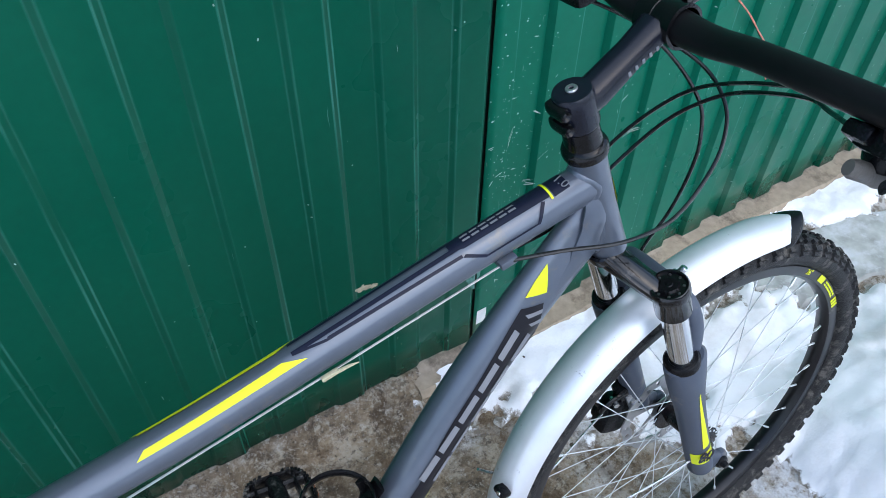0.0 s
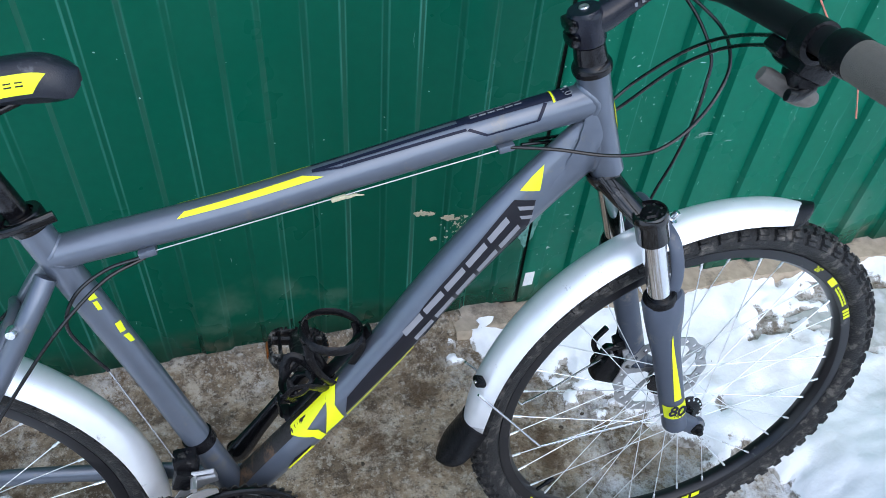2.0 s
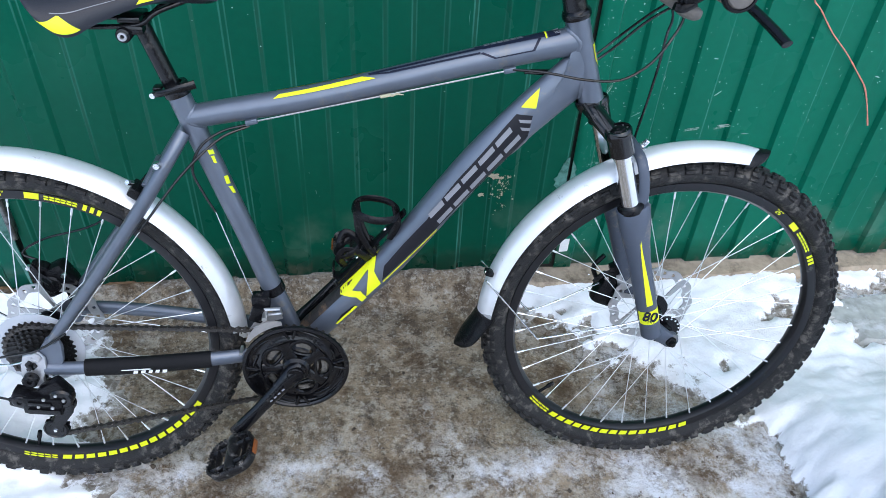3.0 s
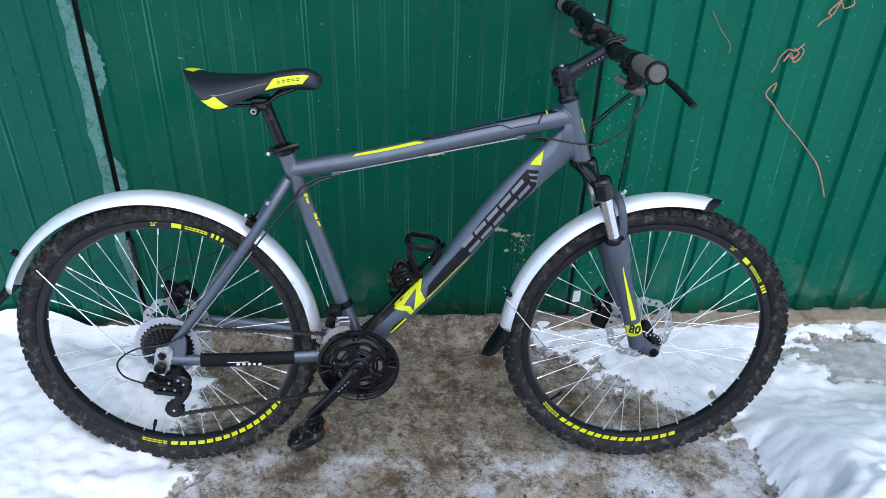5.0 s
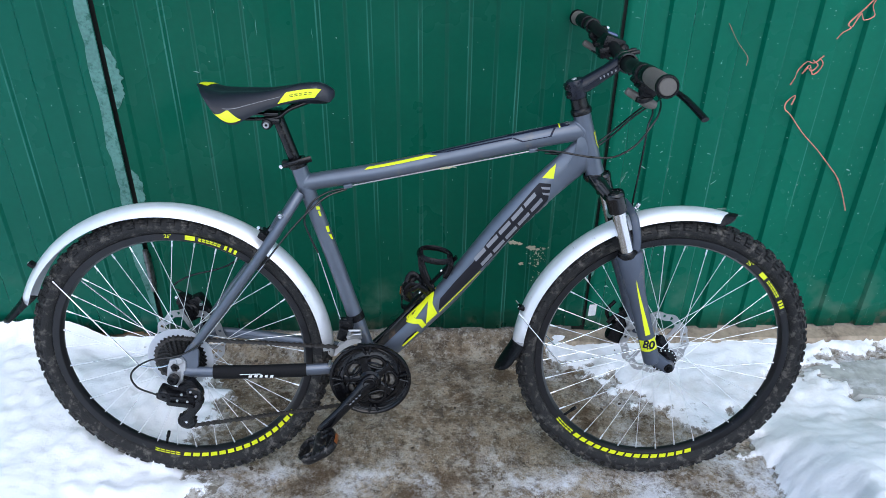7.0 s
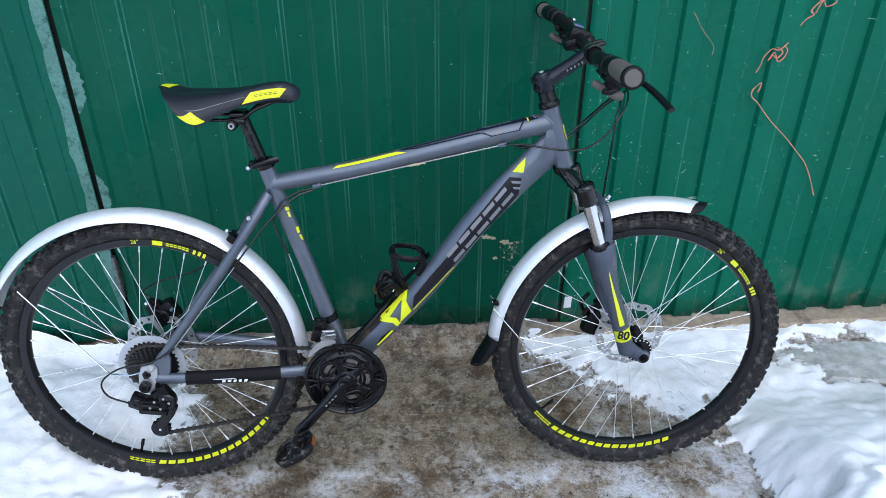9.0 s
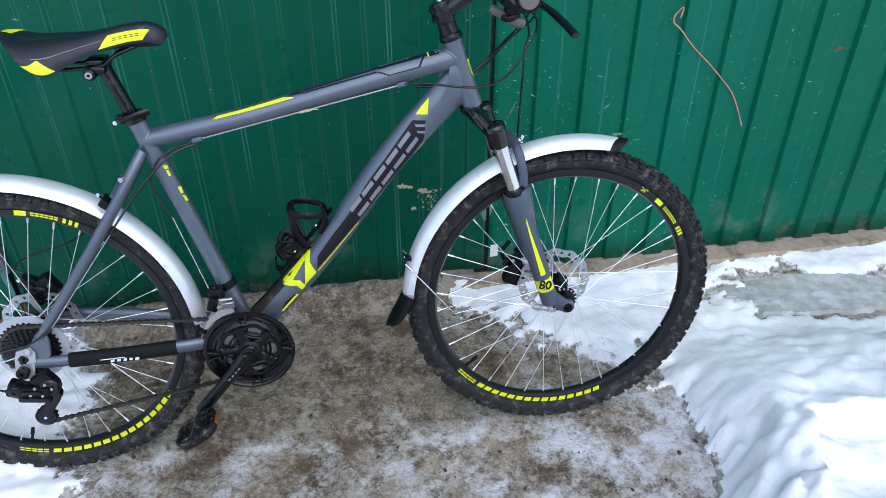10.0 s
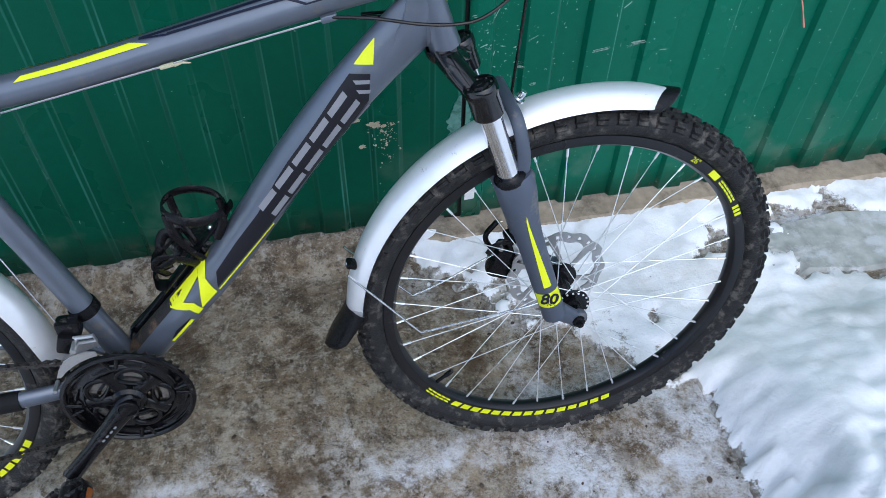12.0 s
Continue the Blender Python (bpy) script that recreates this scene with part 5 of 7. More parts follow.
def grip(a, b, sign):
    a, b = Vector(a), Vector(b)
    ax_ = (b - a).normalized()
    ln = (b - a).length
    near = 0.018 if sign < 0 else 0.5 * ln
    prof = [(0.0125, near), (0.0142, near + 0.0005)]
    for k in range(12):
        h = near + 0.002 + (ln - near - 0.016) * k / 11
        prof += [(0.0144 + 0.0010 * math.sin(2.6 * k / 11), h), (0.0148 + 0.0010 * math.sin(2.6 * k / 11), h + 0.003)]
    prof += [(0.0160, ln - 0.010), (0.0150, ln - 0.006), (0.0120, ln - 0.006)]
    g = part("grip", lathe(bmesh.new(), a, ax_, prof, 26), GRIP, bar, "worn grey rubber grip")
    part("collar", lathe(bmesh.new(), a, ax_, [(0.0125, 0), (0.0150, 0.0005), (0.0158, 0.003), (0.0158, near - 0.002), (0.0150, near + 0.004), (0.0130, near + 0.004)], 26), PLASTIC, g, "charcoal inner collar")
    part("end_ring", lathe(bmesh.new(), a, ax_, [(0.0140, ln - 0.009), (0.0168, ln - 0.009), (0.0180, ln - 0.006), (0.0180, ln - 0.002), (0.0170, ln), (0.0145, ln + 0.0005), (0.0138, ln - 0.001)], 26), PLASTIC, g, "black end ring")
    part("end_plug", lathe(bmesh.new(), a, ax_, [(0.0139, ln - 0.003), (0.0139, ln - 0.0005), (0.0125, ln + 0.0012), (0, ln + 0.0018)], 26), GREY_LEVER, g, "grey end plug")
    return g


grip(BAR[6], (0.9061, -0.367, 1.0010), -1)
grip(BAR[-8], (0.8933, 0.331, 1.0242), 1)


def brake_lever(side):
    """A shifter and brake lever pod for one side, with thumb levers."""
    s = side
    e = 0 if s < 0 else 0.010
    c = Vector((0.904 + e * 0.3, s * (0.236 if s < 0 else 0.215), (0.998 if s < 0 else 1.005) + e * 1.4))
    bm = bmesh.new()
    lathe(bm, c, (0, 1, 0), [(0.0125, -0.009), (0.0165, -0.008), (0.0165, 0.008), (0.0125, 0.009)], 20, True)
    box(bm, c + Vector((0.020, 0, -0.010)), (0.026, 0.030, 0.020), 0.005, Matrix.Rotation(radians(25), 3, "Y"))
    box(bm, c + Vector((0.010, -s * 0.014, -0.024)), (0.032, 0.038, 0.018), 0.006, Matrix.Rotation(radians(25), 3, "Y"))
    box(bm, c + Vector((0.016, -s * 0.024, -0.008)), (0.024, 0.026, 0.020), 0.006, Matrix.Rotation(radians(-15), 3, "Y"))
    box(bm, c + Vector((0.000, -s * 0.028, -0.020)), (0.026, 0.020, 0.012), 0.004, Matrix.Rotation(radians(40), 3, "Y"))
    lathe(bm, c + Vector((0.016, -s * 0.016, -0.030)), (0.2, 0, -1), [(0, -0.004), (0.015, -0.004), (0.017, 0.0), (0.017, 0.008), (0.013, 0.011), (0, 0.011)], 18)
    body = part("brake_lever", bm, PLASTIC, bar, "black brake and gear lever")
    p = spline([c + Vector((0.028, s * 0.006, -0.014)), c + Vector((0.044, s * 0.022, -0.022)), c + Vector((0.056, s * 0.048, -0.030)), c + Vector((0.066, s * 0.080, -0.041)), c + Vector((0.073, s * 0.108, -0.051))], 5)
    part("blade", tube_mesh(p, [(0.0055, 0.0045)] * 10 + [(0.0065, 0.0042)] * (len(p) - 10), 12, True, (1, 0, 0)), BLACK, body, "black lever blade")
    p = spline([c + Vector((0.032, -s * 0.014, -0.056)), c + Vector((0.016, -s * 0.016, -0.052)), c + Vector((-0.002, -s * 0.018, -0.042)), c + Vector((-0.020, -s * 0.020, -0.032))], 4)
    part("thumb_lever", tube_mesh(p, [(0.0045, 0.0050), (0.006, 0.0075)] + [(0.006, 0.0080)] * 4 + [(0.005, 0.0070)] * 6 + [(0.004, 0.0055)], 12), GREY_LEVER, body, "grey thumb lever")
    p = spline([c + Vector((0.020, -s * 0.006, -0.040)), c + Vector((0.006, -s * 0.004, -0.046)), c + Vector((-0.006, -s * 0.002, -0.043))], 4)
    part("thumb_lever", tube_mesh(p, [(0.003, 0.005)] * 9, 10), PLASTIC, body, "black thumb lever")
    part("adjuster", lathe(bmesh.new(), c + Vector((0.022, -s * 0.016, -0.012)), (0.3, -s, 0.05), [(0.003, 0), (0.006, 0.001), (0.006, 0.010), (0.004, 0.012), (0.0035, 0.02)], 12), BLACK, body)
    part("bolt", lathe(bmesh.new(), c + Vector((0.034, s * 0.004, -0.006)), (0.4, 0, 1), [(0, 0.005), (0.004, 0.0045), (0.0045, 0)], 12), STEEL, body, "bright pivot bolt")
    return body


brake_lever(-1)
left_pod = brake_lever(1)
bm = bmesh.new()
box(bm, (0.928, 0.118, 0.998), (0.046, 0.072, 0.030), 0.009, Matrix.Rotation(radians(18), 3, "Y"))
box(bm, (0.914, 0.095, 0.984), (0.036, 0.046, 0.024), 0.008, Matrix.Rotation(radians(-12), 3, "Y"))
lathe(bm, (0.944, 0.088, 0.990), (0.5, -1, 0), [(0, -0.004), (0.009, -0.004), (0.010, 0.012), (0.006, 0.016), (0, 0.016)], 16)
part("gear_pod", bm, PLASTIC, left_pod, "black gear shifter pod")
bm = bmesh.new()
box(bm, (0.931, 0.136, 1.011), (0.024, 0.032, 0.012), 0.005, Matrix.Rotation(radians(18), 3, "Y"))
part("gear_window", bm, material("bluish_window", (0.07, 0.10, 0.21), 0.15, 0, 0.1, 60), left_pod, "bluish gear display window")

# cables
cables = {
    "brake_cable": [[(0.930, -0.195, 0.985), (0.962, -0.15, 0.968), (0.976, -0.105, 0.947), (0.984, -0.05, 0.925), (0.986, 0.0, 0.899), (0.970, 0.03, 0.872), (0.938, 0.055, 0.831), (0.90, 0.052, 0.800), (0.86, 0.030, 0.790), (0.80, 0.012, 0.795)],
                    [(0.905, 0.195, 0.995), (0.960, 0.13, 0.965), (0.995, 0.06, 0.915), (1.000, 0.012, 0.880), (0.988, -0.01, 0.855), (0.986, -0.008, 0.815), (0.987, 0.012, 0.750), (0.991, 0.048, 0.668), (0.994, 0.068, 0.58), (1.003, 0.075, 0.47), (1.004, 0.072, 0.41)]],
    "gear_cable": [[(0.922, -0.190, 0.968), (0.955, -0.15, 0.952), (0.980, -0.112, 0.939), (0.990, -0.045, 0.912), (0.979, -0.010, 0.890), (0.958, 0.015, 0.862), (0.924, 0.036, 0.818), (0.89, 0.036, 0.795), (0.84, 0.02, 0.788), (0.79, 0.010, 0.792)],
                   [(0.905, 0.190, 0.970), (0.965, 0.11, 0.945), (1.012, 0.035, 0.908), (1.006, -0.015, 0.885), (0.984, -0.040, 0.859), (0.960, -0.046, 0.828), (0.930, -0.050, 0.808), (0.903, -0.050, 0.801), (0.861, -0.048, 0.803), (0.811, -0.034, 0.808), (0.766, -0.018, 0.807)]],
}
for nm, sets in cables.items():
    for pts in sets:
        part(nm, tube_mesh(spline(pts, 8), 0.0020, 8), CABLE, B, "black cable housing")
for u, w in ((0.763, 0.8055), (0.392, 0.7285)):
    bm = bmesh.new()
    box(bm, (u, -0.0130, w), (0.018, 0.014, 0.008), 0.002, Matrix.Rotation(radians(-12), 3, "Y"))
    part("cable_stop", bm, GREY, B)
for v, dz in ((-0.0165, 0), (-0.0135, -0.0022)):
    part("inner_cable", tube_mesh([(0.760, v, 0.805 + dz), (0.392, v, 0.7285 + dz)], 0.00065, 6), CABLE_WIRE, B, "bright bare cable under the top tube")
bm = bmesh.new()
p0 = Vector((0.585, -0.018, 0.768))
box(bm, p0, (0.016, 0.0045, 0.0045), 0.0015, Matrix.Rotation(radians(-12), 3, "Y"))
tube(bm, [p0 + Vector((0.008, 0, 0)), p0 + Vector((0.017, -0.003, 0.004)), p0 + Vector((0.026, -0.002, 0.002))], [0.002, 0.0015, 0.0005], 6)
part("tape_tag", bm, FRAYED, B, "frayed scrap of tape on the cable")
part("gear_cable", tube_mesh(spline([(0.388, -0.0165, 0.7245), (0.35, -0.018, 0.715), (0.318, -0.026, 0.695), (0.302, -0.030, 0.66), (0.312, -0.028, 0.62), (0.325, -0.024, 0.585)], 8), 0.0020, 8), CABLE, B, "black cable housing")
part("gear_cable", tube_mesh(spline([(0.388, -0.0125, 0.7205), (0.345, -0.026, 0.706), (0.29, -0.046, 0.66), (0.232, -0.066, 0.592), (0.222, -0.067, 0.578)], 8), 0.0020, 8), CABLE, B, "black cable housing")
part("inner_cable", tube_mesh([(0.325, -0.024, 0.585), (0.372, -0.030, 0.408)], 0.0009, 6), STEEL, B)
part("inner_cable", tube_mesh([(0.222, -0.0675, 0.578), (0.082, -0.0755, 0.402)], 0.0009, 6), STEEL, B)
part("gear_cable", tube_mesh(spline([(0.080, -0.0755, 0.399), (0.03, -0.082, 0.372), (-0.035, -0.088, 0.362), (-0.075, -0.09, 0.332), (-0.068, -0.09, 0.298), (-0.030, -0.088, 0.277)], 8), 0.0020, 8), CABLE, B, "looped black cable to the rear mech")

# -- seat post and saddle
part("seat_post", tube_mesh([(0.290, 0, 0.765), (0.2555, 0, 0.870)], 0.0118, 22), BLACK, B, "black seat post with worn paint")
ax2 = (Vector(SEAT[0]) - Vector(SEAT[1])).normalized()
bm = lathe(bmesh.new(), SEAT[0], ax2, [(0.0125, -0.012), (0.0185, -0.012), (0.0195, -0.010), (0.0195, 0.004), (0.0185, 0.006), (0.0125, 0.006)], 28)
box(bm, Vector(SEAT[0]) + Vector((-0.022, -0.002, -0.004)), (0.014, 0.020, 0.014), 0.003)
clamp = part("seat_clamp", bm, BLACK, B, "black quick release seat clamp")
p = spline([(0.264, -0.014, 0.770), (0.272, -0.024, 0.774), (0.30, -0.0265, 0.782), (0.322, -0.022, 0.787)], 4)
part("lever", tube_mesh(p, [(0.004, 0.005)] * 8 + [(0.004, 0.0065)] * (len(p) - 8), 10), BLACK, clamp)
part("nut", lathe(bmesh.new(), (0.261, -0.012, 0.768), (-0.2, -1, 0), [(0, 0.006), (0.004, 0.006), (0.005, 0.003), (0.005, 0)], 12), STEEL, clamp)


def saddle_point(s, t, lift=0.0):
    """s from the tail (0) to the nose (1), t across from the right hem (-1) to the left hem (1)."""
    u = 0.107 + 0.264 * s
    tail = math.sqrt(max(0.0, 1 - max(0.0, 1 - s / 0.10) ** 2.2))
    nose = math.sqrt(max(0.0, 1 - max(0.0, (s - 0.90) / 0.10) ** 2.4))
    hw = (0.021 + 0.053 * (1 - smooth(0.16, 0.80, s))) * (0.45 + 0.55 * tail) * (0.25 + 0.75 * nose)
    depth = (0.030 + 0.026 * math.exp(-((s - 0.26) / 0.2) ** 2)) * (0.55 + 0.45 * tail) * (0.45 + 0.55 * nose)
    top = 0.922 + 0.006 * smooth(0.45, 0.85, s) - 0.016 * max(0.0, (s - 0.86) / 0.14) ** 2 + 0.007 * smooth(0.2, 0.0, s)
    top -= 0.006 * math.exp(-(t / 0.16) ** 2) * smooth(0.75, 0.5, s) * smooth(0.0, 0.2, s)
    a = t * radians(98)
    n = Vector((0, math.sin(a), math.cos(a)))
    v = hw * math.copysign(abs(math.sin(a)) ** 0.85, a)
    w = top - depth * (1 - math.cos(a)) / (1 - math.cos(radians(98)))
    u += 0.034 * abs(t) ** 1.4 * max(0.0, 1 - s / 0.38)
    w += 0.007 * smooth(0.45, 1.0, s)
    return Vector((u, v, w)) + n * lift


def saddle_grid(bm, s0, s1, t0, t1, n, m, lift, skew=0.0, skew1=0.0):
    g = [[bm.verts.new(saddle_point(s0 + (s1 - s0) * i / n + (skew * (1 - i / n) + skew1 * i / n) * (j / m), t0 + (t1 - t0) * j / m, lift)) for j in range(m + 1)] for i in range(n + 1)]
    for i in range(n):
        for j in range(m):
            bm.faces.new((g[i][j], g[i + 1][j], g[i + 1][j + 1], g[i][j + 1]))
    return g


bm = bmesh.new()
g = saddle_grid(bm, 0, 1, -1, 1, 40, 28, 0)
hem = [r[0] for r in g] + g[-1][1:] + [r[-1] for r in g[-2::-1]] + g[0][-2:0:-1]
mid = Vector((0.2, 0, 0.896))
inner = [bm.verts.new(v.co.lerp(Vector((v.co.x * 0.9 + 0.024, v.co.y * 0.5, 0.893)), 0.85)) for v in hem]
for i in range(len(hem)):
    j = (i + 1) % len(hem)
    try:
        bm.faces.new((hem[i], inner[i], inner[j], hem[j]))
    except ValueError:
        pass
bm.faces.new(inner)
saddle = part("saddle", bm, VINYL, B, "black vinyl saddle with yellow inserts")
for t0, t1 in ((-0.95, -0.60), (0.95, 0.60)):
    bm = bmesh.new()
    saddle_grid(bm, 0.60, 0.865, t0 * 0.96, t1 * 0.86, 12, 6, 0.0006, 0.06, 0.05)
    ins = part("insert", bm, YELLOW, saddle, "yellow nose insert")
    if t0 < 0:
        bm = bmesh.new()
        for k in range(5):
            saddle_grid(bm, 0.685 + 0.034 * k, 0.708 + 0.034 * k, -0.76, -0.735, 2, 1, 0.0011)
            saddle_grid(bm, 0.685 + 0.034 * k, 0.708 + 0.034 * k, -0.69, -0.665, 2, 1, 0.0011)
        prints("insert_print", bm, SATIN_BLACK, ins, "black bars on the yellow insert")
    bm = bmesh.new()
    saddle_grid(bm, 0.08, 0.345, t0 * 1.0, t0 * 0.72, 10, 5, 0.0006, 0.15, -0.10)
    part("insert", bm, YELLOW, saddle, "yellow wing insert")
bm = bmesh.new()
saddle_grid(bm, 0.015, 0.075, -0.02, 0.34, 5, 6, 0.0008, 0.0, 0.03)
part("insert", bm, YELLOW, saddle, "small yellow tail insert")
bm = bmesh.new()
saddle_grid(bm, 0.20, 0.62, -0.66, -0.645, 24, 1, 0.0005)
part("seam", bm, DECAL_GREY, saddle, "pale stitched seam")
for s in (-1, 1):
    part("rail", tube_mesh(spline([(0.150, s * 0.030, 0.876), (0.172, s * 0.026, 0.868), (0.22, s * 0.022, 0.866), (0.262, s * 0.022, 0.869), (0.285, s * 0.018, 0.884), (0.325, s * 0.008, 0.898)], 6), 0.0034, 10), BLACK, saddle, "black saddle rail")
bm = bmesh.new()
box(bm, (0.249, 0, 0.862), (0.034, 0.054, 0.012), 0.004)
box(bm, (0.249, 0, 0.875), (0.030, 0.050, 0.008), 0.003)
lathe(bm, (0.241, -0.034, 0.857), (0, 1, 0), [(0, 0), (0.005, 0), (0.0092, 0.001), (0.0102, 0.003), (0.0102, 0.065), (0.0092, 0.067), (0, 0.068)], 22)
part("saddle_clamp", bm, BLACK, saddle, "black saddle clamp")
part("bolt", lathe(bmesh.new(), (0.241, -0.034, 0.857), (0, -1, 0), [(0.0025, 0.0005), (0.003, 0.0035), (0.0058, 0.0035), (0.0062, 0)], 14), ALLOY, saddle)

# -- suspension fork
LEG_V = 0.062
crown_mat = material("glossy_crown_paint", (0.004, 0.004, 0.005), 0.12, 0.0, 0.3, 40, gloss=0.6, dirt=(0.05, 0.047, 0.044), dirt_amount=0.15, dirt_scale=30)
bm = bmesh.new()
p = spline([(0.9255, -LEG_V + 0.002, 0.711), (0.915, -0.045, 0.722), (0.898, -0.020, 0.739), (0.892, 0, 0.744), (0.898, 0.020, 0.739), (0.915, 0.045, 0.722), (0.9255, LEG_V - 0.002, 0.711)], 5)
tube(bm, p, [(0.0105 + 0.003 * math.sin(math.pi * k / (len(p) - 1)), 0.0165) for k in range(len(p))], 18, True, (0.3, 0, 0.95))
lathe(bm, (0.8885, 0, 0.7545), (0.289, 0, -0.957), [(0.018, -0.002), (0.0205, 0.0), (0.0205, 0.006), (0.017, 0.014)], 26)
FORK_DIR = Vector((0.300, 0, -0.954)).normalized()
for s in (-1, 1):
    top = Vector((0.922, s * LEG_V, 0.729))
    lathe(bm, top, FORK_DIR, [(0, -0.003), (0.0160, -0.003), (0.0165, -0.0055), (0.0185, -0.0058), (0.0202, -0.003), (0.0204, 0.006), (0.0190, 0.010), (0.0188, 0.036), (0.0168, 0.038)], 28)
fork = part("fork", bm, crown_mat, B, "black fork crown with caps, dark legs below")
for s in (-1, 1):
    for pts in ([(0.908, s * 0.058, 0.720), (0.893, s * 0.040, 0.735), (0.880, s * 0.014, 0.752)], [(0.940, s * 0.056, 0.716), (0.918, s * 0.036, 0.732), (0.905, s * 0.012, 0.748)]):
        part("crown_rib", tube_mesh(spline(pts, 5), [(0.005, 0.004)] * 11, 10), crown_mat, fork)
    top = Vector((0.922, s * LEG_V, 0.729))
    part("crown_cap", lathe(bmesh.new(), top - FORK_DIR * 0.001, FORK_DIR, [(0, -0.0055), (0.003, -0.0055), (0.004, -0.0045), (0.0095, -0.0045), (0.0115, -0.002)], 6), PLASTIC, fork)
    for k in range(8):
        e = Vector((0.954 * math.cos(k * math.pi / 4), math.sin(k * math.pi / 4), 0.3 * math.cos(k * math.pi / 4))) * 0.0138
        part("cap_stud", lathe(bmesh.new(), top + e - FORK_DIR * 0.003, FORK_DIR, [(0, -0.0012), (0.0012, -0.0010), (0.0016, 0)], 8), STEEL_DARK, fork)
    part("stanchion", tube_mesh([top + FORK_DIR * 0.03, top + FORK_DIR * 0.142], 0.0142, 26), CHROME, fork, "polished steel stanchion")
    a = top + FORK_DIR * 0.135
    leg = []
    rad = []
    for k in range(9):
        leg.append(a + FORK_DIR * (0.262 * k / 8))
        leg[-1] = leg[-1] + Vector((0.004 * smooth(0.3, 0.0, k / 8), 0, 0))
        r_ = 0.0188 - 0.0012 * smooth(0.1, 0.9, k / 8)
        rad.append((r_, r_ + 0.0085 * smooth(0.42, 0.0, k / 8)))
    leg = [leg[0] - FORK_DIR * 0.003] + leg + [leg[-1] + FORK_DIR * 0.006]
    rad = [(0.0175, 0.0235)] + rad + [(0.012, 0.013)]
    low = part("lower_leg", tube_mesh(leg, rad, 26), FORK_PAINT, fork, "dark slate lower fork leg")
    part("wiper", lathe(bmesh.new(), a - FORK_DIR * 0.004, FORK_DIR, [(0.0145, -0.004), (0.018, -0.004), (0.0205, 0.0), (0.0205, 0.006), (0.0188, 0.008)], 26), PLASTIC, fork, "black dust wiper")
    foot = a + FORK_DIR * 0.250
    bm = bmesh.new()
    lathe(bm, (FRONT[0], s * (LEG_V - 0.007), FRONT[1] + 0.001), (0, s, 0), [(0, 0), (0.012, 0), (0.0148, 0.002), (0.0155, 0.006), (0.0142, 0.0105), (0.0105, 0.0125), (0, 0.013)], 30)
    tube(bm, [foot - FORK_DIR * 0.03, foot, Vector((FRONT[0] - 0.004, s * LEG_V, FRONT[1] + 0.002))], [(0.0150, 0.0170), (0.0125, 0.0170), (0.0065, 0.0135)], 18)
    part("dropout", bm, FORK_PAINT, fork)
    part("axle_nut", lathe(bmesh.new(), (FRONT[0], s * (LEG_V + 0.003), FRONT[1] + 0.001), (0, s, 0), [(0, 0.014), (0.0045, 0.0135), (0.0055, 0.008), (0.0085, 0.0075), (0.0098, 0.005), (0.0100, 0)], 20), PLASTIC, fork, "black axle end")
    if s < 0:
        LEGP, LEGR = leg, rad
        bm = bmesh.new()
        tube_print(bm, LEGP, LEGR, [((0.745, -68), (0.85, -68), (0.85, 60), (0.745, 60))], 0.0006, 3, 10)
        band = part("band", bm, YELLOW, low, "yellow band on the fork leg")
        bm = bmesh.new()
        tube_print(bm, LEGP, LEGR, [((0.20, 6), (0.70, 24), (0.70, -12), (0.23, 2))], 0.0006, 8, 3)
        part("print", bm, YELLOW, low, "yellow wedge on the fork leg")
        q = along(LEGP, 0.79)
        lettering("numeral", "80", 0.026, Matrix.Translation((q.x - 0.001, q.y - 0.0186, q.z)) @ Matrix.Rotation(radians(6), 4, "Y") @ Matrix.Rotation(radians(90), 4, "X"), NAVY, band, 0.0007)
        q = along(LEGP, 0.83)
        lettering("lettering", "MM", 0.008, Matrix.Translation((q.x - 0.001, q.y - 0.0186, q.z)) @ Matrix.Rotation(radians(6), 4, "Y") @ Matrix.Rotation(radians(90), 4, "X"), NAVY, band)
p = spline([(u, s * v, w) for s, u, v, w in ((-1, 0.977, 0.062, 0.585), (-1, 0.979, 0.062, 0.625), (-1, 0.975, 0.059, 0.655), (-1, 0.970, 0.049, 0.677), (-1, 0.966, 0.026, 0.686), (1, 0.965, 0, 0.688), (1, 0.966, 0.026, 0.686), (1, 0.970, 0.049, 0.677), (1, 0.975, 0.059, 0.655), (1, 0.979, 0.062, 0.625), (1, 0.977, 0.062, 0.585))], 5)
part("brace", tube_mesh(p, [(0.0085, 0.0050)] * len(p), 16, True, (1, 0, 0)), FORK_PAINT, fork, "dark slate arch between the fork legs")
part("guard_bolt", lathe(bmesh.new(), (0.979, -0.020, 0.686), (0.5, -0.3, 1), [(0, 0.014), (0.0035, 0.014), (0.0045, 0.012), (0.0045, 0.004), (0.008, 0.003), (0.008, 0)], 12), STEEL, fork, "bright mudguard bolt")

# front brake caliper
bm = bmesh.new()
box(bm, (0.998, 0.066, 0.355), (0.046, 0.030, 0.062), 0.010, Matrix.Rotation(radians(22), 3, "Y"))
box(bm, (1.008, 0.062, 0.395), (0.022, 0.020, 0.038), 0.005, Matrix.Rotation(radians(-18), 3, "Y"))
lathe(bm, (0.992, 0.080, 0.348), (0, 1, 0), [(0.017, -0.01), (0.017, 0.006), (0.013, 0.009), (0, 0.010)], 20)
tube(bm, spline([(0.978, 0.072, 0.372), (0.968, 0.074, 0.40), (0.985, 0.074, 0.425)], 4), 0.0045, 8)
caliper = part("brake_caliper", bm, PLASTIC, B, "black disc brake caliper on the fork")
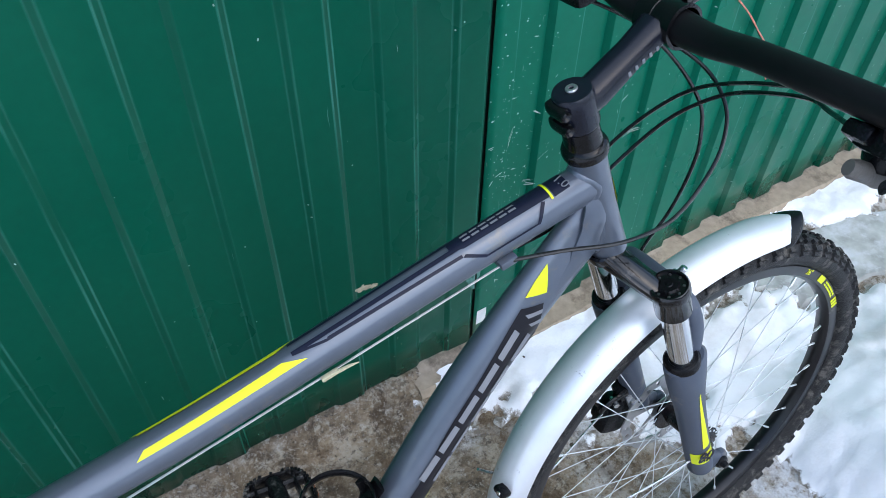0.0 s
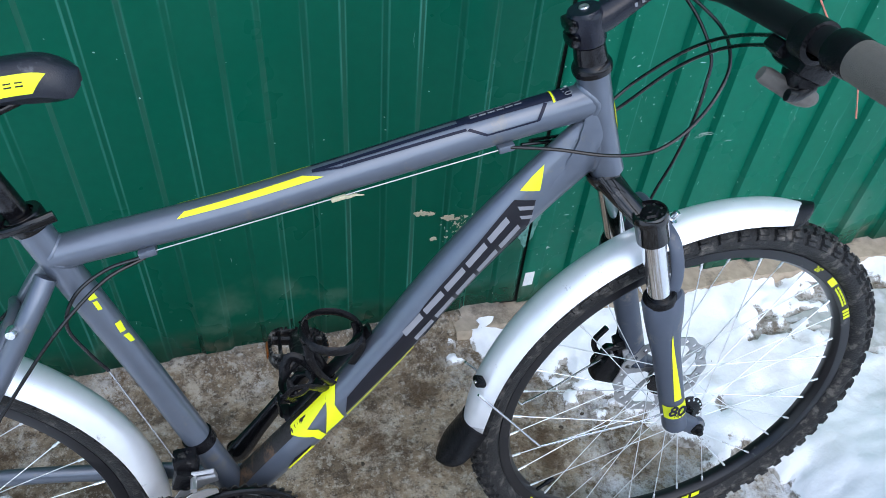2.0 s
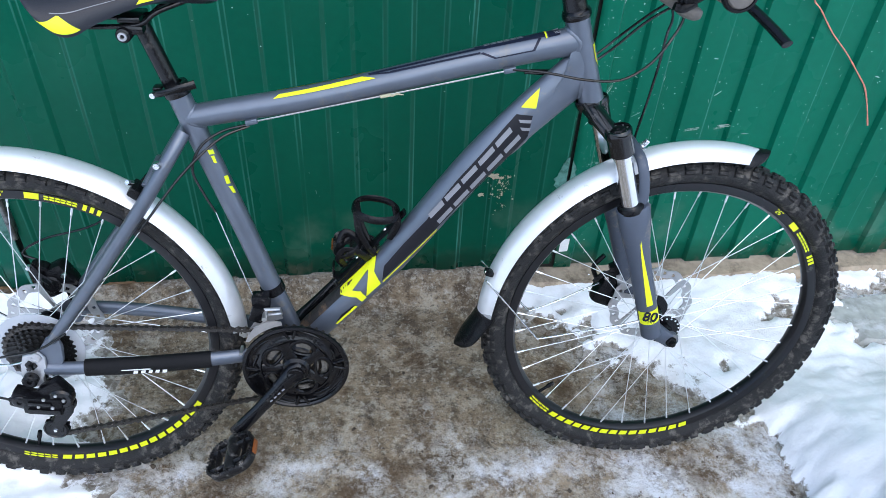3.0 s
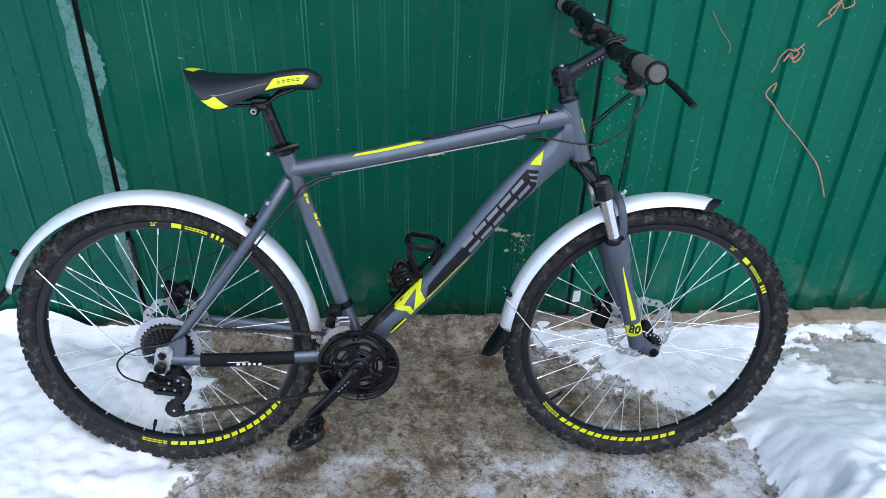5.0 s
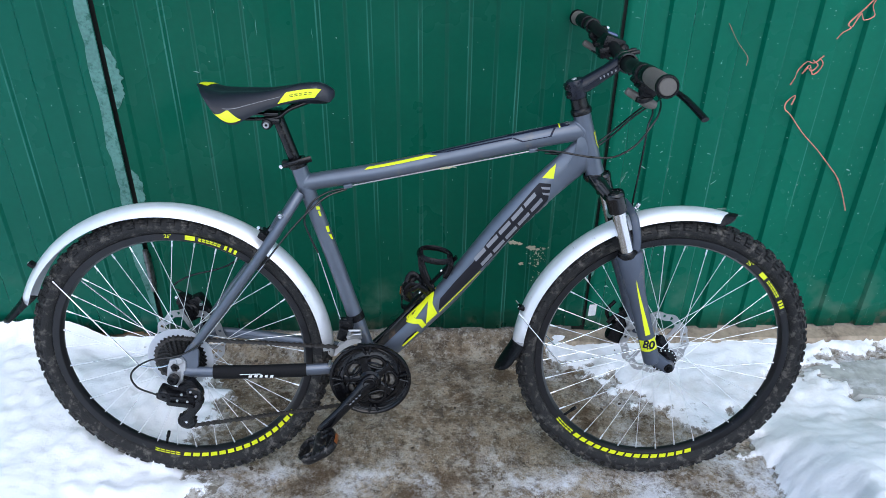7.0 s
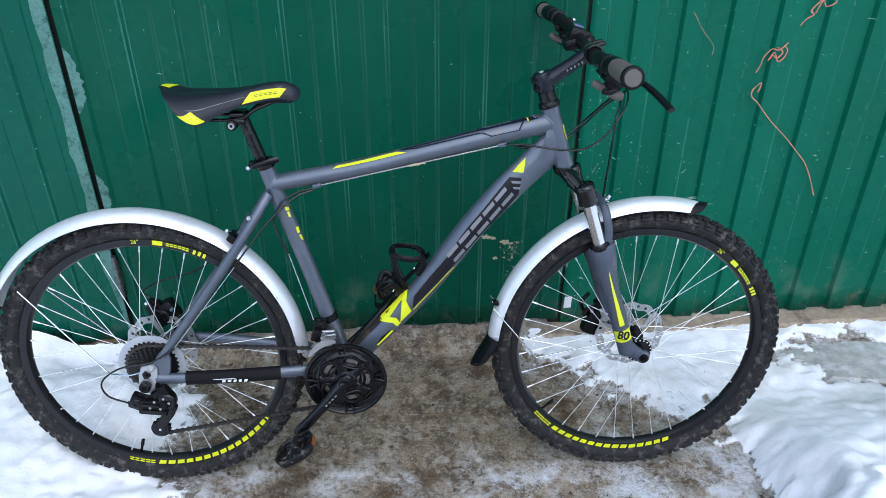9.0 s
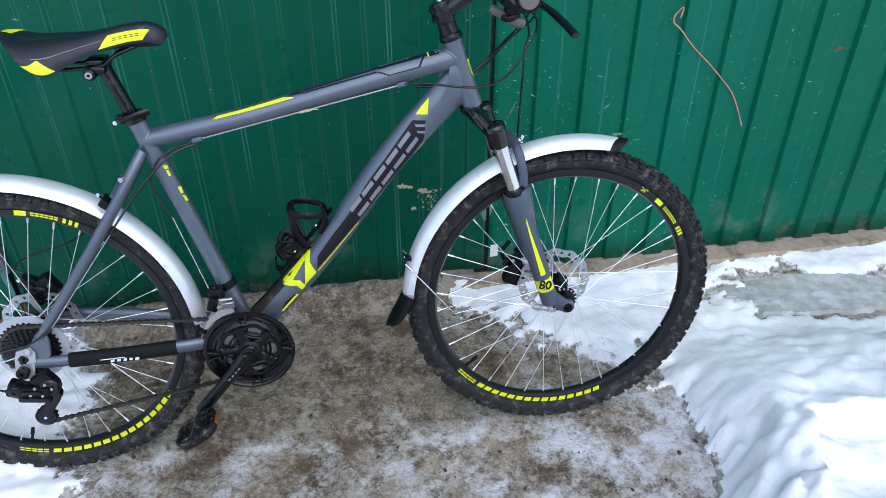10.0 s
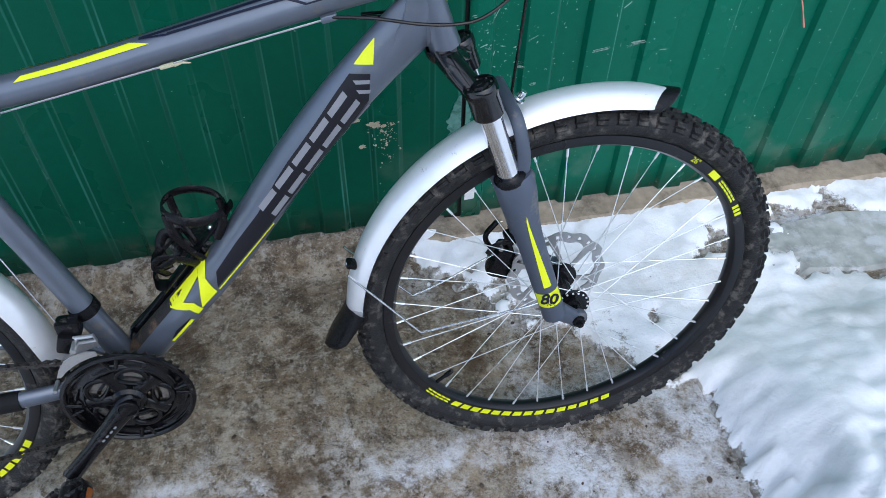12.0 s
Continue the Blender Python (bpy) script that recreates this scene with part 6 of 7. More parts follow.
part("lever_arm", tube_mesh(spline([(1.012, 0.056, 0.398), (0.994, 0.054, 0.400), (0.978, 0.056, 0.392), (0.970, 0.060, 0.376)], 4), [(0.003, 0.0055)] * 13, 8), BLACK, caliper)
bm = bmesh.new()
box(bm, (1.018, 0.054, 0.372), (0.012, 0.010, 0.050), 0.003, Matrix.Rotation(radians(-18), 3, "Y"))
lathe(bm, (1.016, 0.050, 0.384), (0, -1, 0), [(0, 0.005), (0.004, 0.0045), (0.005, 0)], 10)
part("adapter", bm, ALLOY, caliper, "bright caliper adapter")
part("bolt", lathe(bmesh.new(), (0.992, 0.064, 0.39), (-0.3, -1, 0), [(0, 0.016), (0.004, 0.016), (0.0045, 0.012), (0.0045, 0)], 10), STEEL, caliper)
bm = bmesh.new()
box(bm, (0.026, 0.064, 0.412), (0.062, 0.034, 0.052), 0.012, Matrix.Rotation(radians(-28), 3, "Y"))
box(bm, (0.050, 0.064, 0.388), (0.026, 0.020, 0.060), 0.006, Matrix.Rotation(radians(-10), 3, "Y"))
box(bm, (0.004, 0.060, 0.432), (0.030, 0.022, 0.030), 0.008, Matrix.Rotation(radians(20), 3, "Y"))
lathe(bm, (0.018, 0.076, 0.412), (0, 1, 0), [(0.016, -0.01), (0.016, 0.006), (0.012, 0.009), (0, 0.010)], 20)
lathe(bm, (0.022, 0.047, 0.410), (0, -1, 0), [(0.017, -0.004), (0.017, 0.002), (0.013, 0.004), (0.012, 0.002), (0.006, 0.002), (0.005, 0.004), (0, 0.004)], 20)
caliper = part("brake_caliper", bm, PLASTIC, B, "black disc brake caliper on the rear stay")
part("lever_arm", tube_mesh([(0.022, 0.044, 0.414), (0.006, 0.044, 0.432), (-0.006, 0.046, 0.448)], [(0.003, 0.006)] * 3, 8), BLACK, caliper)
for p in ((0.046, 0.046, 0.428), (0.052, 0.050, 0.376), (-0.005, 0.043, 0.447)):
    part("bolt", lathe(bmesh.new(), p, (0, -1, 0), [(0, 0.004), (0.0035, 0.004), (0.0045, 0.0025), (0.0045, -0.004)], 10), STEEL, caliper)
part("brake_cable", tube_mesh(spline([(0.0, 0.07, 0.445), (-0.02, 0.07, 0.46), (0.02, 0.072, 0.485), (0.12, 0.068, 0.52), (0.22, 0.055, 0.62), (0.30, 0.03, 0.70), (0.40, 0.014, 0.728)], 8), 0.0020, 8), CABLE, B, "black cable housing")

# -- mudguards


def mudguard(c, crest, a0, a1, label, n=64):
    """An arched silver blade over a wheel, from angle a0 to a1 (degrees)."""
    bm = bmesh.new()
    m = 12
    out, inn = [], []
    for i in range(n + 1):
        a = radians(a0 + (a1 - a0) * i / n)
        e = min(i, n - i) / n
        half = 0.0295 * (0.80 + 0.20 * min(1.0, e * 14)) * math.sqrt(1 - 0.93 * max(0.0, 1 - i / 3.5) ** 2)
        ro, ri = [], []
        for j in range(m + 1):
            q = (2 * j / m - 1)
            b = q * radians(72)
            v = half * math.sin(b) / math.sin(radians(72))
            drop = 0.0205 * (1 - math.cos(b)) / (1 - math.cos(radians(72)))
            for rr, lst in ((crest - drop, ro), (crest - drop * 0.96 - 0.0018, ri)):
                lst.append(bm.verts.new((c[0] + rr * math.cos(a), v * (1 if lst is ro else 0.96), c[1] + rr * math.sin(a))))
        out.append(ro)
        inn.append(ri)
    for i in range(n):
        for j in range(m):
            bm.faces.new((out[i][j], out[i + 1][j], out[i + 1][j + 1], out[i][j + 1]))
            bm.faces.new((inn[i][j], inn[i][j + 1], inn[i + 1][j + 1], inn[i + 1][j]))
        for j in (0, m):
            bm.faces.new((out[i][j], inn[i][j], inn[i + 1][j], out[i + 1][j]))
    for i in (0, n):
        for j in range(m):
            bm.faces.new((out[i][j], out[i][j + 1], inn[i][j + 1], inn[i][j]))
    return part("mudguard", bm, SILVER, B, label)


def flap(c, crest, a0, a1, flare, guard, label, width=0.030, full=0.45, power=2.2):
    """A black flap that carries a mudguard's end on, rounded and flared."""
    bm = bmesh.new()
    n, m = 16, 10
    rows = []
    for i in range(n + 1):
        t = i / n
        a = radians(a0 + (a1 - a0) * t)
        r = crest + 0.001 + flare * t ** 1.35
        half = width * math.sqrt(max(0.02, 1 - max(0.0, (t - full) / (1 - full)) ** power)) * (0.96 + 0.10 * t)
        o, q = [], []
        for j in range(m + 1):
            b = (2 * j / m - 1) * radians(70)
            v = half * math.sin(b) / math.sin(radians(70))
            drop = 0.021 * (1 - 0.35 * t) * (half / width) * (1 - math.cos(b)) / (1 - math.cos(radians(70)))
            for lst, k in ((o, 0.0), (q, 0.004)):
                rr = r - drop - k
                lst.append(bm.verts.new((c[0] + rr * math.cos(a), v, c[1] + rr * math.sin(a))))
        rows.append((o, q))
    for (o, q), (o2, q2) in zip(rows, rows[1:]):
        for j in range(m):
            bm.faces.new((o[j], o2[j], o2[j + 1], o[j + 1]))
            bm.faces.new((q[j], q[j + 1], q2[j + 1], q2[j]))
        for j in (0, m):
            bm.faces.new((o[j], q[j], q2[j], o2[j]))
    for o, q in (rows[0], rows[-1]):
        for j in range(m):
            bm.faces.new((o[j], o[j + 1], q[j + 1], q[j]))
    return part("flap", bm, PLASTIC, guard, label)


FG, RG = (1.087, 0.3385), (0.0010, 0.3400)
front_guard = mudguard(FG, 0.3445, 73.0, 177.5, "silver plastic front mudguard")
flap(FG, 0.3445, 175.2, 187.0, 0.040, front_guard, "black rubber mud flap", 0.0345, 0.6, 2.6)
flap(FG, 0.3400, 78.5, 70.9, 0.007, front_guard, "black front tip", 0.0280, 0.25, 1.3)
rear_guard = mudguard(RG, 0.3445, -3, 158.5, "silver plastic rear mudguard")
flap(RG, 0.3445, 157.5, 169.0, 0.034, rear_guard, "black rubber mud flap", 0.034, 0.6, 2.6)


def guard_stay(pts, guard):
    part("stay", tube_mesh([Vector(p) for p in pts], 0.0017, 8), STEEL, guard, "bright wire stay")


for s in (-1, 1):
    guard_stay(spline([(0.750, s * 0.031, 0.448), (0.80, s * 0.036, 0.386), (0.842, s * 0.040, 0.333), (0.852, s * 0.041, 0.329), (0.90, s * 0.048, 0.343), (0.985, s * 0.064, 0.372), (1.03, s * 0.066, 0.386)], 3), front_guard)
    guard_stay(spline([(-0.232, s * 0.031, 0.520), (-0.15, s * 0.045, 0.425), (-0.074, s * 0.058, 0.338), (-0.062, s * 0.060, 0.331), (-0.02, s * 0.068, 0.334), (0.020, s * 0.072, 0.350)], 3), rear_guard)
for c, g, a in ((FG, front_guard, 161), (RG, rear_guard, 143)):
    bm = bmesh.new()
    q = radians(a)
    box(bm, (c[0] + 0.349 * math.cos(q), -0.012, c[1] + 0.349 * math.sin(q)), (0.008, 0.018, 0.015), 0.003, Matrix.Rotation(math.pi / 2 - q, 3, "Y"))
    clip = part("stay_clip", bm, PLASTIC, g, "black stay clip")
    part("bolt", lathe(bmesh.new(), (c[0] + 0.353 * math.cos(q), -0.014, c[1] + 0.353 * math.sin(q)), (math.cos(q), 0, math.sin(q)), [(0, 0.004), (0.003, 0.004), (0.004, 0)], 10), STEEL, clip)
bm = bmesh.new()
box(bm, (0.218, -0.030, 0.628), (0.016, 0.034, 0.020), 0.004, Matrix.Rotation(radians(-50), 3, "Y"))
part("bracket", bm, PLASTIC, rear_guard, "black mudguard bracket at the stays")
part("bolt", lathe(bmesh.new(), (0.258, -0.046, 0.675), (-0.1, -1, 0.1), [(0, 0.006), (0.0045, 0.006), (0.006, 0.003), (0.006, -0.004)], 12), STEEL, rear_guard)
part("bolt", lathe(bmesh.new(), (0.212, -0.034, 0.642), (-0.3, -1, 0.6), [(0, 0.009), (0.0035, 0.009), (0.0045, 0.006), (0.0045, -0.004)], 12), STEEL, rear_guard)

# -- crankset
BB = (0.4290, 0.300)


def toothed(bm, c, v0, v1, r, teeth, inner, height=0.0045):
    """A toothed sprocket ring."""
    n = teeth * 4
    a, b, ai, bi = [], [], [], []
    for k in range(n):
        q = 2 * math.pi * k / n
        rr = r + (height if k % 4 in (1, 2) else 0.0)
        for lst, v, rad in ((a, v0, rr), (b, v1, rr), (ai, v0, inner), (bi, v1, inner)):
            lst.append(bm.verts.new((c[0] + rad * math.cos(q), v, c[1] + rad * math.sin(q))))
    for k in range(n):
        j = (k + 1) % n
        bm.faces.new((a[k], a[j], ai[j], ai[k]))
        bm.faces.new((b[k], bi[k], bi[j], b[j]))
        bm.faces.new((a[k], b[k], b[j], a[j]))
        bm.faces.new((ai[k], ai[j], bi[j], bi[k]))


bm = bmesh.new()
lathe(bm, (BB[0], -0.064, BB[1]), (0, 1, 0), [(0.081, 0.0), (0.084, -0.002), (0.0885, -0.001), (0.0895, 0.002), (0.088, 0.005), (0.081, 0.005)], 72, True)
for k in range(5):
    a = radians(72 * k + 36)
    e = Vector((math.cos(a), 0, math.sin(a)))
    c0 = Vector((BB[0], -0.062, BB[1]))
    tube(bm, [c0 + e * 0.014, c0 + e * 0.036, c0 + e * 0.056], [(0.004, 0.012), (0.003, 0.0085), (0.002, 0.011)], 12)
for k in range(4):
    # a pair of raised ribs on the guard at each quarter
    for q in (-7, 7):
        e0, e1 = radians(90 * k + 4 + q * 0.45), radians(90 * k + 4 + q)
        tube(bm, [(BB[0] + 0.064 * math.cos(e0), -0.0625, BB[1] + 0.064 * math.sin(e0)), (BB[0] + 0.083 * math.cos(e1), -0.0635, BB[1] + 0.083 * math.sin(e1))], [(0.002, 0.0022), (0.0025, 0.0032)], 8)
lathe(bm, (BB[0], -0.064, BB[1]), (0, 1, 0), [(0, -0.008), (0.020, -0.007), (0.024, -0.002), (0.024, 0.01), (0, 0.01)], 32)
lathe(bm, (BB[0], -0.0595, BB[1]), (0, 1, 0), [(0.0575, 0.0005), (0.0590, -0.0022), (0.0625, -0.0012), (0.068, 0.0022), (0.077, 0.0022), (0.083, -0.0015), (0.083, 0.004), (0.0575, 0.004)], 64, True)
for k in range(5):
    # a thick rounded rim round each window of the guard
    a = radians(72 * k)
    e, t_ = Vector((math.cos(a), 0, math.sin(a))), Vector((-math.sin(a), 0, math.cos(a)))
    c1 = Vector((BB[0], -0.0615, BB[1])) + e * 0.0455
    loop = [c1 + e * (0.0135 * math.cos(q) - 0.004 * math.sin(q) ** 2) + t_ * 0.0205 * math.sin(q) for q in (2 * math.pi * j / 28 for j in range(29))]
    tube(bm, loop, [(0.0030, 0.0026 + 0.0014 * abs(math.cos(math.pi * j / 28))) for j in range(29)], 8, False)
    # two curved ribs in the dish outside it
    for r0, a0, a1 in ((0.067, 10, 34), (0.074, -22, 6), (0.079, 20, 60)):
        pts = [(BB[0] + (r0 + 0.004 * f) * math.cos(a + radians(a0 + (a1 - a0) * f)), -0.0612, BB[1] + (r0 + 0.004 * f) * math.sin(a + radians(a0 + (a1 - a0) * f))) for f in (0, 0.25, 0.5, 0.75, 1)]
        tube(bm, pts, [(0.0008, 0.0005), (0.0016, 0.0018), (0.0018, 0.002), (0.0016, 0.0018), (0.0008, 0.0005)], 6)
crankset = part("crankset", bm, BLACK, B, "oily black crankset with a round chain guard")
for r, teeth, v, inner in ((0.0815, 42, -0.052, 0.058), (0.0655, 34, -0.045, 0.046), (0.046, 24, -0.038, 0.03)):
    bm = bmesh.new()
    toothed(bm, BB, v - 0.001, v + 0.001, r, teeth, inner)
    part("chainring", bm, STEEL_DARK if teeth == 34 else CHAIN, crankset, "oily toothed chainring")
for k in range(5):
    # the bright middle ring shows through each window of the spider
    bm = bmesh.new()
    arc_piece(bm, BB, 0.0340, 0.0375, 72 * k - 18, 72 * k + 16, -0.0560, 0, 8, 0.003)
    arc_piece(bm, BB, 0.0430, 0.0520, 72 * k - 17, 72 * k + 14, -0.0560, 0, 8, 0.003)
    part("ring_web", bm, RING_WEB, crankset, "worn grey web of the middle chainring")


def crank_arm(side, end):
    s = side
    a = Vector((BB[0], s * 0.070, BB[1]))
    b = Vector((end[0], s * 0.088, end[1]))
    bm = bmesh.new()
    p = [a.lerp(b, t) + Vector((0, s * 0.010 * math.sin(t * math.pi / 2), 0)) for t in (0, 0.12, 0.3, 0.6, 0.88, 1.0)]
    d = (b - a).normalized()
    p = [a - d * 0.017] + p + [b + d * 0.014]
    tube(bm, p, [(0.006, 0.010), (0.010, 0.0175), (0.010, 0.0165), (0.009, 0.0135), (0.0075, 0.0115), (0.0075, 0.0125), (0.0075, 0.013), (0.006, 0.008)], 18)
    arm = part("crank_arm", bm, BLACK, crankset, "black crank arm")
    part("axle_cap", lathe(bmesh.new(), a + Vector((0, s * 0.009, 0)), (0, s, 0), [(0.0145, 0), (0.0145, 0.003), (0.0125, 0.004), (0.0115, 0.001), (0, 0.001)], 24), PLASTIC, arm)
    return arm


arm = crank_arm(-1, (0.327, 0.197))
bm = bmesh.new()
for k in range(4):
    q = Vector((BB[0], -0.0905, BB[1])).lerp(Vector((0.323, -0.105, 0.193)), 0.20 + 0.065 * k)
    box(bm, q + Vector((0, 0.0012, 0)), (0.0055, 0.0008, 0.0026), 0, Matrix.Rotation(radians(-46), 3, "Y"))
prints("name_print", bm, DECAL_GREY, arm, "grey bars printed on the crank")
crank_arm(1, (0.532, 0.403))


def pedal(centre, side, tilt):
    """A resin cage pedal: toothed outer frame, axle body, cross bars and amber reflectors."""
    bm = bmesh.new()
    hw, hl = 0.036, 0.041
    loop = []
    for k in range(40):
        a = 2 * math.pi * k / 40
        c_, s_ = math.cos(a), math.sin(a)
        loop.append(Vector((hl * math.copysign(abs(c_) ** 0.55, c_), hw * math.copysign(abs(s_) ** 0.75, s_), 0)))
    tube(bm, loop + [loop[0]], [(0.0095, 0.0030)] * 41, 8, False, (0, 0, 1))
    for q in (-1, 1):
        tube(bm, [(q * 0.026, -0.030, 0.002), (q * 0.026, 0.030, 0.002)], [(0.0075, 0.0025)] * 2, 8, True, (0, 0, 1))
    lathe(bm, (0, -side * 0.058, 0), (0, side, 0), [(0, 0), (0.007, 0.0), (0.007, 0.016), (0.012, 0.018), (0.012, 0.085), (0.010, 0.090), (0, 0.091)], 18)
    for q in (-1, 1):
        tube(bm, [(q * 0.010, -0.018, 0), (q * 0.038, -0.018, 0)], [(0.008, 0.0055)] * 2, 8, True, (0, 0, 1))
        tube(bm, [(q * 0.010, 0.020, 0), (q * 0.038, 0.020, 0)], [(0.008, 0.0055)] * 2, 8, True, (0, 0, 1))
    for v in loop[::1]:
        box(bm, v * 1.02 + Vector((0, 0, 0.0095)), (0.004, 0.003, 0.004), 0)
    m = Matrix.Translation(centre) @ Matrix.Rotation(radians(tilt), 4, "Y")
    bm.transform(m)
    ped = part("pedal", bm, SCUFFED, crankset, "scuffed black cage pedal")
    for q in (-1, 1):
        bm = box(bmesh.new(), (q * (hl + 0.0035), 0, 0), (0.003, 0.028, 0.009), 0.0012)
        bm.transform(m)
        part("reflector", bm, AMBER, ped, "amber reflector")
    return ped


pedal((0.3225, -0.148, 0.186), -1, -30)
pedal((0.532, 0.152, 0.403), 1, 12)

# -- bottle cage on the down tube
d = Vector((0.655, 0, 0.755)).normalized()
nrm = Vector((-d.z, 0, d.x))
base = Vector((0.589, 0, 0.489)) + nrm * 0.028


def on_cage(along_, up, v):
    return base + d * along_ + nrm * up + Vector((0, v, 0))


bm = bmesh.new()
tube(bm, [on_cage(-0.095, 0.003, 0), on_cage(0.075, 0.003, 0)], [(0.011, 0.0035)] * 2, 10)
ring = [Vector((0.569 + 0.037 * math.cos(a), 0.036 * math.sin(a), 0.571 - 0.006 * math.cos(a))) for a in (2 * math.pi * k / 36 for k in range(37))]
tube(bm, ring, [(0.0065, 0.0018)] * 37, 8, False, (0, 0, 1))
for s in (-1, 1):
    tube(bm, spline([(0.538, s * 0.020, 0.575), (0.541, s * 0.022, 0.545), (0.551, s * 0.016, 0.515), (0.566, s * 0.006, 0.487)], 6), [(0.0022, 0.0055)] * 19, 8, True, (0, 1, 0))
    tube(bm, spline([(0.600, s * 0.014, 0.567), (0.602, s * 0.012, 0.548), (0.590, s * 0.008, 0.520)], 6), [(0.0022, 0.006)] * 13, 8, True, (0, 1, 0))
    tube(bm, spline([(0.556, s * 0.006, 0.480), (0.538, s * 0.020, 0.503), (0.518, s * 0.027, 0.513), (0.508, s * 0.020, 0.492), (0.516, s * 0.006, 0.468)], 6), [(0.0022, 0.0065)] * 25, 8, True, (0, 1, 0))
cup = [Vector((0.524 + 0.020 * math.cos(a), 0.027 * math.sin(a), 0.502 + 0.012 * math.cos(a))) for a in (2 * math.pi * k / 28 for k in range(29))]
tube(bm, cup, [(0.006, 0.0018)] * 29, 8, False, (0, 0, 1))
tube(bm, spline([on_cage(-0.085, 0.004, 0), on_cage(-0.09, 0.015, 0), on_cage(-0.075, 0.028, 0)], 5), [(0.012, 0.002)] * 11, 10)
cage = part("bottle_cage", bm, PLASTIC, B, "black plastic bottle cage on the down tube")
for q in (-0.04, 0.03):
    part("bolt", lathe(bmesh.new(), on_cage(q, 0.005, 0), nrm, [(0, 0.004), (0.004, 0.0035), (0.0045, 0)], 10), STEEL, cage)

# -- gears
bm = bmesh.new()
for k in range(7):
    r = 0.054 - 0.0052 * k
    v = -0.036 - 0.0042 * k
    toothed(bm, REAR, v - 0.0008, v + 0.0008, r, int(34 - 3.2 * k), r - 0.012, 0.004)
lathe(bm, (REAR[0], -0.034, REAR[1]), (0, -1, 0), [(0.018, 0), (0.018, 0.030), (0.012, 0.032), (0, 0.032)], 24)
part("cassette", bm, COG, rear_wheel, "dark oily cassette")
bm = lathe(bmesh.new(), (REAR[0], -0.0335, REAR[1]), (0, 1, 0), [(0.024, -0.0006), (0.066, -0.0022), (0.071, -0.001), (0.071, 0.0004), (0.066, -0.0005), (0.024, 0.0008)], 64, True)
part("spoke_guard", bm, CLEAR, rear_wheel, "frosted plastic spoke guard")

bm = bmesh.new()
plate(bm, [(0.004, 0.357), (0.030, 0.362), (0.038, 0.350), (0.036, 0.330), (0.026, 0.314), (0.026, 0.298), (0.012, 0.290), (-0.005, 0.296), (-0.007, 0.316), (-0.002, 0.338)], -0.075, -0.070)
bmesh.ops.bevel(bm, geom=bm.edges[:], offset=0.0015, segments=1, affect="EDGES")
lathe(bm, (0.024, -0.075, 0.353), (0, -1, 0), [(0.0095, 0), (0.0095, 0.003), (0.006, 0.004), (0.005, 0.002), (0, 0.002)], 18)
part("hanger", bm, ALLOY, B, "bright mech hanger")
bm = bmesh.new()
lathe(bm, (0.008, -0.074, 0.311), (0, -1, 0), [(0.012, 0), (0.012, 0.012), (0.009, 0.014), (0.004, 0.013), (0.004, 0.010), (0, 0.010)], 20)
box(bm, (-0.006, -0.086, 0.279), (0.040, 0.024, 0.032), 0.006, Matrix.Rotation(radians(25), 3, "Y"))
box(bm, (0.024, -0.088, 0.270), (0.062, 0.028, 0.036), 0.007, Matrix.Rotation(radians(8), 3, "Y"))
box(bm, (0.044, -0.084, 0.290), (0.042, 0.022, 0.042), 0.008, Matrix.Rotation(radians(-30), 3, "Y"))
mech = part("rear_mech", bm, PLASTIC, B, "black rear derailleur")
# linkage plates with their edges, and the knuckle behind the cage
bm = bmesh.new()
box(bm, (0.026, -0.1035, 0.262), (0.050, 0.004, 0.010), 0.0015, Matrix.Rotation(radians(8), 3, "Y"))
box(bm, (0.022, -0.1035, 0.279), (0.036, 0.004, 0.006), 0.0015, Matrix.Rotation(radians(8), 3, "Y"))
part("link", bm, BLACK, mech, "glossy black linkage plate")
bm = bmesh.new()
lathe(bm, (0.053, -0.094, 0.281), (0, -1, 0), [(0.019, -0.012), (0.0195, 0.002), (0.016, 0.005), (0.010, 0.005), (0.009, 0.003), (0.004, 0.003), (0, 0.0035)], 22)
part("knuckle", bm, BLACK, mech, "round black pivot cap")
bm = bmesh.new()
lathe(bm, (-0.010, -0.097, 0.281), (0, -1, 0), [(0.012, -0.006), (0.012, 0.002), (0.009, 0.004), (0.004, 0.004), (0.0035, 0.002), (0, 0.002)], 18)
part("knuckle", bm, BLACK, mech, "round black pivot cap")
bm = bmesh.new()
for v in (-0.096, -0.080):
    tube(bm, spline([(0.046, v, 0.282), (0.060, v, 0.262), (0.044, v, 0.238), (0.030, v, 0.214)], 4), [(0.0012, 0.010)] * 12 + [(0.0012, 0.013)], 10)
lathe(bm, (0.030, -0.097, 0.214), (0, 1, 0), [(0, 0), (0.009, 0), (0.010, 0.0015), (0.016, 0.0015), (0.0175, 0), (0.020, 0.001), (0.020, 0.0025)], 24)
cagep = part("mech_cage", bm, BLACK, mech, "black jockey wheel cage")
for c in ((0.046, 0.278), (0.030, 0.214)):
    bm = bmesh.new()
    toothed(bm, c, -0.091, -0.084, 0.0165, 11, 0.004, 0.004)
    part("jockey_wheel", bm, PLASTIC, cagep)
    part("bolt", lathe(bmesh.new(), (c[0], -0.097, c[1]), (0, -1, 0), [(0, 0.0025), (0.0028, 0.0025), (0.0035, 0)], 10), STEEL, cagep)
part("barrel", tube_mesh([(-0.030, -0.088, 0.277), (-0.018, -0.087, 0.278)], 0.0045, 10), BLACK, mech)
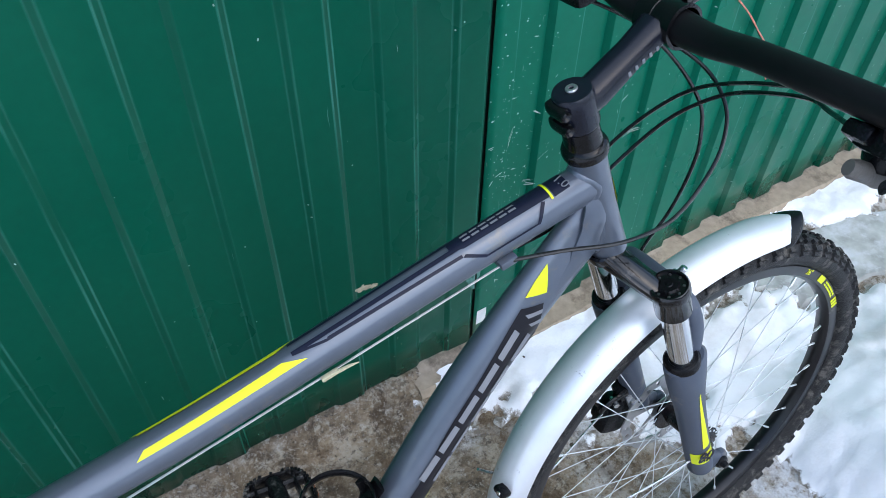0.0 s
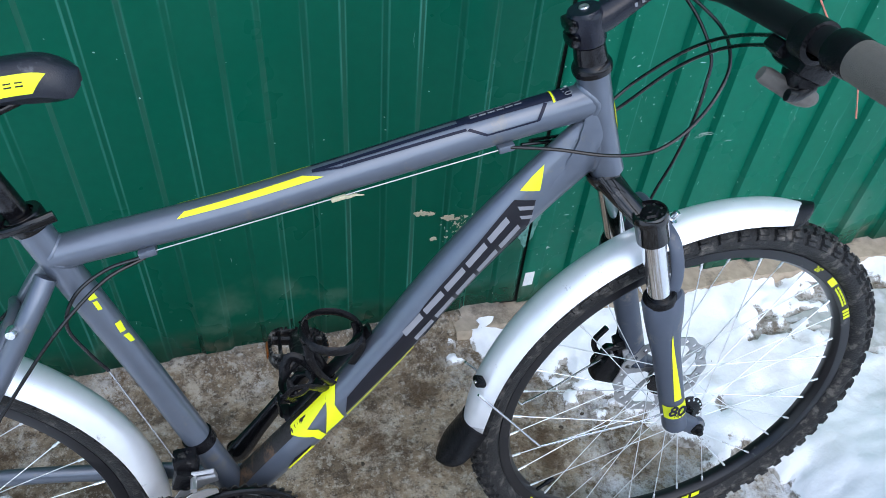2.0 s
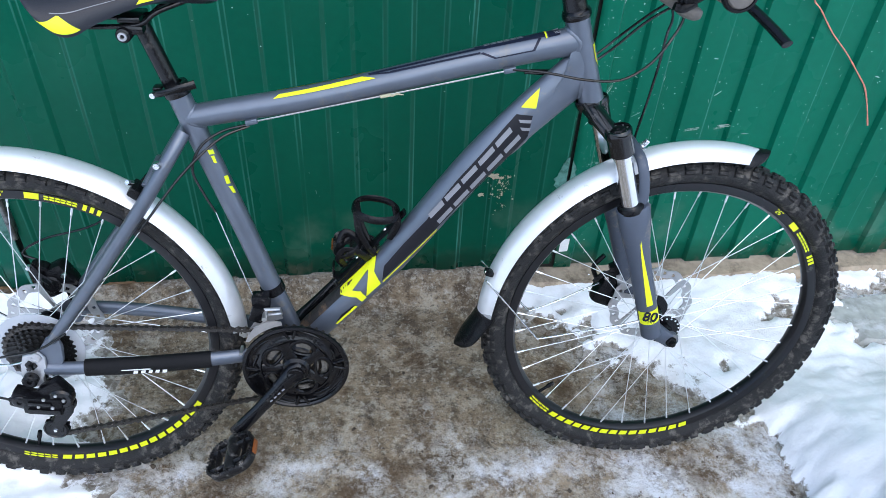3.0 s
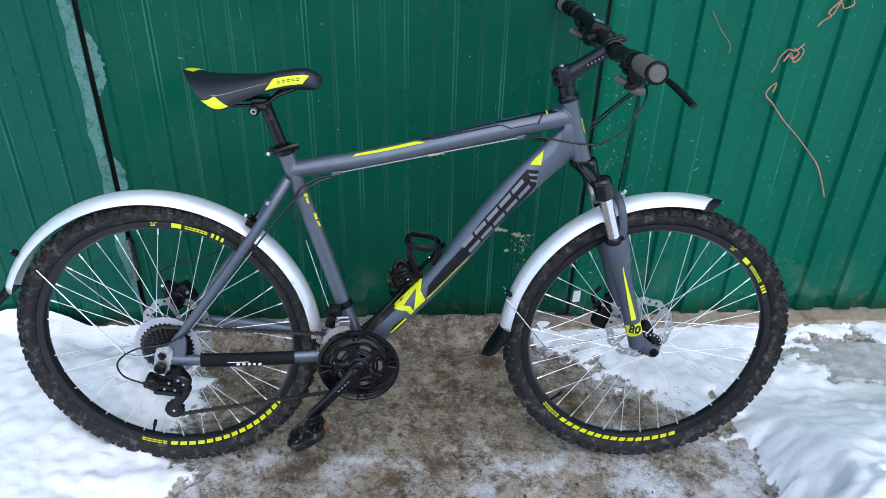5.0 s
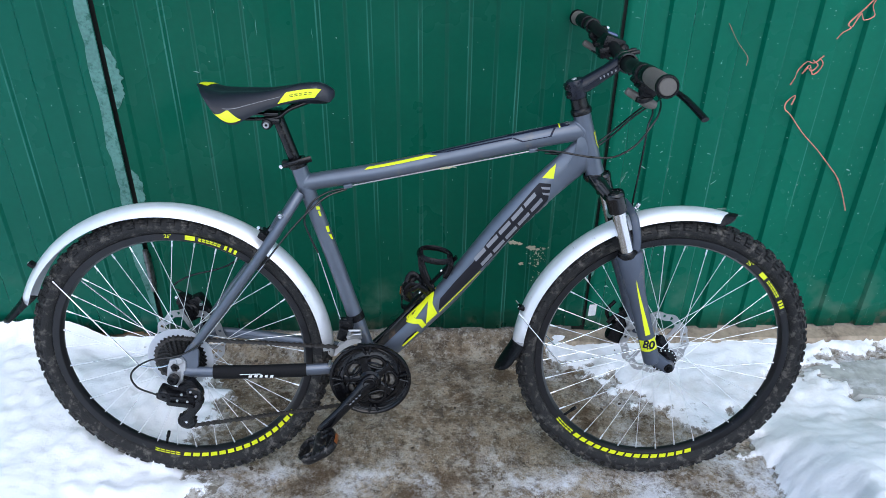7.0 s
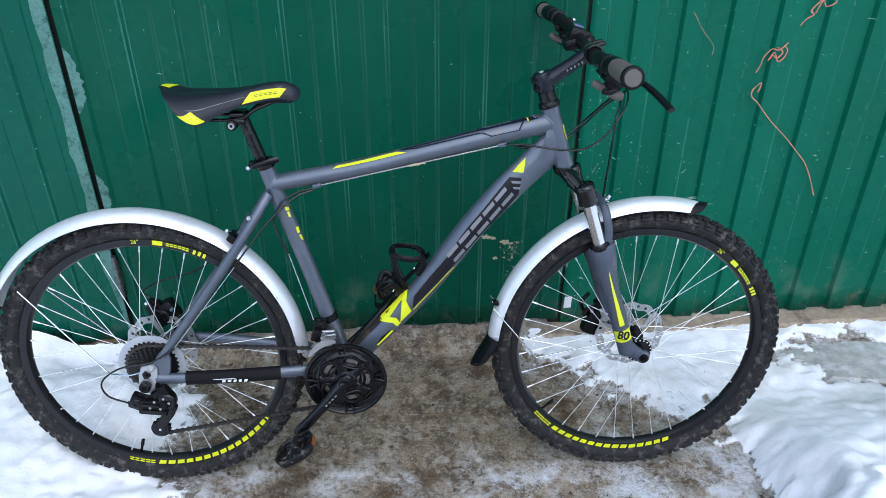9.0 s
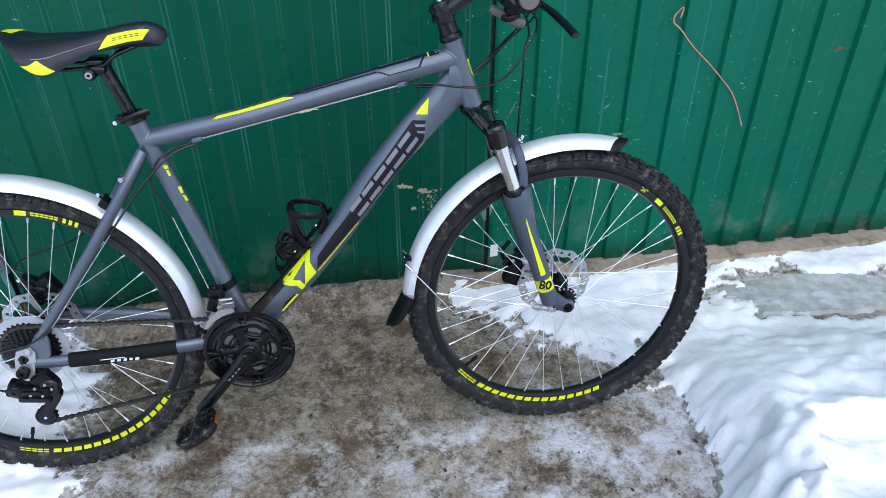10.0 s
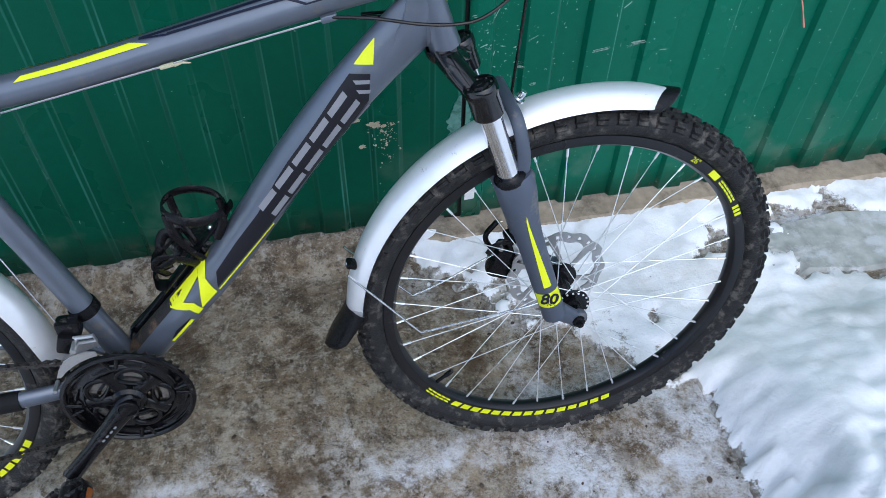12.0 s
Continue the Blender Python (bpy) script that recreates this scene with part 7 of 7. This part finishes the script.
for p in ((-0.004, -0.0975, 0.284), (0.018, -0.1015, 0.272), (0.040, -0.1035, 0.270), (0.030, -0.1035, 0.288), (0.058, -0.0995, 0.281), (0.048, -0.0995, 0.292)):
    part("screw", lathe(bmesh.new(), p, (0, -1, 0), [(0, 0.002), (0.0025, 0.002), (0.003, 0)], 8), ALLOY, mech)

# front mech
bm = bmesh.new()
lathe(bm, (0.395, 0, 0.424), Vector((0.29, 0, -0.957)), [(0.0165, -0.008), (0.0195, -0.0075), (0.0195, 0.0075), (0.0165, 0.008)], 24, True)
box(bm, (0.378, -0.026, 0.418), (0.030, 0.022, 0.026), 0.005)
box(bm, (0.372, -0.038, 0.400), (0.024, 0.016, 0.030), 0.005, Matrix.Rotation(radians(20), 3, "Y"))
fmech = part("front_mech", bm, PLASTIC, B, "black front derailleur")
bm = bmesh.new()
for v in (-0.062, -0.044):
    out = [(BB[0] + 0.094 * math.cos(radians(a)), BB[1] + 0.094 * math.sin(radians(a))) for a in (100, 108, 116, 124, 132, 140)]
    inn = [(BB[0] + r * math.cos(radians(a)), BB[1] + r * math.sin(radians(a))) for a, r in ((142, 0.0985), (134, 0.103), (124, 0.108), (114, 0.109), (106, 0.106), (100, 0.101))]
    plate(bm, out + inn, v - 0.0008, v + 0.0008)
tube(bm, [(0.341, -0.063, 0.335), (0.341, -0.043, 0.335)], 0.003, 8)
tube(bm, [(0.385, -0.063, 0.405), (0.385, -0.040, 0.405)], 0.004, 8)
part("mech_plate", bm, ALLOY, fmech, "bright steel front mech plates")
bm = bmesh.new()
tube(bm, [(0.373, -0.040, 0.408), (0.41, -0.044, 0.412), (0.412, -0.045, 0.404), (0.380, -0.041, 0.398)], [(0.003, 0.003)] * 4, 8)
part("link", bm, ALLOY, fmech, "bright mech link")

# chain
path = []
top_r = [(REAR[0] + 0.052 * math.cos(radians(a)), -0.040, REAR[1] + 0.052 * math.sin(radians(a))) for a in (180, 150, 120, 95)]
path += top_r
path += [(BB[0] + 0.0685 * math.cos(radians(a)), -0.046, BB[1] + 0.0685 * math.sin(radians(a))) for a in (95, 65, 35, 0, -35, -65, -98)]
path += [(0.034, -0.0875, 0.196), (0.014, -0.0875, 0.214), (0.034, -0.0875, 0.238), (0.062, -0.0875, 0.268), (0.046, -0.082, 0.296), (0.014, -0.05, 0.292), (-0.030, -0.041, 0.305)]
path.append(path[0])
pts = [Vector(p) for p in path]
total = sum((b - a).length for a, b in zip(pts, pts[1:]))
links = int(total / 0.0123)
bm = bmesh.new()
for k in range(links):
    a, b = along(pts, k / links), along(pts, (k + 1) / links)
    t = (b - a).normalized()
    side = Vector((0, 1, 0)) - t * t.y
    side.normalize()
    up = side.cross(t)
    wd = 0.0034 if k % 2 else 0.0024
    for s in (-1, 1):
        c = (a + b) / 2 + side * s * wd
        ln = (b - a).length * 0.72
        quad = [(-ln, -0.0020), (-ln * 0.7, -0.0044), (0, -0.0019), (ln * 0.7, -0.0044), (ln, -0.0020), (ln, 0.0020), (ln * 0.7, 0.0044), (0, 0.0019), (-ln * 0.7, 0.0044), (-ln, 0.0020)]
        f0 = [bm.verts.new(c + t * x + up * y - side * 0.0004) for x, y in quad]
        f1 = [bm.verts.new(c + t * x + up * y + side * 0.0004) for x, y in quad]
        bm.faces.new(f0)
        bm.faces.new(f1[::-1])
        for i in range(10):
            bm.faces.new((f0[i], f1[i], f1[(i + 1) % 10], f0[(i + 1) % 10]))
    tube(bm, [a - side * 0.0048, a + side * 0.0048], 0.0019, 6)
    tube(bm, [a - side * 0.0022, a + side * 0.0022], 0.0036, 6)
tagged(part("chain", bm, CHAIN, B, "dark oily chain", False), kind="stuff")
